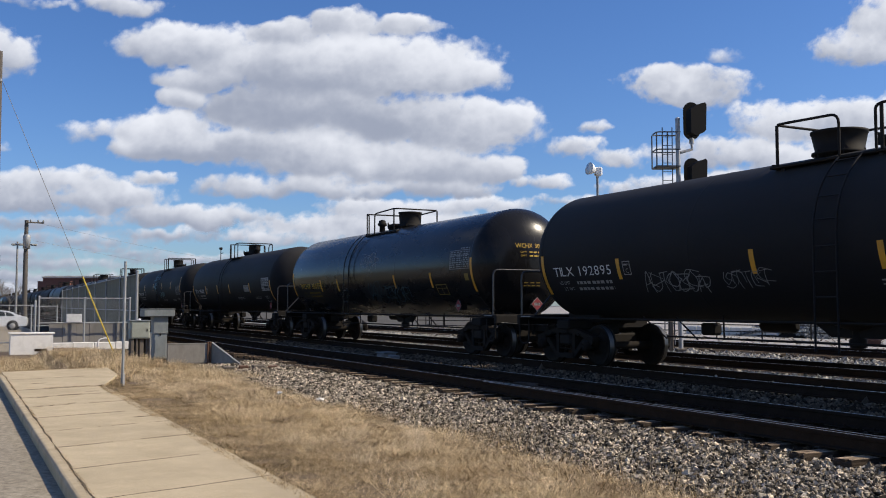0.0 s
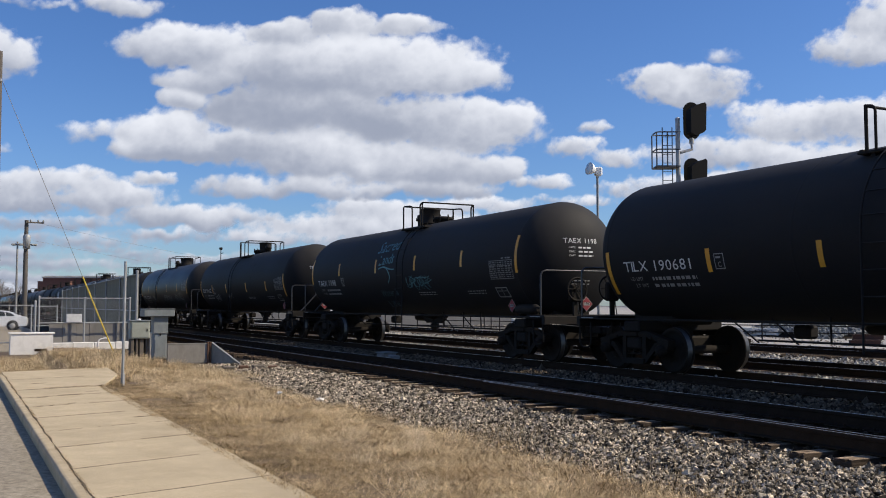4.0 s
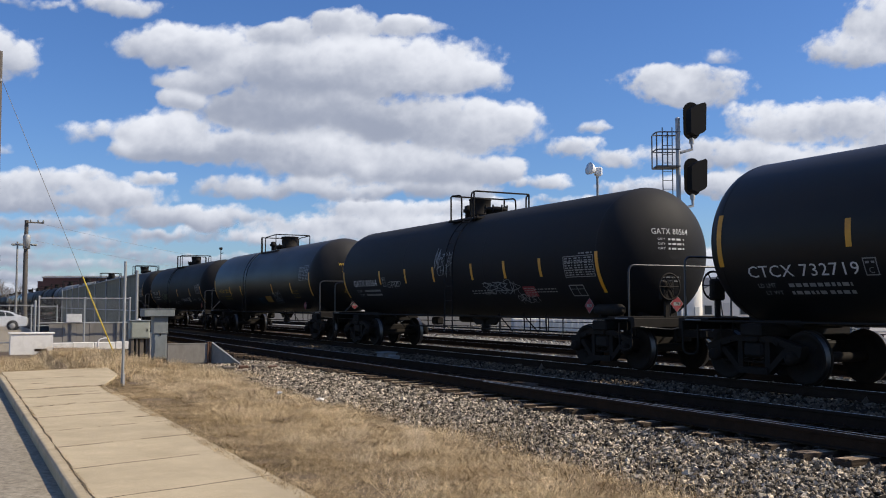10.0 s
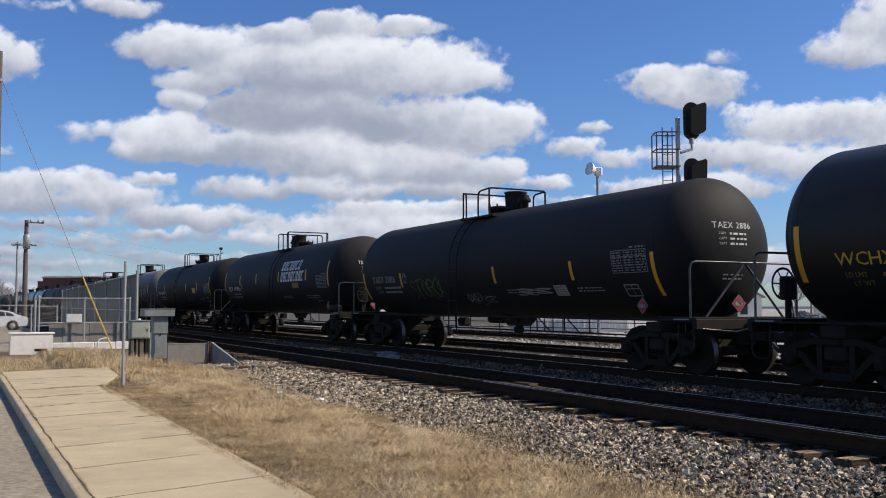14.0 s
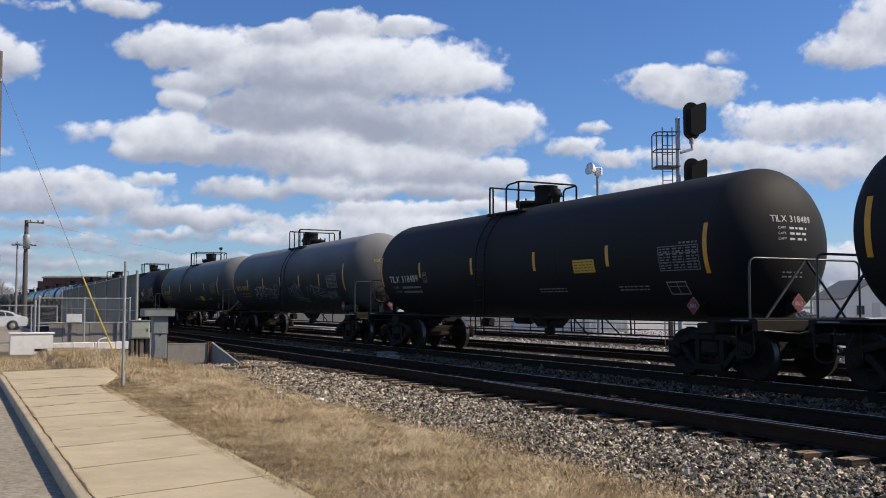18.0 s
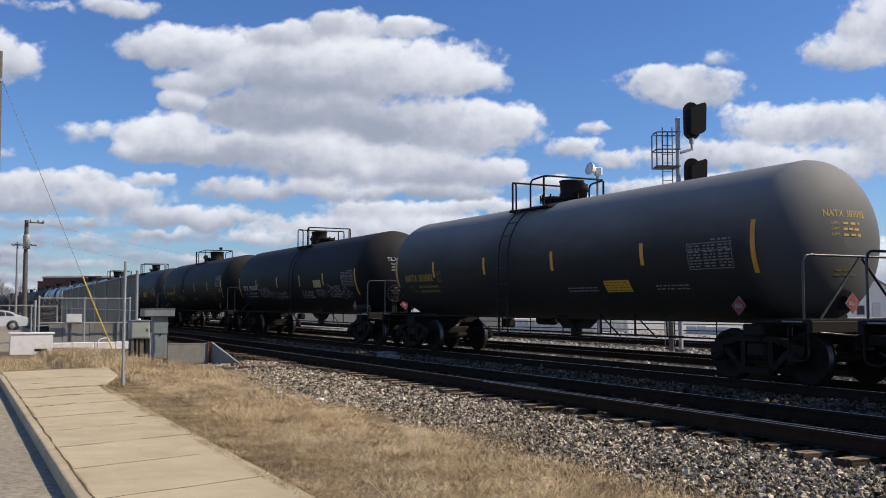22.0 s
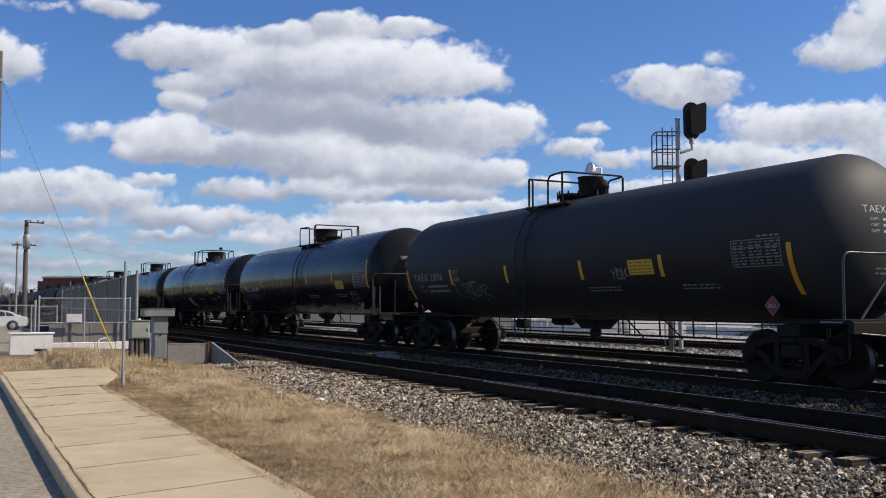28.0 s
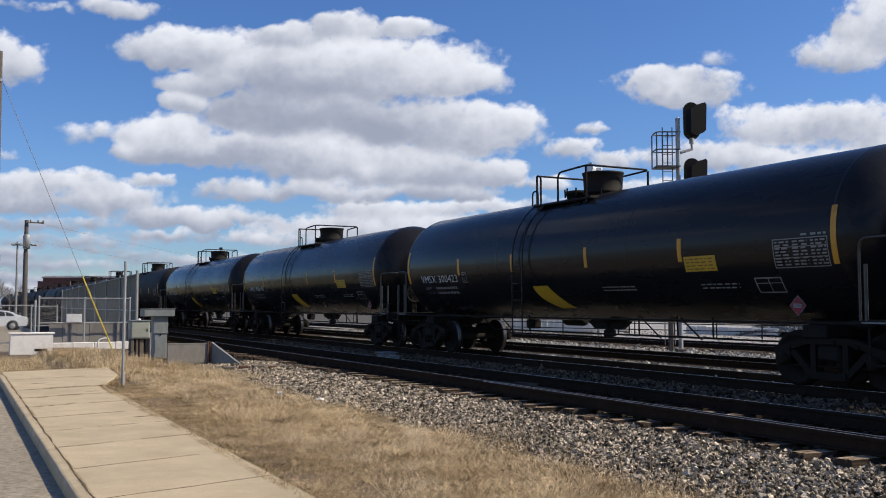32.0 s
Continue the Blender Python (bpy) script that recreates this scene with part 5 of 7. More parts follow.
def scrawl(u0, h0, w, h, seed, strokes=9, thick=0.03):
    """A spray-painted tag: leaning letter-like shapes of quick separate strokes, not readable."""
    rng = random.Random(seed)
    n = max(3, round(strokes / 1.7))
    lw = w / n
    shapes = ((((0.1, 1.0), (0.0, 0.2), (0.3, 0.0), (0.75, 0.25), (0.85, 0.95)),),
              (((0.0, 0.0), (0.35, 1.0), (0.5, 0.9), (0.8, -0.05)), ((0.1, 0.38), (0.85, 0.45))),
              (((0.0, 0.85), (0.9, 1.0)), ((0.5, 0.95), (0.42, 0.5), (0.5, -0.1))),
              (((0.85, 0.85), (0.4, 1.0), (0.1, 0.7), (0.6, 0.5), (0.8, 0.2), (0.4, 0.0), (-0.05, 0.12)),),
              (((0.1, 0.0), (0.15, 0.95), (0.7, 0.85), (0.75, 0.55), (0.2, 0.48), (0.95, -0.15)),),
              (((0.8, 0.9), (0.15, 0.8), (0.1, 0.1), (0.85, 0.0)), ((0.12, 0.45), (0.6, 0.5))),
              (((0.05, 0.0), (0.1, 1.0), (0.5, 0.4), (0.85, 1.0), (0.9, 0.05)),),
              (((0.1, 0.9), (0.5, 0.45), (0.9, 1.05)), ((0.5, 0.45), (0.3, -0.15))),
              (((0.5, 1.0), (0.05, 0.6), (0.2, 0.05), (0.7, 0.05), (0.9, 0.6), (0.45, 1.0)),))
    vs, fs = [], []
    lean = rng.uniform(-0.08, 0.22)
    for k in range(n):
        size, drop = rng.uniform(0.72, 1.0), rng.uniform(0.0, 0.18)
        over = [tuple((1.3 * y - 0.1, 1.0 - x * 0.9) for x, y in q) for q in rng.choice(shapes)[:1]]      # a second shape crosses the first on its side
        for stroke in list(rng.choice(shapes)) + over:
            pen = [(u0 + lw * (k + x * 1.25 - 0.1 + rng.uniform(-0.08, 0.08)) + lean * h * y, h0 + h * (drop + size * y * 0.85 + rng.uniform(-0.04, 0.04))) for x, y in stroke]
            path = []
            for i in range(len(pen) - 1):
                p = [pen[max(0, i - 1)], pen[i], pen[i + 1], pen[min(len(pen) - 1, i + 2)]]
                for j in range(5):
                    t = j / 5
                    path.append(tuple(p[1][q] + t * (p[2][q] - p[1][q]) + 0.3 * t * (1 - t) * ((1 - t) * (p[2][q] - p[0][q]) - t * (p[3][q] - p[1][q])) for q in (0, 1)))
            path.append(pen[-1])
            rv, rf = ribbon(path, min(0.024, thick * 0.45) * rng.uniform(0.7, 1.1), 0.8, seed + k)
            fs += [tuple(a + len(vs) for a in f) for f in rf]
            vs += rv
    return vs, fs


def diamond(c, r, place, car):
    """A hazard placard: white-edged red diamond with a number on a white band."""
    cu, ch = c
    ps = [(-r, 0), (0, -r), (r, 0), (0, r)]
    def at(out):
        return lambda u, v: place(cu + u, ch + v, out)
    p = part("placard", wrap((ps, [(0, 1, 2, 3)]), at(0.012)), M["soiled_white"], car, "red diamond hazard placard")
    part("placard_face", wrap(([(a * 0.93, b * 0.93) for a, b in ps], [(0, 1, 2, 3)]), at(0.015)), M["red"], p)
    part("placard_band", wrap(([(-0.5 * r, -0.2 * r), (0.5 * r, -0.2 * r), (0.5 * r, 0.2 * r), (-0.5 * r, 0.2 * r)], [(0, 1, 2, 3)]), at(0.018)), M["soiled_white"], p)
    vs, fs = letters("1987", r * 0.36)
    part("placard_number", wrap(([(u - 0.42 * r, v - 0.14 * r) for u, v in vs], fs), at(0.021)), M["iron"], p)


def side(u, v, out=0.005):
    return shell(u, v, out)


def fitted(text, u0, u1, base, height, only=None):
    """A line of text from u0 to u1 standing on base."""
    raw = max(x for x, _ in letters(text, height)[0])
    vs, fs = letters(text, height, 1.0, only)
    return [(u0 + x * (u1 - u0) / raw, base + y) for x, y in vs], fs


def leaning(text, u0, u1, base, height, lean):
    vs, fs = fitted(text, u0, u1, base, height)
    return [(u + lean * (v - base), v + 0.05 * (u - u0)) for u, v in vs], fs


def mark_car(car, mark, seed, ink, body, strips, strip_h, end_h, place, extra, kind):
    """Lettering, reflective strips and panels of one car, seen from its near side and leading end."""
    global HALF, RAD
    HALF, RAD = HALVES.get(kind, 7.30), RADII.get(kind, 1.50)
    u0, u1, line = place
    for u in strips:
        part("reflective_strip", wrap(panel(u - 0.055, strip_h - 0.22, 0.11, 0.44), side), M["yellow"], car)
    for u in (-HALF - 0.05, HALF - 0.06):
        part("end_strip", wrap(panel(u, end_h - 0.47, 0.11, 0.94, 9), side), M["yellow"], car)
    bright = "white_text" if ink == "grey_text" else ink
    if mark:
        for k, name in enumerate(("mark", "number")):
            part("reporting_" + name, wrap(fitted(mark, u0, u1, line, 0.215, k), side), M[ink], car, "stencilled reporting mark" if k == 0 else "")
            part("head_" + name, wrap(fitted(mark, -0.55, 0.42, 0.38, 0.125, k), head_point), M[bright], car)
    faint = "yellow_faint" if ink == "yellow_text" else "grey_text"
    for k, words in enumerate(("LD LMT", "LT WT")):
        vs, fs = letters(words, 0.085, 1.0)
        part("weight_words", wrap(([(u0 + 0.12 + 0.1 * k + u, line - 0.20 - 0.15 * k + v) for u, v in vs], fs), side), M[faint], car)
        vs, fs = bars(1, 0.1, 1.25, 0.07, seed + 20 + k)
        part("weight_figures", wrap(([(u0 + 0.78 + u, line - 0.20 - 0.15 * k + v) for u, v in vs], fs), side), M[faint], car)
    for k in range(3 if kind in ("braced", "turned", "turned_long") else 2):
        vs, fs = letters("CAPY", 0.05, 1.0)
        part("capacity_word", wrap((vs, fs), lambda u, v: head_point(-0.42 + u, 0.25 - 0.1 * k + v)), M[bright], car)
        vs, fs = bars(1, 0.1, 0.44, 0.04, seed + 30 + k)
        part("capacity_figures", wrap((vs, fs), lambda u, v: head_point(-0.16 + u, 0.25 - 0.1 * k + v)), M[bright], car)
    vs, fs = bars(2, 0.08, 0.5, 0.028, seed + 2)
    part("stencil_text", wrap((vs, fs), lambda u, v: head_point(-0.3 + u, -0.55 + v)), M[faint], car)
    bu = max(u1, strips[0] + 0.06) + 0.09
    box = part("stencil_box", wrap(outline(bu, line - 0.03, 0.24, 0.29, 0.018), side), M[faint], car)
    vs, fs = letters("E" if mark.startswith("TILX 191") else "C", 0.10, 1.0)
    part("stencil_letter", wrap(([(bu + 0.075 + u, line + 0.01 + v) for u, v in vs], fs), side), M[faint], box)
    vs, fs = bars(1, 0.1, 0.16, 0.035, seed + 40)
    part("stencil_text", wrap(([(bu + 0.04 + u, line + 0.17 + v) for u, v in vs], fs), side), M[faint], box)
    for k, (u, h, long) in enumerate(((4.55, -0.80, 0.95), (1.55, -0.80, 1.1))):
        if kind == "ladder":
            break
        vs, fs = bars(2, 0.075, long, 0.028, seed + 4 + k)
        part("stencil_text", wrap(([(u + a, h + b) for a, b in vs], fs), side), M["grey_text"], car)
    # hazard placards: on the side near the leading end, and on the end itself
    pu = 6.05 if kind == "ladder" else 6.68
    near = lambda u, v, out: (u, -1.18 - out, TANK_Z + v)
    part("placard_holder", Build().box((pu, -1.08, TANK_Z - 1.14), (0.24, 0.2, 0.24), 0.01, None), M["iron"], car)
    diamond((pu, -1.14), 0.175, near, car)
    part("placard_holder", Build().box((HALF + 0.60, 0.12, TANK_Z - 1.10), (0.2, 0.24, 0.24), 0.01, None), M["iron"], car)
    diamond((0.12, -1.10), 0.185, lambda u, v, out: (HALF + 0.70 + out, u, TANK_Z + v), car)
    for e in extra:
        what, u, h, w, hh = e[:5]
        if what == "notice":
            q = part("notice", wrap(panel(u, h, w, hh), side), M[e[5]], car, "emergency notice panel")
            vs, fs = bars(4 if hh > 0.22 else 2, hh / 4.6, w - 0.1, hh / 13, seed + 9)
            part("notice_text", wrap(([(u + 0.05 + a, h + hh * 0.78 + b) for a, b in vs], fs), lambda a, b: shell(a, b, 0.009)), M["soiled_white" if e[5] == "red" else "notice_ink"], q)
        elif what == "table":
            # capacity table: columns of figures in a ruled frame
            pale = e[5] == WHI
            tb = part("data_table", wrap(panel(u, h, w, hh) if pale else outline(u, h, w, hh, 0.016), side), M[e[5]], car, "stencilled capacity table")
            tone = M["iron"] if pale else M[e[5]]
            for k in range(3):
                vs, fs = bars(8, hh * 0.11, w / 3 - 0.07, hh * 0.055, seed + 3 + k)
                part("table_text", wrap(([(u + 0.045 + k * (w / 3) + a, h + hh * 0.86 + b) for a, b in vs], fs), lambda a, b: shell(a, b, 0.008)), tone, tb)
            for k in (1, 2):
                part("table_rule", wrap(panel(u, h + hh * (0.36 * k - 0.02), w, 0.012, 1), lambda a, b: shell(a, b, 0.009)), tone, tb)
            if pale:
                part("table_patch", wrap(panel(u + w * 0.42, h + hh * 0.18, w * 0.52, hh * 0.17), lambda a, b: shell(a, b, 0.011)), M["iron"], tb)
            vs, fs = bars(1, 0.05, 0.5, 0.035, seed + 6)
            part("table_title", wrap(([(u + w - 0.52 + a, h + hh + 0.03 + b) for a, b in vs], fs), side), tone, tb)
        elif what == "test":
            q = part("test_box", wrap(outline(u, h, w, hh), side), M[e[5]], car)
            part("test_line", wrap(panel(u + w * 0.5, h, 0.015, hh), side), M[e[5]], q)
            part("test_line", wrap(panel(u, h + hh * 0.62, w, 0.014, 1), side), M[e[5]], q)
        elif what == "scrawl":
            part("graffiti", wrap(scrawl(u, h, w, hh, seed + int(u * 10), e[6] if len(e) > 6 else 9, e[7] if len(e) > 7 else 0.03), side), M[e[5]], car, "spray-painted graffiti")
        elif what == "words":
            part("graffiti", wrap(leaning(e[6], u, u + w, h, hh, 0.25), side), M[e[5]], car, "spray-painted words")
        elif what == "arrow":
            part("graffiti", wrap(ribbon([(u + w * math.sin(k / 7) * 0.2 + w / 2, h + hh * (1 - k / 20)) for k in range(21)], 0.05), side), M[e[5]], car, "spray-painted arrow")
            part("graffiti", wrap(ribbon([(u + w * k / 16, h + hh * (1.0 + 0.10 * math.sin(k / 3))) for k in range(17)], 0.045), side), M[e[5]], car, "spray-painted underline")
        elif what == "swoosh":
            vs = []
            for j in range(9):
                t = j / 8
                vs += [(u + w * (0.05 + 0.5 * t * t), h + hh * (1 - t)), (u + w * (0.55 + 0.45 * t), h + hh * (1 - 0.97 * t))]
            part("yellow_emblem", wrap((vs, [(2 * j, 2 * j + 2, 2 * j + 3, 2 * j + 1) for j in range(8)]), side), M["dark_yellow"], car, "curved yellow emblem")
        elif what == "blocks":
            # a company's name as plain slanted shapes, some with an opening
            bw = w / e[6]
            for k in range(e[6]):
                t = 0.085
                for q in ((0, 0, t, hh), (0.70 * bw - t, 0, t, hh), (0, 0, 0.70 * bw, t), (0, hh - t, 0.70 * bw, t)):
                    if k % 3 == 2 and q[1] == 0 and q[2] == t and q[0] > 0:
                        continue
                    vs, fs = panel(u + k * bw + q[0], h + q[1], q[2], q[3], 4)
                    part("logo_shape", wrap(([(x + 0.28 * (y - h), y) for x, y in vs], fs), lambda a, b: shell(a, b, 0.005 + 0.002 * (q[2] > t))), M[e[5]], car, "white logo shape")
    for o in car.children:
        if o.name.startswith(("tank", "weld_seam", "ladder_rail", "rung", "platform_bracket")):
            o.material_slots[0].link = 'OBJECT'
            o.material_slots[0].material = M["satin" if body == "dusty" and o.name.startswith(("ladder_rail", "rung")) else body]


YEL, WHI, GRE, GRA = "dark_yellow", "soiled_white", "grey_text", "graffiti"
WT, YT = "white_text", "yellow_text"
FOUR = (-4.55, -1.85, 1.4, 4.4)
TAB, TEST = ("table", 6.0, -0.48, 1.12, 0.48, "table"), ("test", 6.05, -1.0, 0.55, 0.30, GRE)
WTAB, WTEST = ("table", 6.1, -0.15, 1.1, 0.52, "pale_table"), ("test", 5.06, -0.88, 0.65, 0.33, "yellow_faint")
BIG_TAB, BIG_TEST = ("table", 6.44, -0.53, 1.12, 0.49, "pale_table"), ("test", 5.88, -0.99, 0.6, 0.31, GRE)
# mark, ink, kind, body, strips and their height, height of the end strips, mark's span and foot, panels and paint;
# lengths from the car's middle, heights from its middle line
CARS = [
    ("", WT, "turned_long", "black", FOUR, -0.1, -0.1, (-6.7, -4.6, -0.45), (TAB, TEST)),
    ("TILX 192895", WT, "turned_long", "black", (-4.54, -0.87, 1.68, 4.4), -0.39, -0.47, (-6.89, -4.80, -0.49), (TAB, TEST, ("scrawl", -3.85, -1.0, 1.75, 0.62, GRA, 12, 0.045), ("scrawl", -1.6, -0.88, 1.05, 0.40, GRA, 9, 0.035))),
    ("WCHX 30035", YT, "ladder", "gloss", (-4.23, -2.52, 2.34, 4.86), -0.42, -0.33, (-6.50, -4.32, -0.51),
     (WTAB, WTEST, ("notice", 6.88, -0.47, 0.21, 0.19, "dull_yellow"), ("scrawl", -0.28, 0.05, 1.3, 0.66, GRE, 9, 0.04), ("scrawl", 0.12, -1.15, 2.9, 0.85, "faint_teal", 12, 0.05))),
    ("TILX 190681", WT, "braced", "black", (-4.37, -1.88, 0.48, 4.07), -0.32, -0.50, (-6.80, -4.85, -0.46), (("table", 6.02, -0.49, 1.12, 0.58, WHI), ("test", 6.18, -1.04, 0.46, 0.30, GRE), ("notice", 3.12, -0.49, 0.79, 0.30, WHI))),
    ("TAEX 1198", WT, "turned", "black", (-4.53, -1.3, 1.6, 4.5), 0.13, 0.13, (-6.72, -4.95, -0.43),
     (TAB, TEST, ("words", -1.35, 0.55, 1.55, 0.44, "graffiti_teal", "Sacred"), ("words", -1.05, 0.14, 1.1, 0.34, "graffiti_teal", "Lands"), ("arrow", -1.05, -0.42, 1.2, 0.46, "graffiti_teal"),
      ("words", -1.25, -0.92, 1.3, 0.26, "faint_teal", "Water is"), ("words", -1.2, -1.36, 0.8, 0.28, "faint_teal", "Life"), ("scrawl", 1.0, -0.70, 1.55, 0.52, "graffiti_teal", 10, 0.08))),
    ("TILX 191002", WT, "braced", "black", (-4.79, -2.01, 1.6, 4.74), -0.29, -0.29, (-6.95, -5.09, -0.46), (TAB, TEST, ("scrawl", -4.6, -1.0, 1.0, 0.5, GRA, 7, 0.05), ("scrawl", -1.89, -0.83, 0.75, 0.31, GRA, 5, 0.05))),
    ("CTCX 732719", WT, "ladder", "satin_black", (-4.57, -1.80, 1.5, 4.63), -0.02, 0.01, (-6.72, -4.47, -0.68),
     (("table", 6.01, -0.25, 1.09, 0.52, "pale_table"), ("test", 5.3, -1.0, 0.6, 0.3, GRE), ("scrawl", -3.41, -0.95, 1.2, 0.52, GRA, 8, 0.05), ("scrawl", 0.17, -0.90, 2.4, 0.52, GRA, 12, 0.055), ("scrawl", 3.68, -0.92, 2.2, 0.62, GRA, 12, 0.06))),
    ("GATX 80564", WT, "turned", "black", (-4.23, -2.31, -0.43, 1.81, 3.48, 5.09), -0.25, -0.45, (-6.48, -4.55, -0.51),
     (("table", 6.06, -0.52, 1.12, 0.48, "pale_table"), TEST, ("scrawl", -0.35, -0.36, 0.95, 0.85, GRA, 8, 0.045), ("scrawl", -3.75, -0.6, 0.9, 0.28, GRE, 7, 0.035), ("scrawl", 2.23, -0.93, 1.66, 0.45, GRA, 11, 0.045),
      ("scrawl", 3.66, -1.2, 0.8, 0.3, GRE, 6, 0.04), ("notice", 4.10, -0.99, 0.54, 0.29, "red"))),
    ("WCHX 30114", YT, "ladder", "satin_black", (-4.46, -2.54, 2.4, 4.94), -0.44, -0.33, (-6.60, -4.5, -0.53),
     (WTAB, WTEST, ("notice", 1.01, -1.07, 0.84, 0.31, "dull_orange"), ("scrawl", 2.17, -1.22, 1.05, 0.75, GRA, 9, 0.035), ("scrawl", -0.2, -1.28, 0.85, 0.55, "faint_teal", 8, 0.05))),
    ("TAEX 2886", GRE, "braced", "black", (-4.44, 1.14, 4.52), -0.37, -0.55, (-6.6, -4.88, -0.43),
     (TAB, ("test", 6.2, -1.03, 0.46, 0.3, GRE), ("notice", 3.64, -0.98, 0.5, 0.29, WHI), ("scrawl", -3.88, -1.0, 1.9, 0.8, "graffiti_lime", 9, 0.12), ("scrawl", -0.65, -1.25, 1.25, 0.42, GRE, 6, 0.03), ("scrawl", 2.08, -0.97, 1.25, 0.25, GRE, 5, 0.04))),
    ("TILX 193961", WT, "turned", "black", (-4.54, -1.88, 1.41, 4.88), 0.06, 0.05, (-6.66, -4.62, -0.44),
     (TAB, ("test", 5.37, -1.05, 0.56, 0.28, GRE), ("blocks", 1.72, 0.30, 2.45, 0.40, WT, 7), ("blocks", 1.70, -0.16, 2.9, 0.40, WT, 9), ("notice", 3.16, -0.44, 0.77, 0.22, "dull_yellow"))),
    ("TILX 318489", WT, "braced", "black", (-4.54, -1.44, 1.59, 4.39), -0.10, -0.09, (-6.72, -4.73, -0.44), (TAB, TEST, ("notice", 3.15, -0.43, 0.78, 0.29, YEL))),
    ("NATX 303122", YT, "turned", "dusty", (-4.81, -2.36, 0.07, 2.5, 4.81), -0.17, -0.13, (-6.70, -4.86, -0.43),
     (("table", 5.57, -0.5, 1.06, 0.46, "table"), ("scrawl", -3.89, -0.93, 3.4, 0.76, GRE, 13, 0.05), ("scrawl", 1.12, -0.84, 1.3, 0.66, GRA, 8, 0.05), ("scrawl", 1.4, -1.12, 1.5, 0.3, "graffiti_lime", 6, 0.06), ("scrawl", 3.27, -0.94, 1.75, 0.66, GRA, 5, 0.045), ("scrawl", 5.42, -1.03, 0.9, 0.46, GRA, 8, 0.045))),
    ("NATX 303092", YT, "braced", "dusty", (-4.8, -1.93, 1.17, 4.35), -0.12, -0.12, (-6.72, -4.92, -0.44), (("table", 5.66, -0.48, 1.14, 0.49, "table"), ("notice", 2.93, -0.91, 0.85, 0.28, YEL), ("scrawl", 0.3, 0.3, 0.4, 0.08, "rail_brown", 5, 0.03))),
    ("TILX 193508", WT, "turned", "black", (-4.5, -1.45, 1.48, 4.14), -0.17, -0.34, (-6.63, -4.49, -0.44),
     (("table", 5.98, -0.47, 1.14, 0.5, "table"), ("notice", 3.05, -0.46, 0.82, 0.28, "pale_yellow"), ("scrawl", -4.1, -0.87, 1.6, 0.56, GRA, 10, 0.05), ("scrawl", -2.55, -1.0, 2.2, 0.45, GRE, 8, 0.04), ("scrawl", 1.22, -0.98, 1.4, 0.5, GRA, 6, 0.05),
      ("scrawl", 3.13, -0.91, 1.0, 0.36, GRE, 6, 0.04), ("scrawl", 4.48, -0.88, 1.1, 0.52, GRE, 6, 0.04), ("scrawl", 5.5, -0.97, 1.1, 0.48, GRE, 7, 0.04))),
    ("WCHX 30043", YT, "ladder", "brown", (-4.12, -1.56, 1.26, 4.33), -0.13, -0.28, (-6.55, -4.35, -0.51), (WTAB, WTEST, ("notice", 6.77, -0.43, 0.22, 0.17, "dull_yellow"), ("scrawl", -3.44, -0.96, 1.9, 0.42, GRE, 10, 0.03), ("scrawl", 0.4, -0.96, 0.9, 0.3, GRE, 6, 0.03))),
    ("TAEX 2896", GRE, "braced", "satin", (-4.58, -1.67, 1.47, 4.1), -0.37, -0.57, (-6.9, -5.1, -0.44), (TAB, ("scrawl", -4.42, -1.14, 1.6, 0.8, GRE, 6, 0.035), ("scrawl", 2.5, -0.62, 0.5, 0.34, GRE, 5, 0.04), ("notice", 3.11, -0.53, 0.76, 0.31, YEL))),
    ("VMSX 300184", WT, "wide_turned", "gloss", (-4.32, -1.34, 1.7, 4.46), -0.09, -0.10, (-7.1, -4.9, -0.51), (BIG_TAB, BIG_TEST, ("notice", 4.71, -0.55, 0.79, 0.30, YEL))),
    ("VMSX 300423", WT, "wide", "gloss", (-4.57, -1.83, 1.2, 4.17), -0.10, -0.03, (-6.9, -4.7, -0.50), (BIG_TAB, BIG_TEST, ("swoosh", -1.17, -1.40, 1.24, 0.70), ("notice", 4.27, -0.52, 0.82, 0.29, YEL))),
    ("VMSX 300176", WT, "wide", "gloss", (-4.57, -1.83, 1.2, 4.17), -0.10, -0.03, (-6.9, -4.7, -0.50), (BIG_TAB, BIG_TEST, ("swoosh", -1.17, -1.40, 1.24, 0.70), ("notice", 4.27, -0.52, 0.82, 0.29, YEL))),
    ("VMSX 300251", WT, "wide", "gloss", (-4.57, -1.83, 1.2, 4.17), -0.10, -0.03, (-6.9, -4.7, -0.50), (BIG_TAB, BIG_TEST, ("swoosh", -1.17, -1.40, 1.24, 0.70), ("notice", 4.27, -0.52, 0.82, 0.29, YEL))),
]
# how far each car's middle stands off the even spacing of the train
OFFSETS = (-0.10, -0.08, -0.12, 0.01, 0.05, -0.16, -0.065, -0.39, 0.015, -0.08, -0.03, -0.12, -0.14, -0.04, -0.11, -0.12, -0.13, 0.34, 0.09, 0.09)
TRAIN = []
MASTERS = {}


# ---- beside the walk ----
def turn(dx, dy):
    return math.degrees(math.atan2(dy, dx))


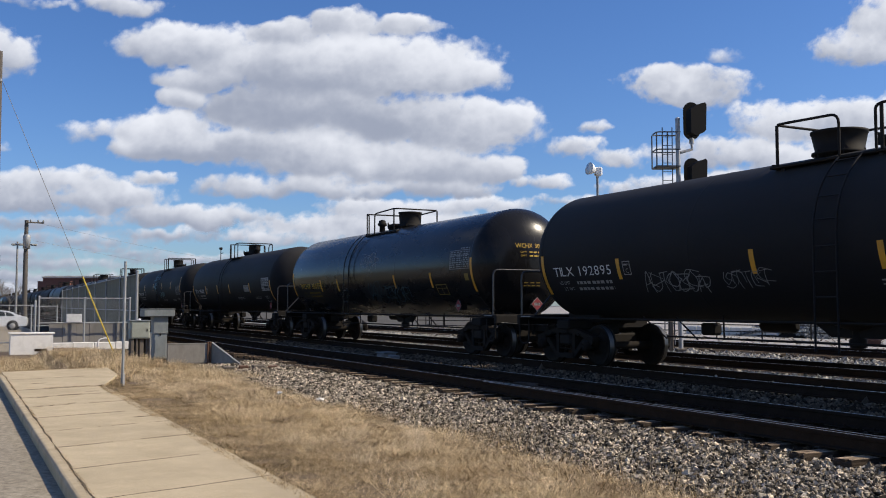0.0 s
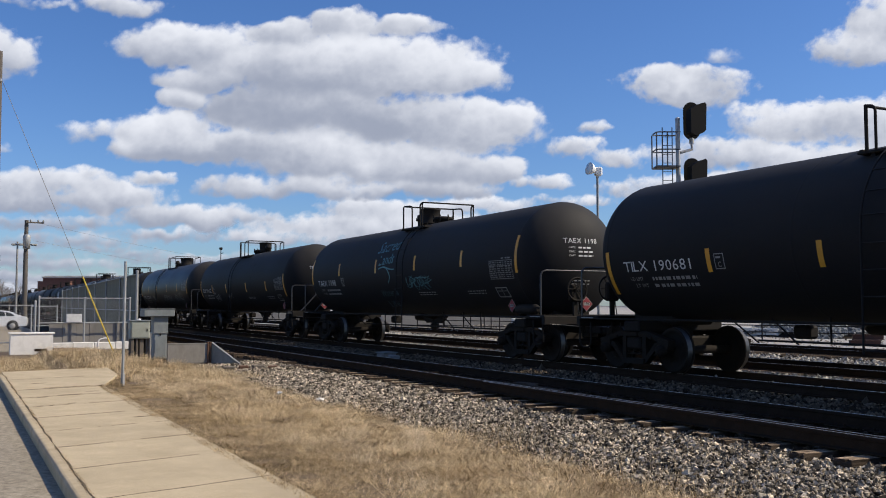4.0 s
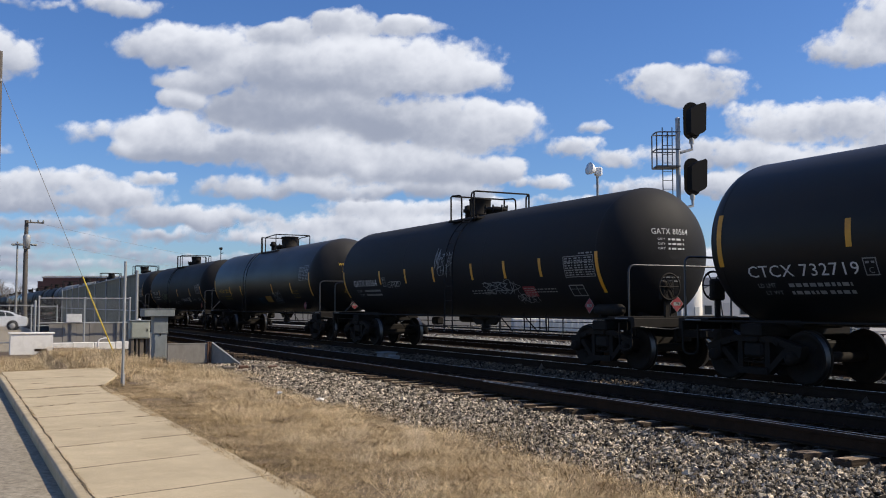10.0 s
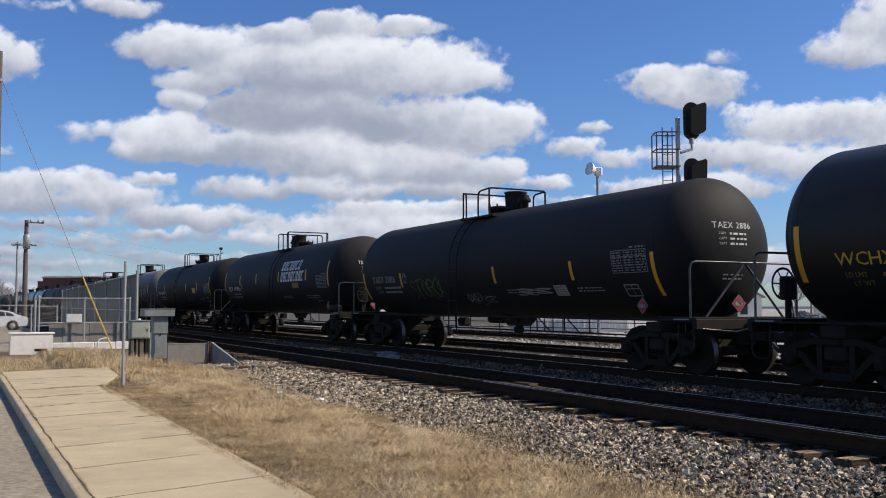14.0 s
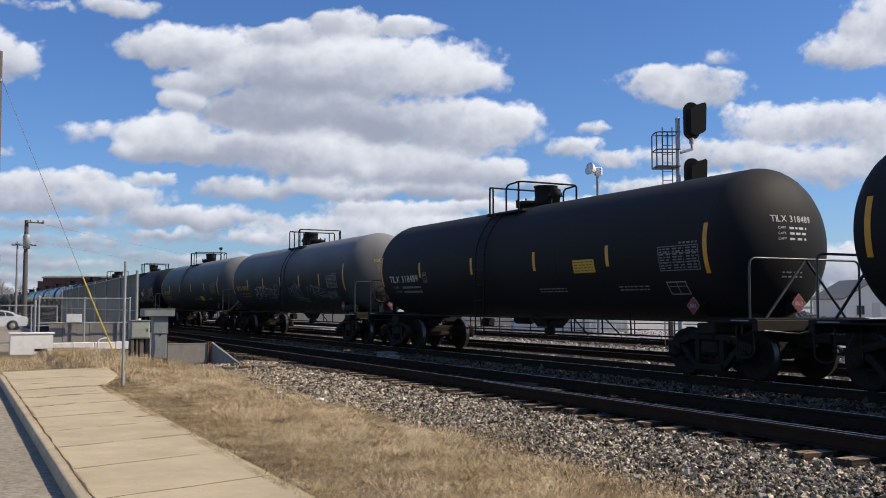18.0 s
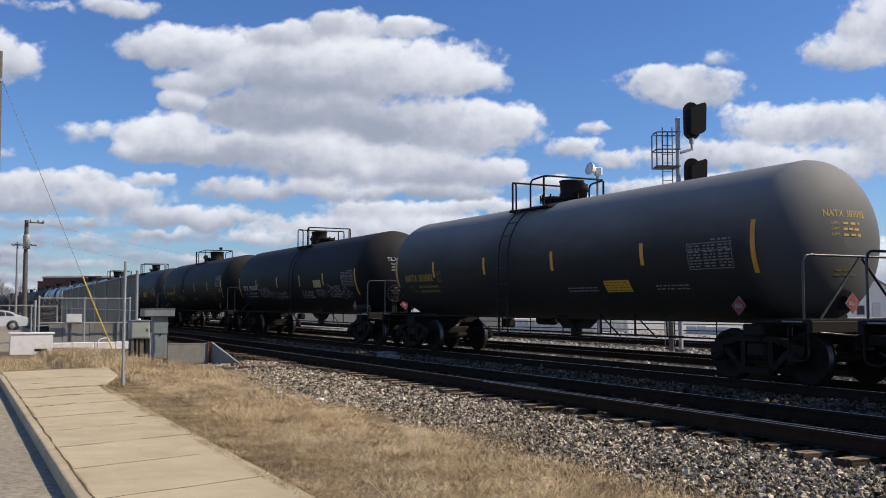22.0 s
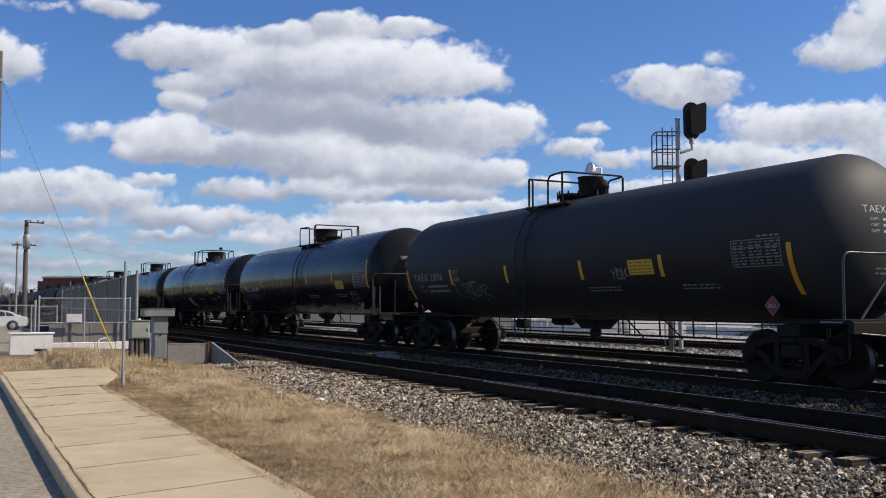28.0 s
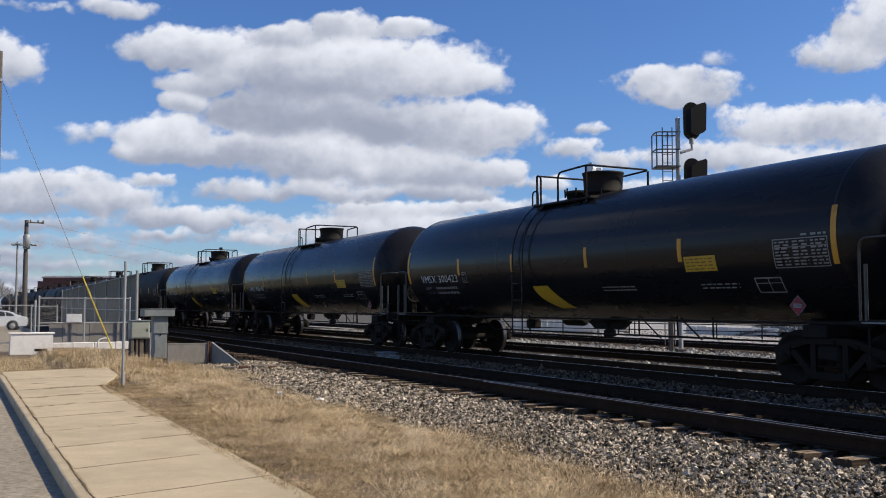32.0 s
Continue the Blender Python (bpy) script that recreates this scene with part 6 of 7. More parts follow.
def sign_post():
    t = thing("sign_post", "bare galvanised steel post standing in the verge", "post", pose(-18.82, 2.91, -0.22, 0, 0.6, 20))
    part("channel", Build().prism([(-0.03, -0.018), (0.03, -0.018), (0.03, -0.012), (0.014, -0.012), (0.014, 0.018), (-0.014, 0.018), (-0.014, -0.012), (-0.03, -0.012)], Matrix(), 2.42), M["galv"], t)
    part("anchor", Build().box((0, 0, 0.12), (0.075, 0.05, 0.3), 0.006), M["galv"], t)
    for z in (0.1, 0.2):
        part("bolt", Build().tube([(0, -0.04, z), (0, 0.03, z)], 0.008, 6), M["galv"], t)


def concrete_block():
    t = thing("concrete_barrier", "stained white concrete barrier block in dry grass", "barrier", pose(-34.8, 2.38, -0.3, 0, 0, 90))
    part("block", Build().prism([(-0.67, 0), (0.67, 0), (0.66, 0.66), (0.63, 0.69), (-0.63, 0.69), (-0.66, 0.66)], pose(0, 0.3, 0, 90, 0, 0), 0.6), M["white_concrete"], t)
    part("cap", Build().box((0, 0, 0.71), (1.42, 0.66, 0.06), 0.015), M["white_concrete"], t)
    part("lifting_eye", Build().tube([(0.42, -0.2, 0.73), (0.42, -0.2, 0.77), (0.56, -0.2, 0.77), (0.56, -0.2, 0.73)], 0.014, 6), M["rust"], t)
    part("stencil", Build().box((0.28, -0.304, 0.15), (0.4, 0.006, 0.09)), M["rust"], t)


def low_wall():
    t = thing("low_wall", "low pale concrete footing wall", "wall", pose(-37.6, 4.7, -0.3))
    for i in range(4):
        part("block", Build().box((0, -1.1 + i * 0.76, 0.13), (0.3, 0.75, 0.28 + 0.012 * (i % 2)), 0.02), M["white_concrete"], t)


def pedestal():
    t = thing("relay_pedestal", "galvanised steel pedestal with a wide flat cap", "pedestal", pose(-27.8, 5.22, -0.36, 0, 0, 90))
    for x in (-0.08, 0.19):
        part("foot", Build().box((x, 0, 0.09), (0.07, 0.34, 0.2), 0.01), M["rust"], t)
    part("lower_body", Build().box((0.06, 0, 0.55), (0.37, 0.4, 0.74), 0.012), M["sheet_metal"], t)
    part("lower_door", Build().box((0.06, -0.206, 0.54), (0.31, 0.014, 0.66), 0.006), M["sheet_metal"], t)
    part("upper_body", Build().box((0.06, 0, 1.17), (0.41, 0.44, 0.48), 0.012), M["sheet_metal"], t)
    part("cap", Build().box((0, 0, 1.50), (0.86, 0.66, 0.20), 0.014), M["sheet_metal"], t)
    part("cap_lid", Build().box((0, 0, 1.612), (0.88, 0.68, 0.02), 0.006), M["sheet_metal"], t)
    part("flange", Build().box((0.06, 0, 0.925), (0.43, 0.46, 0.02), 0.004), M["galv"], t)
    part("lock", Build().box((0.05, -0.222, 0.88), (0.04, 0.03, 0.06), 0.008), M["iron"], t)
    for z in (0.32, 0.78):
        part("hinge", Build().tube([(-0.10, -0.216, z - 0.04), (-0.10, -0.216, z + 0.04)], 0.012, 8), M["galv"], t)


def equipment_case():
    t = thing("equipment_case", "weathered grey cabinet on timber legs", "cabinet", pose(-30.2, 5.12, -0.38, 0, 0, 90))
    part("cabinet", Build().box((0, 0, 0.98), (0.58, 0.5, 0.54), 0.02), M["case_green"], t, "pale grey-green cabinet box")
    part("cabinet_door", Build().box((0, -0.256, 0.98), (0.5, 0.014, 0.46), 0.006), M["case_green"], t)
    part("latch", Build().box((0.2, -0.27, 0.98), (0.03, 0.02, 0.08), 0.006), M["iron"], t)
    part("lid", Build().box((0, 0, 1.265), (0.64, 0.56, 0.03), 0.008), M["sheet_metal"], t)
    part("lid_knob", Build().lathe([(0.05, 1.28), (0.06, 1.31), (0.02, 1.33)], 10), M["white_plastic"], t)
    for x, w in ((-0.22, 0.10), (-0.08, 0.07), (0.06, 0.12), (0.23, 0.09)):
        part("leg", Build().box((x, 0.03 * (x > 0), 0.355), (w, 0.40, 0.71), 0.012), M["wood"], t)
    part("cable_duct", Build().tube([(0.30, -0.2, 0.02), (0.31, -0.2, 0.9)], 0.035, 8), M["grey_paint"], t)


def wing_wall():
    t = thing("wing_wall", "brown-grey retaining panel with a sloping metal end", "retaining wall", pose(-26.7, 5.84, -0.42, 0, 0, 90))
    part("panel", Build().box((0, 0, 0.43), (1.10, 0.10, 0.54), 0.008), M["brown_panel"], t)
    part("coping", Build().box((0, 0, 0.705), (1.12, 0.12, 0.02), 0.004), M["brown_panel"], t)
    for x in (0.575, 0.645):
        part("post", Build().box((x, -0.01 if x < 0.6 else 0.01, 0.37), (0.055, 0.15, 0.74), 0.008), M["rail_brown"], t)
    for x, w in ((-0.46, 0.14), (-0.24, 0.1), (-0.02, 0.16), (0.24, 0.12), (0.45, 0.1)):
        part("footing", Build().box((x, 0.03, 0.07), (w, 0.2, 0.17), 0.02), M["wood"], t)
    part("foot_plate", Build().box((0.2, -0.13, 0.03), (0.3, 0.14, 0.04), 0.008), M["sheet_metal"], t)
    m = pose(0.68, 0.04, 0.0, 90, 0, -50)
    part("sloping_end", Build().prism([(0, 0.04), (1.2, -0.02), (1.2, 0.04), (0.05, 0.72), (0, 0.72)], m, 0.05), M["sheet_metal"], t)
    part("sloping_edge", Build().prism([(0.04, 0.70), (1.2, 0.01), (1.2, 0.04), (0.05, 0.735)], m @ Matrix.Translation((0, 0, -0.02)), 0.09), M["sheet_metal"], t)
    u = thing("retaining_timbers", "old rust-brown timber blocks at the ballast's edge", "timber", pose(-24.0, 6.95, -0.44, 0, 0, 78))
    for i in range(5):
        part("timber", Build().box((i * 0.37 - 0.6, 0.04 * (i % 2), 0.12 + 0.015 * (i % 3)), (0.31 - 0.05 * (i % 2), 0.24, 0.2), 0.02, pose(0, 0, 0, 0, 0, (i % 3 - 1) * 6)), M["rail_brown"] if i % 2 else M["wood"], u)


def chain_link(parent, w, z0, z1, step=0.085, material="galv"):
    """Diagonal wires between x=0 and w, as one mesh."""
    b = Build()
    h = z1 - z0
    k = -h
    while k < w:
        for s in (1, -1):
            a, c = max(0, k), min(w, k + h)
            za, zc = (z0 + a - k, z0 + c - k) if s > 0 else (z1 - (a - k), z1 - (c - k))
            if c - a > 0.02:
                b.tube([(a, 0.002 * s, za), (c, 0.002 * s, zc)], 0.0022, 3, cap=False)
        k += step
    ob = part("chain_link", b, M[material], parent)
    ob["kind"] = "stuff"


def fences():
    t = thing("chain_link_fence", "galvanised chain-link fence with pipe posts", "fence", pose(-38.5, 2.74, -0.35, 0, 0, 90))
    for x, h, rr in ((0.0, 1.85, 0.04), (0.13, 2.03, 0.035), (1.74, 1.98, 0.035), (3.42, 2.0, 0.035), (3.68, 3.06, 0.05)):
        part("post", Build().tube([(x, 0, 0), (x, 0, h)], rr, 10), M["galv"], t)
        part("post_cap", Build().lathe([(rr + 0.012, h), (rr + 0.008, h + 0.03), (0.01, h + 0.05)], 10, Matrix.Translation((x, 0, 0))), M["galv"], t)
    part("top_rail", Build().tube([(0.13, 0, 1.98), (3.42, 0, 1.98)], 0.024, 8), M["galv"], t)
    part("bottom_rail", Build().tube([(0.13, 0, 1.04), (3.68, 0, 1.04)], 0.024, 8), M["galv"], t)
    chain_link(t, 3.42, 1.05, 1.97)
    part("notice_board", Build().box((1.38, -0.05, 1.22), (0.56, 0.02, 0.32), 0.004), M["paper"], t, "blank white notice board")
    # grey panel wall behind it
    g = thing("panel_wall", "low grey panel wall behind the fence", "wall", pose(-38.55, 3.75, -0.35, 0, 0, 90))
    for i in range(-1, 6):
        part("panel", Build().box((0.24 + i * 0.485, 0.25 + 0.012 * (i % 2), 0.52), (0.48, 0.06, 1.04), 0.004), M["dark_panel"], g)
    part("coping", Build().box((1.22, 0.25, 1.05), (3.40, 0.10, 0.02), 0.004), M["white_concrete"], g)
    q = thing("gate", "chain-link gate across the yard entrance", "gate", pose(-46.0, -0.6, -0.4, 0, 0, 90))
    for x in (0.0, 2.0, 3.85):
        part("gate_post", Build().tube([(x, 0, 0), (x, 0, 1.8)], 0.035, 8), M["galv"], q)
    for z in (0.1, 1.76):
        part("gate_rail", Build().tube([(0, 0, z), (3.85, 0, z)], 0.024, 8), M["galv"], q)
    chain_link(q, 3.85, 0.1, 1.75)
    v = thing("fence_panel", "short chain-link panel in a pipe frame", "fence", pose(-45.0, 3.05, -0.4, 0, 0, 90))
    for x in (0.0, 1.05):
        part("post", Build().tube([(x, 0, 0), (x, 0, 1.80)], 0.03, 8), M["galv"], v)
    for z in (0.86, 1.72):
        part("rail", Build().tube([(0, 0, z), (1.05, 0, z)], 0.022, 8), M["galv"], v)
    chain_link(v, 1.05, 0.86, 1.72, 0.05, "pipe")
    # tall slatted screen
    p0, p1 = Vector((-38.6, 6.46, -0.35)), Vector((-86.0, 8.2, -0.35))
    dd = p1 - p0
    s = thing("slatted_fence", "tall grey-green slatted screen fence", "fence", pose(p0.x, p0.y, p0.z, 0, 0, turn(dd.x, dd.y)))
    ln = dd.length
    n = 8
    for i in range(n + 1):
        part("post", Build().tube([(ln * i / n, 0, 0), (ln * i / n, 0, 3.06)], 0.032, 8), M["galv"], s)
    for z in (0.15, 1.5, 2.95):
        part("rail", Build().tube([(0, 0.03, z), (ln, 0.03, z)], 0.025, 6), M["galv"], s)
    slat = Build().box((0, 0, 1.48), (0.156, 0.012, 2.80), 0.003).mesh("slat", M["slat"])
    for i in range(298):
        part("slat", slat, None, s, at=pose(0.08 + i * 0.159, -0.05 + 0.004 * (i % 3), 0.08 + 0.01 * ((i * 7) % 3), 0, 0, 4 * ((i % 2) - 0.5)))


def utility_poles():
    e = thing("utility_pole", "grey wooden utility pole beside the walk", "utility pole", pose(-32.85, 1.065, -0.35))
    part("shaft", Build().tube([(0, 0, 0), (0, 0, 9.85)], 0.17, 14, r1=0.115), M["pole"], e)
    part("guy_clamp", Build().box((0.1, 0.05, 8.9), (0.12, 0.1, 0.12), 0.02), M["galv"], e)
    g = thing("guy_wire", "steel guy wire with a yellow plastic guard", "guy wire", pose(0, 0, 0))
    a, c = Vector((-32.8, 1.16, 8.6)), Vector((-35.6, 5.168, -0.33))
    k = a + (c - a) * 0.70
    part("cable", Build().tube([a, k], 0.009, 6), M["wire"], g)
    part("guard", Build().tube([k, c], 0.024, 10), M["guy"], g, "yellow guard sleeve")
    part("hose", hoop([(-35.6, 5.0, 0.15), (-35.6, 4.90, 0.19), (-35.6, 4.66, 0.15), (-35.62, 4.60, -0.10), (-35.6, 4.80, -0.45)], 0.026), M["white_plastic"], g, "white bent pipe")
    u = thing("utility_pole", "far utility pole with a transformer and street light arm", "utility pole", pose(-87.3, 5.35, -0.5))
    part("shaft", Build().tube([(0, 0, 0), (0, 0, 9.15)], 0.24, 12, r1=0.16), M["pole"], u)
    part("transformer", Build().lathe([(0.1, 6.65), (0.3, 6.7), (0.3, 7.75), (0.26, 7.85), (0.08, 7.9)], 16, Matrix.Translation((0.42, 0.02, 0))), M["galv"], u)
    part("lamp_arm", Build().tube([(0, 0, 7.0), (0.1, 0.3, 7.08), (0.12, 0.45, 7.08)], 0.04, 8), M["galv"], u)
    part("lamp_head", Build().box((0.12, 0.62, 7.05), (0.3, 0.5, 0.18), 0.06), M["galv"], u)
    part("crossarm", Build().box((0.25, 0.65, 8.95), (0.12, 1.5, 0.12), 0.02, pose(0, 0, 0, 0, 0, 10)), M["pole"], u)
    for dy in (0.3, 0.9, 1.3):
        part("insulator", Build().lathe([(0.06, 9.0), (0.08, 9.08), (0.04, 9.2)], 8, Matrix.Translation((0.25, dy, 0))), M["grey_paint"], u)
    l = thing("light_pole", "double-headed parking lot light on a slim pole", "light pole", pose(-98.7, 5.3, -0.5))
    part("shaft", Build().tube([(0, 0, 0), (0, 0, 8.0)], 0.12, 10, r1=0.08), M["grey_paint"], l)
    for s in (-1, 1):
        part("lamp_head", Build().box((0.15 * s, 0.30 * s, 7.72), (0.3, 0.46, 0.2), 0.05), M["grey_paint"], l)
    for i, (dz, end) in enumerate(((9.0, 6.6), (7.4, 4.6))):
        w = thing("overhead_wire", "thin dark overhead wire sagging from a pole", "wire", pose(0, 0, 0), group="overhead wires")
        pa, pb = Vector((-87.1, 5.9, dz - 0.5)), Vector((-150, 62 + 3 * i, end))
        part("cable", Build().tube([pa + (pb - pa) * t - Vector((0, 0, 4.0 * t * (1 - t))) for t in [j / 8 for j in range(9)]], 0.011, 4), M["wire"], w)


def bare_tree(at, h, seed, label):
    rng = random.Random(seed)
    t = thing("bare_tree", label, "tree", at, group="bare winter trees")
    part("trunk", Build().tube([(0, 0, -0.3), (0.05, 0, h * 0.2), (0, 0.1, h * 0.42)], h * 0.022, 8, r1=h * 0.014), M["bark"], t)
    b = Build()

    def grow(p, d, ln, r, depth):
        q = p + d * ln
        b.tube([p, p + d * ln * 0.5 + Vector((rng.uniform(-1, 1), rng.uniform(-1, 1), 0.3)) * ln * 0.06, q], r, 4, cap=False, r1=r * 0.55)
        if depth:
            for _ in range(4 if depth > 1 else 5):
                e = (d + Vector((rng.uniform(-1, 1), rng.uniform(-1, 1), rng.uniform(-0.3, 0.7))) * 0.8).normalized()
                grow(p + d * ln * rng.uniform(0.4, 1.0), e, ln * rng.uniform(0.5, 0.75), r * 0.5, depth - 1)
    for i in range(6):
        a = 2 * math.pi * i / 6 + rng.uniform(-0.4, 0.4)
        grow(Vector((0, 0.05, h * (0.25 + 0.03 * i))), Vector((math.cos(a), math.sin(a), 1.1)).normalized(), h * 0.3, h * 0.009, 3)
    part("crown", b, M["bark"], t, "bare twiggy branches")
    return t


def brick_building():
    t = thing("brick_building", "far two-storey dark red brick building with pale cornice", "building", pose(-195, 15.1, -0.5, 0, 0, turn(6.9, 13.2)))
    part("wall", Build().box((7.8, 8, 3.6), (15.6, 16, 7.2)), M["brick"], t)
    part("wing", Build().box((2.6, -0.6, 3.2), (6.2, 1.2, 6.6)), M["brick"], t)
    part("cornice", Build().box((7.8, 8, 7.28), (16.0, 16.4, 0.3), 0.05), M["trim"], t)
    part("band", Build().box((7.8, -0.05, 5.6), (15.7, 0.1, 0.22), 0.02), M["trim"], t)
    part("roof", Build().box((7.8, 8, 7.5), (15.4, 15.8, 0.12), 0.02), M["roof"], t)
    for i in range(5):
        for z in (2.0, 4.8):
            w = part("window", Build().box((6.8 + i * 1.9, -0.04, z), (1.1, 0.12, 1.5), 0.02), M["trim"], t)
            part("pane", Build().box((6.8 + i * 1.9, -0.12, z), (0.95, 0.05, 1.35), 0.01), M["glass"], w)


def sedan():
    t = thing("sedan", "white four-door car parked beyond the fence", "car", pose(-76.2, 2.55, -0.447, 0, 0, 264))
    o = [(-2.28, 0.30), (2.25, 0.28), (2.36, 0.45), (2.34, 0.62), (2.22, 0.74), (1.9, 0.84), (1.3, 0.93), (0.0, 0.96), (-1.4, 1.0), (-2.0, 1.0), (-2.27, 0.96), (-2.36, 0.78), (-2.37, 0.5)]
    part("body", Build().prism(o, pose(0, 0.88, 0, 90, 0, 0), 1.76), M["car_white"], t)
    g = [(1.45, 0.93), (1.0, 1.16), (0.55, 1.34), (0.1, 1.42), (-0.5, 1.45), (-1.0, 1.40), (-1.5, 1.24), (-2.02, 0.99)]
    part("cabin", Build().prism(g, pose(0, 0.74, 0, 90, 0, 0), 1.48), M["car_white"], t, "white roof and pillars")
    w = [(1.22, 0.98), (0.9, 1.15), (0.5, 1.29), (0.1, 1.36), (-0.5, 1.385), (-0.95, 1.34), (-1.3, 1.22), (-1.55, 1.04)]
    for y, d in ((0.745, 0.012), (-0.757, 0.012)):
        part("side_window", Build().prism(w, pose(0, y + d, 0, 90, 0, 0), d), M["glass"], t, "dark tinted windows")
    part("rear_window", Build().box((-1.66, 0, 1.16), (0.52, 1.26, 0.012), 0.004, pose(0, 0, 0, 0, -27, 0)), M["glass"], t)
    for s in (-1, 1):
        for x0, x1 in (((-0.95, 0.99), (-0.85, 1.36)), ((0.05, 0.97), (0.0, 1.38))):
            part("pillar", Build().tube([(x0[0], s * 0.765, x0[1]), (x1[0], s * 0.765, x1[1])], 0.03, 6), M["car_white"], t)
        for x in (-1.4, 1.42):
            w = part("wheel", Build().lathe([(0.2, -0.1), (0.32, -0.1), (0.335, 0), (0.32, 0.1), (0.2, 0.1)], 22, pose(x, s * 0.84, 0.33, 90, 0, 0)), M["rubber"], t)
            part("rim", Build().lathe([(0.05, -0.09), (0.2, -0.09), (0.2, 0.09), (0.05, 0.09)], 16, pose(x, s * 0.86, 0.33, 90, 0, 0)), M["galv"], w)
            part("arch", Build().lathe([(0.34, -0.03), (0.40, -0.03), (0.40, 0.03), (0.34, 0.03)], 22, pose(x, s * 0.87, 0.33, 90, 0, 0)), M["rubber"], t)
        part("headlight", Build().box((2.22, s * 0.65, 0.72), (0.2, 0.4, 0.13), 0.03), M["glass"], t)
        part("mirror", Build().box((1.05, s * 0.93, 1.0), (0.12, 0.16, 0.1), 0.03), M["car_white"], t)
        part("door_line", Build().box((0.02, s * 0.883, 0.66), (0.012, 0.008, 0.58), 0.002), M["rubber"], t)


# ---- by the tracks ----
def signal_mast():
    t = thing("railway_signal", "railway signal mast with two black-backed heads", "railway signal", pose(-24.75, 22.1, -0.3, 0, 0, turn(0.46, 0.887)))
    part("mast", Build().tube([(0, 0, 0), (0, 0, 8.1)], 0.078, 18), M["mast"], t)
    part("mast_cap", Build().lathe([(0.09, 8.08), (0.09, 8.13), (0.03, 8.17)], 16), M["mast"], t)
    part("foundation", Build().box((0.0, 0.0, 0.08), (0.36, 0.36, 0.22), 0.03), M["wood"], t, "concrete foundation")
    # narrow post standing beside the mast's foot
    part("relay_box", Build().box((-0.36, -0.1, 0.62), (0.15, 0.15, 1.0), 0.02), M["wood"], t)
    for z in (8.06, 6.10):
        plate = [(0.30 * math.cos(a), 0.30 * math.sin(a) + (0.36 if math.sin(a) > 0 else -0.36)) for a in [2 * math.pi * i / 28 for i in range(28)]]
        h = part("signal_head", Build().prism(plate, pose(0.50, 0.10, z, 90, 0, 10), 0.04), M["signal"], t, "black rounded backing plate")
        hood = [(-0.58, -0.50), (-0.36, -0.60), (-0.08, -0.47), (0.0, -0.38), (0.03, 0.50), (-0.03, 0.57), (-0.34, 0.47), (-0.58, 0.30)]
        part("hood_box", Build().prism(hood, pose(0.80, -0.02, z, 90, 0, 16), 0.34), M["signal"], h, "black lamp hood")
        part("arm", Build().tube([(0.08, 0, z - 1.12), (0.50, 0.05, z - 1.0), (0.50, 0.08, z - 0.6)], 0.055, 10), M["mast"], t)
        part("arm_collar", Build().lathe([(0.09, z - 0.78), (0.09, z - 0.62)], 12, Matrix.Translation((0.5, 0.08, 0))), M["mast"], t)
    # cage platform and ladder on the far side of the mast
    part("cage_floor", Build().box((-0.42, 0, 6.42), (0.82, 0.75, 0.05), 0.006), M["cage"], t)
    for x, y in ((-0.82, -0.36), (-0.82, 0.36), (-0.45, -0.36), (-0.45, 0.36)):
        part("cage_post", Build().tube([(x, y, 6.42), (x, y, 7.6)], 0.024, 6), M["cage"], t)
    for z in (7.0, 7.6):
        part("cage_rail", hoop([(0.0, -0.36, z), (-0.82, -0.36, z), (-0.82, 0.36, z), (0.0, 0.36, z)], 0.024), M["cage"], t)
    for x in (-0.5, -0.16):
        part("ladder_rail", Build().tube([(x, 0.15, 0.3), (x, 0.15, 7.85)], 0.018, 6), M["cage"], t)
    for i in range(24):
        part("rung", Build().tube([(-0.5, 0.15, 0.5 + i * 0.305), (-0.16, 0.15, 0.5 + i * 0.305)], 0.011, 5), M["cage"], t)


def crossing_signal():
    t = thing("crossing_signal", "pale post with two black signal heads by the road", "signal", pose(-60.0, 1.92, -0.45))
    part("post", Build().tube([(0, 0, 0), (0, 0, 4.85)], 0.07, 10), M["mast"], t)
    for z in (3.9, 4.55):
        h = part("signal_head", Build().box((0.12, 0.22, z), (0.16, 0.36, 0.40), 0.05), M["signal"], t, "black signal head")
        part("visor", Build().lathe([(0.13, 0.0), (0.14, 0.16)], 12, pose(0.2, 0.22, z + 0.02, 0, 90, 0), cap=False), M["signal"], h)


def loose_timbers():
    t = thing("loose_timbers", "weathered planks lying between the near rails", "timber", pose(-14.6, 9.26, -0.16, 0, 0, -4))
    for x, y, ln, w, a in ((-0.75, 0.02, 1.1, 0.17, 2), (0.42, -0.03, 0.95, 0.20, -3), (-0.62, 0.40, 0.55, 0.16, 14), (-0.15, 0.30, 0.4, 0.14, -20), (0.55, 0.2, 0.7, 0.13, 5)):
        part("plank", Build().box((x, y, 0.02), (ln, w, 0.05), 0.008, pose(0, 0, 0, 0, 0, a)), M["old_plank"], t)


def far_mast():
    t = thing("far_mast", "slim far mast with a small lamp over the train", "mast", pose(-129.3, 32.7, -0.5))
    part("pole", Build().tube([(0, 0, 0), (0, 0, 9.9)], 0.09, 8, r1=0.06), M["pole"], t)
    part("lamp", Build().box((0, 0.0, 9.75), (0.3, 0.45, 0.35), 0.08), M["iron"], t)
    part("arm", Build().tube([(0, 0, 9.0), (0, 0.35, 9.2)], 0.04, 6), M["iron"], t)


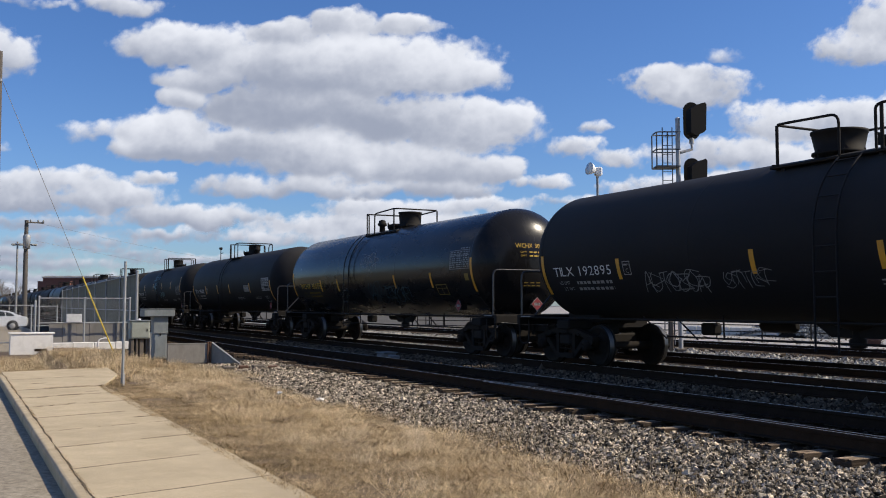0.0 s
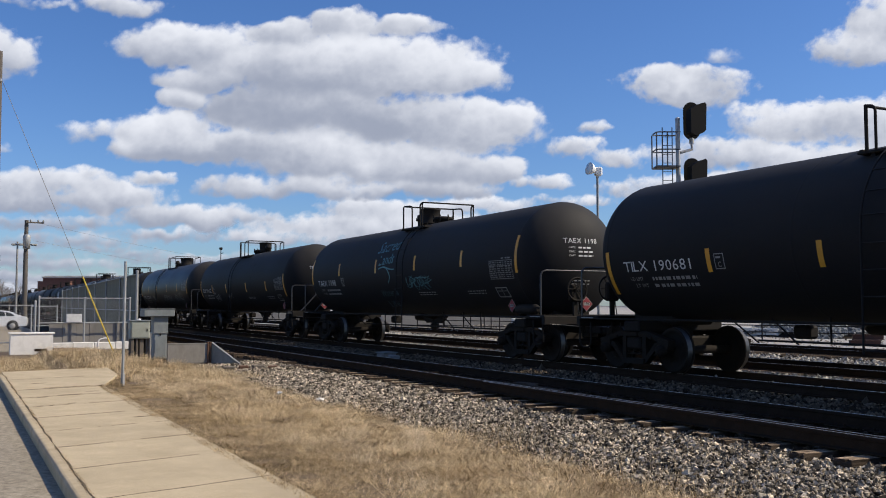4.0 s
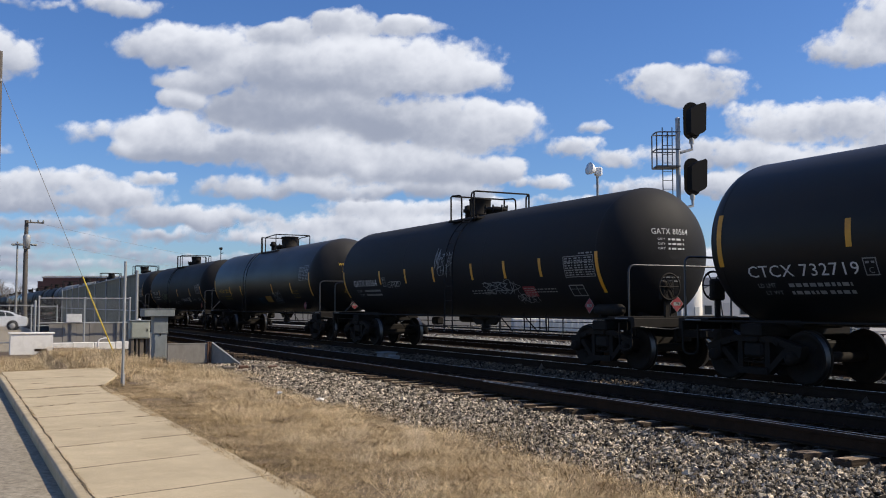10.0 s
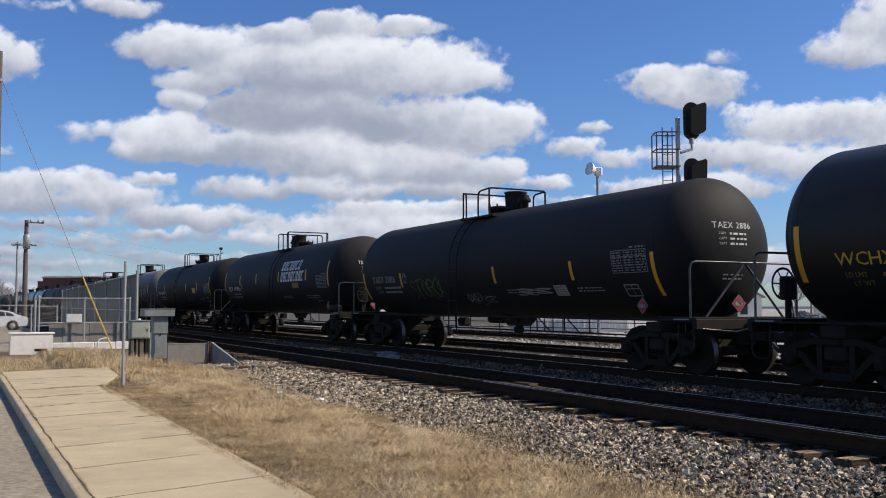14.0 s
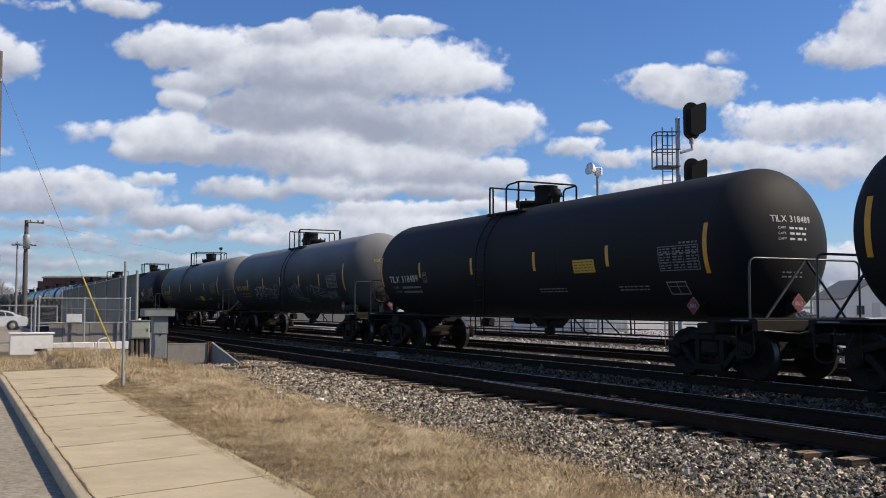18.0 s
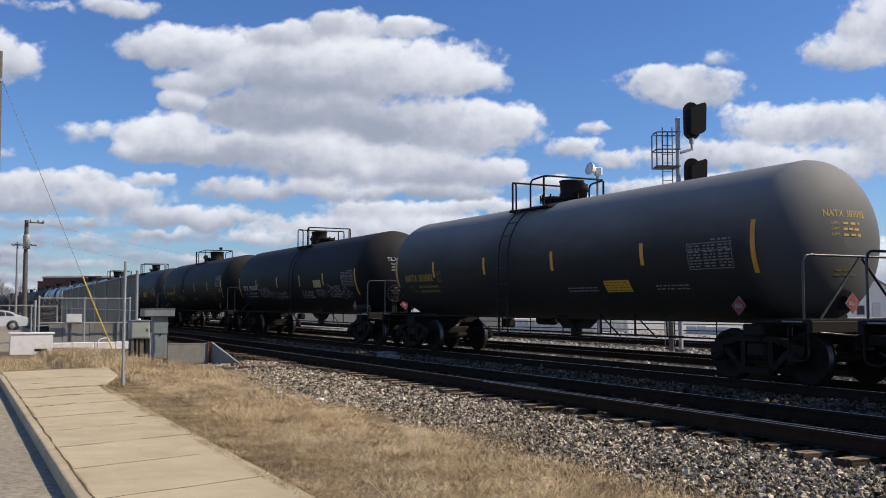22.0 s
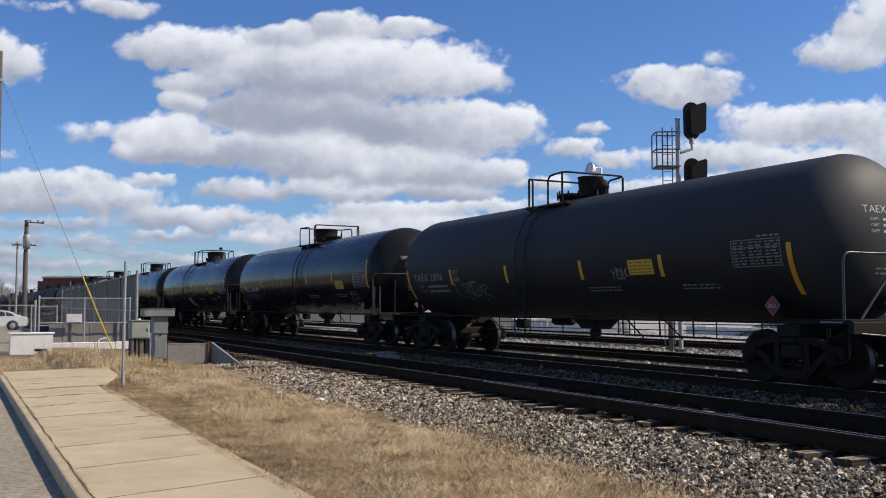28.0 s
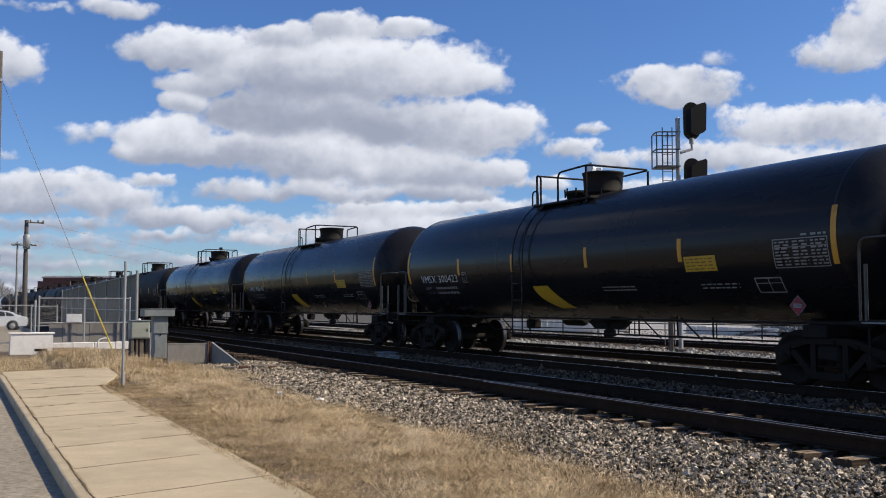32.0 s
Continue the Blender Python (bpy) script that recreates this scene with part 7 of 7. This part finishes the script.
def floodlight():
    t = thing("floodlight", "white horn-shaped floodlight on a slim pole", "floodlight", pose(-36.05, 27.15, -0.35, 0, 0, turn(0.46, 0.887)))
    part("pole", Build().tube([(0, 0, 0), (0, 0, 7.85)], 0.075, 10, r1=0.055), M["grey_paint"], t)
    part("housing", Build().box((0.05, 0, 8.1), (0.36, 0.3, 0.42), 0.06), M["white_plastic"], t)
    part("reflector", Build().lathe([(0.12, 0.0), (0.2, 0.12), (0.30, 0.3), (0.31, 0.34), (0.05, 0.3)], 20, pose(-0.12, -0.02, 8.16, 0, -78, 25)), M["white_plastic"], t)
    part("bracket", Build().box((0, 0, 7.86), (0.14, 0.12, 0.12), 0.02), M["galv"], t)


def pipe_railing():
    a, c = Vector((-58.4, 22.9, -0.4)), Vector((-33.9, 35.4, -0.4))
    a = Vector((-57.0, 27.8, -0.4))
    d = c - a
    t = thing("pipe_railing", "dark pipe railing along the lot", "railing", pose(a.x, a.y, a.z, 0, 0, turn(d.x, d.y)))
    ln = 62.0
    for i in range(26):
        part("post", Build().tube([(i * 2.44, 0, 0), (i * 2.44, 0, 1.08)], 0.035, 7), M["iron"], t)
    for z in (0.45, 0.78, 1.06):
        part("rail", Build().tube([(0, 0, z), (ln, 0, z)], 0.026, 6), M["iron"], t)


def house(at, w, dpt, h, roof_h, label, seed):
    t = thing("house", label, "house", at, group="houses beyond the lot")
    part("wall", Build().prism([(-w / 2, 0), (w / 2, 0), (w / 2, h), (0, h + roof_h), (-w / 2, h)], pose(0, 0, 0, 90, 0, 0), -dpt), M["house_white"], t)
    for s in (-1, 1):
        m = pose(0, -0.35, 0, 90, 0, 0)
        part("roof", Build().prism([(0, h + roof_h + 0.02), (s * (w / 2 + 0.4), h - 0.4 * 2 * roof_h / w + 0.02), (s * (w / 2 + 0.4), h - 0.4 * 2 * roof_h / w + 0.2), (0, h + roof_h + 0.2)][::s], m, -dpt - 0.7), M["roof"], t)
    for x in (-w / 4, w / 4):
        for z in (1.2, 3.6):
            if z < h - 0.5:
                q = part("window", Build().box((x, -0.03, z), (1.1, 0.1, 1.3), 0.02), M["trim"], t)
                part("pane", Build().box((x, -0.09, z), (0.9, 0.04, 1.1), 0.01), M["glass"], q)
    part("door", Build().box((0.1, -0.03, 1.05), (0.95, 0.1, 2.1), 0.02), M["trim"], t)


def lot_things():
    c = thing("storage_container", "long low white storage container on the lot", "container", pose(-51.0, 36.0, -0.36, 0, 0, turn(0.462, 0.887)))
    part("box", Build().box((0, 0, 0.44), (7.5, 2.0, 0.84), 0.03), M["house_white"], c)
    for i in range(19):
        part("rib", Build().box((-3.6 + i * 0.4, -1.02, 0.44), (0.12, 0.05, 0.72), 0.015), M["house_white"], c)
    for x in (-3.4, 0, 3.4):
        part("skid", Build().box((x, 0, 0.01), (0.2, 2.1, 0.06), 0.01), M["wood"], c)
    g = stones("gravel_pile", 7000, (-3.4, 3.4, -2.2, 2.2), 0.055, lambda x, y: np.clip(1.35 - 0.42 * np.hypot(x * 0.75, y * 1.1), -0.1, 2), 12, "heap of crushed grey gravel", None, "grey_gravel")
    g.matrix_basis = pose(-36.2, 41.0, -0.36)
    b = Build()
    n = 20
    b.add([(0, 0, 1.3)] + [(4.1 * math.cos(2 * math.pi * i / n), 2.7 * math.sin(2 * math.pi * i / n), -0.1) for i in range(n)], [(0, 1 + i, 1 + (i + 1) % n) for i in range(n)])
    tagged(part("gravel_heap", b, M["ballast"], at=pose(-36.2, 41.0, -0.36)), "core of a heap of crushed gravel", "gravel", kind="stuff")
    stones("lot_gravel", 4000, (-70.0, -14.0, 26.5, 42.0), 0.03, lambda x, y: -0.33 + 0 * x, 21, "loose gravel strewn over the lot")
    w = thing("block_row", "row of low pale concrete blocks on the lot", "concrete blocks", pose(-43.6, 39.6, -0.33, 0, 0, turn(7.6, -0.6)))
    for i in range(8):
        part("block", Build().box((0.48 + i * 0.97, 0.01 * (i % 3), 0.22), (0.93, 0.5, 0.46 + 0.02 * (i % 2)), 0.03), M["house_white"], w)
    p = thing("steel_beam_stack", "stack of rust-red steel beams on the lot", "steel beams", pose(-26.8, 34.0, -0.33, 0, 0, turn(0.85, 1.64)))
    for i, (y, z) in enumerate(((0.0, 0.12), (0.3, 0.12), (0.15, 0.34))):
        part("beam", Build().box((0.1 * i, y, z - 0.1), (1.3, 0.2, 0.03), 0.004).box((0.1 * i, y, z), (1.3, 0.03, 0.2), 0.004).box((0.1 * i, y, z + 0.1), (1.3, 0.2, 0.03), 0.004), M["red_oxide"], p)
    k = thing("flatbed_trailer", "low white flatbed trailer on the lot", "trailer", pose(-40.5, 52.5, -0.36, 0, 0, turn(0.462, 0.887)))
    part("bed", Build().box((0, 0, 0.75), (6.5, 2.2, 0.35), 0.03), M["house_white"], k)
    for x in (-2.2, -1.3, 2.3):
        for s in (-1, 1):
            part("wheel", Build().lathe([(0.12, -0.12), (0.38, -0.12), (0.4, 0), (0.38, 0.12), (0.12, 0.12)], 18, pose(x, s * 0.95, 0.4, 90, 0, 0)), M["rubber"], k)
    rr = turn(0.462, 0.887)
    house(pose(-88, 86, -0.4, 0, 0, rr), 9, 10, 2.9, 2.4, "white gabled house with grey roof beyond the lot", 1)
    house(pose(-78, 101, -0.4, 0, 0, rr), 7.5, 10, 2.7, 2.2, "small white gabled house with grey roof", 2)
    house(pose(-66, 118, -0.4, 0, 0, rr + 60), 7, 12, 2.6, 1.4, "long pale sided building with grey roof", 3)
    w = thing("water_tank", "tall white cylindrical tank beyond the lot", "storage tank", pose(-86, 78.5, -0.4))
    part("shell", Build().lathe([(1.3, 0), (1.3, 5.2), (0.9, 5.8), (0.1, 6.0)], 28), M["house_white"], w)
    part("hatch", Build().box((1.3, -0.3, 1.0), (0.1, 0.7, 1.2), 0.03), M["galv"], w)
    for i, (x, y, h) in enumerate(((-130, 130, 8), (-120, 138, 9), (-105, 150, 8.5), (-98, 158, 9), (-90, 165, 8), (-140, 118, 7.5), (-86, 119, 6.5), (-89, 113, 7.0), (-80, 122, 6.0), (-95, 106, 6.5))):
        bare_tree(pose(x, y, -0.5, 0, 0, 40 * i), h, 30 + i, "bare grey-brown tree beyond the houses")
    for i, (x, y, h) in enumerate(((-168, 8.0, 6.8), (-176, 6.2, 7.4), (-160, 4.6, 6.2))):
        bare_tree(pose(x, y, -0.5, 0, 0, 50 * i), h, 50 + i, "bare grey-brown tree behind the yard")
    s = thing("switch_box", "small grey trackside junction box", "junction box", pose(-24.7, 11.1, -0.22, 0, 0, 8))
    part("case", Build().box((-0.06, 0, 0.11), (0.44, 0.42, 0.2), 0.03), M["grey_paint"], s)
    part("lid", Build().box((-0.06, 0, 0.225), (0.48, 0.46, 0.03), 0.01), M["sheet_metal"], s)
    part("terminal", Build().box((0.28, 0.02, 0.08), (0.22, 0.30, 0.15), 0.02), M["grey_paint"], s)
    part("operating_rod", Build().tube([(0.1, -0.2, 0.06), (0.1, -1.1, 0.05)], 0.025, 8), M["rust"], s)
    for i, (x, y) in enumerate(((-17.0, 5.43), (-15.55, 5.70))):
        q = Build().add([(-0.07, -0.03, 0.0), (0.0, -0.05, 0.04), (0.06, -0.03, 0.015), (0.08, 0.04, 0.045), (0.0, 0.06, 0.02), (-0.07, 0.04, 0.05), (0.0, 0.0, 0.065), (0.0, 0.0, -0.02)],
                        [(0, 1, 6), (1, 2, 6), (2, 3, 6), (3, 4, 6), (4, 5, 6), (5, 0, 6), (1, 0, 7), (2, 1, 7), (3, 2, 7), (4, 3, 7), (5, 4, 7), (0, 5, 7)])
        tagged(part("litter", q, M["litter"], at=pose(x, y, float(verge_height(np.array(x), np.array(y))) + 0.03, 0, 0, 70 * i)), "crumpled white paper litter in the grass", "litter", "scraps of litter")


sign_post()
concrete_block()
low_wall()
pedestal()
equipment_case()
wing_wall()
fences()
utility_poles()
brick_building()
sedan()
signal_mast()
crossing_signal()
far_mast()
loose_timbers()
floodlight()
pipe_railing()
lot_things()


# ---- the train and all that moves ----
def build_train():
    """The train, leading car first. Each kind of car is built once and copied, then lettered."""
    for i in range(34):
        row = CARS[i] if i < len(CARS) else ("", WT, ("wide", "turned", "braced")[i % 3], ("black", "satin", "black")[i % 3], FOUR, -0.1, -0.1, (-6.7, -4.6, -0.45), (TAB, TEST))
        kind = row[2]
        if kind in MASTERS:
            car = copy_thing(MASTERS[kind], Matrix())
        else:
            car = MASTERS[kind] = tank_car(kind)
        TRAIN.append((car, row))
    for i, (car, row) in enumerate(TRAIN):
        mark, ink, kind, body, strips, strip_h, end_h, place, extra = row
        tone = {"black": "matt black", "satin": "satin black", "satin_black": "satin black", "gloss": "glossy black", "dusty": "dusty dark grey", "brown": "brownish black"}[body]
        text = "white" if ink == WT else "yellow" if ink == YT else "faded"
        drawn = [e[0] for e in extra]
        more = " and graffiti" if "scrawl" in drawn or "words" in drawn else ", yellow emblem" if "swoosh" in drawn else ""
        tagged(car, f"{tone} tank car with {text} lettering, yellow strips{more}", "tank car", "cars of the moving train")
        mark_car(car, mark, 100 + i, ink, body, strips, strip_h, end_h, place, extra, kind)


TRAVEL = (2.10878731e-06, -1.30425504e-04, 1.86954490e-03, 5.24346290e-01, -6.42260125e-03)   # car lengths gone by t seconds
PASSED = (-1.88, -0.008, 1.868, 3.747, 5.636, 7.501, 9.398, 11.266, 13.215, 15.129, 17.056, 18.985, 20.93, 22.88, 24.844, 26.81, 28.783, 30.832, 32.771, 34.654)   # when each car's rear end goes by one mark
MARK_X = -18.3


def gone(t):
    return float(np.polyval(TRAVEL, t)) * LONG


def behind(i):
    """How far a car is behind the second one."""
    return gone(PASSED[i]) if i < len(PASSED) else gone(PASSED[-1]) + (i - len(PASSED) + 1) * 18.25


def motions():
    for ob, mid, way in CLOUDS:
        walk(ob, [(t, Matrix.Translation(mid + way * (t / 32.0 - 0.5))) for t in (0.0, 16.0, 32.0)])
    for i, (car, row) in enumerate(TRAIN):
        middle = MARK_X + (7.75 if row[2].startswith("wide") else 7.35) - behind(i) + (OFFSETS[i] if i < len(OFFSETS) else 0.09)
        walk(car, [(float(t), pose(middle + gone(t), 13.6, 0)) for t in range(33)])
    # wheels roll alike: one is keyed for each axle of a truck, and the others follow the same keys
    steps = [k / 15 for k in range(481)]
    done = {}
    for car, row in TRAIN:
        for truck in [o for o in car.children if o.name.startswith("truck")]:
            for w in [o for o in truck.children if o.name.startswith("wheelset")]:
                key = w.location.x > 0
                if key not in done:
                    at = w.location.copy()
                    walk(w, [(t, Matrix.Translation(at) @ Matrix.Rotation(gone(t) / AXLE_Z, 4, 'Y')) for t in steps])
                    done[key] = w.animation_data
                else:
                    w.rotation_mode = "QUATERNION"
                    w.animation_data_create()
                    w.animation_data.action = done[key].action
                    w.animation_data.action_slot = done[key].action_slot


build_train()
motions()
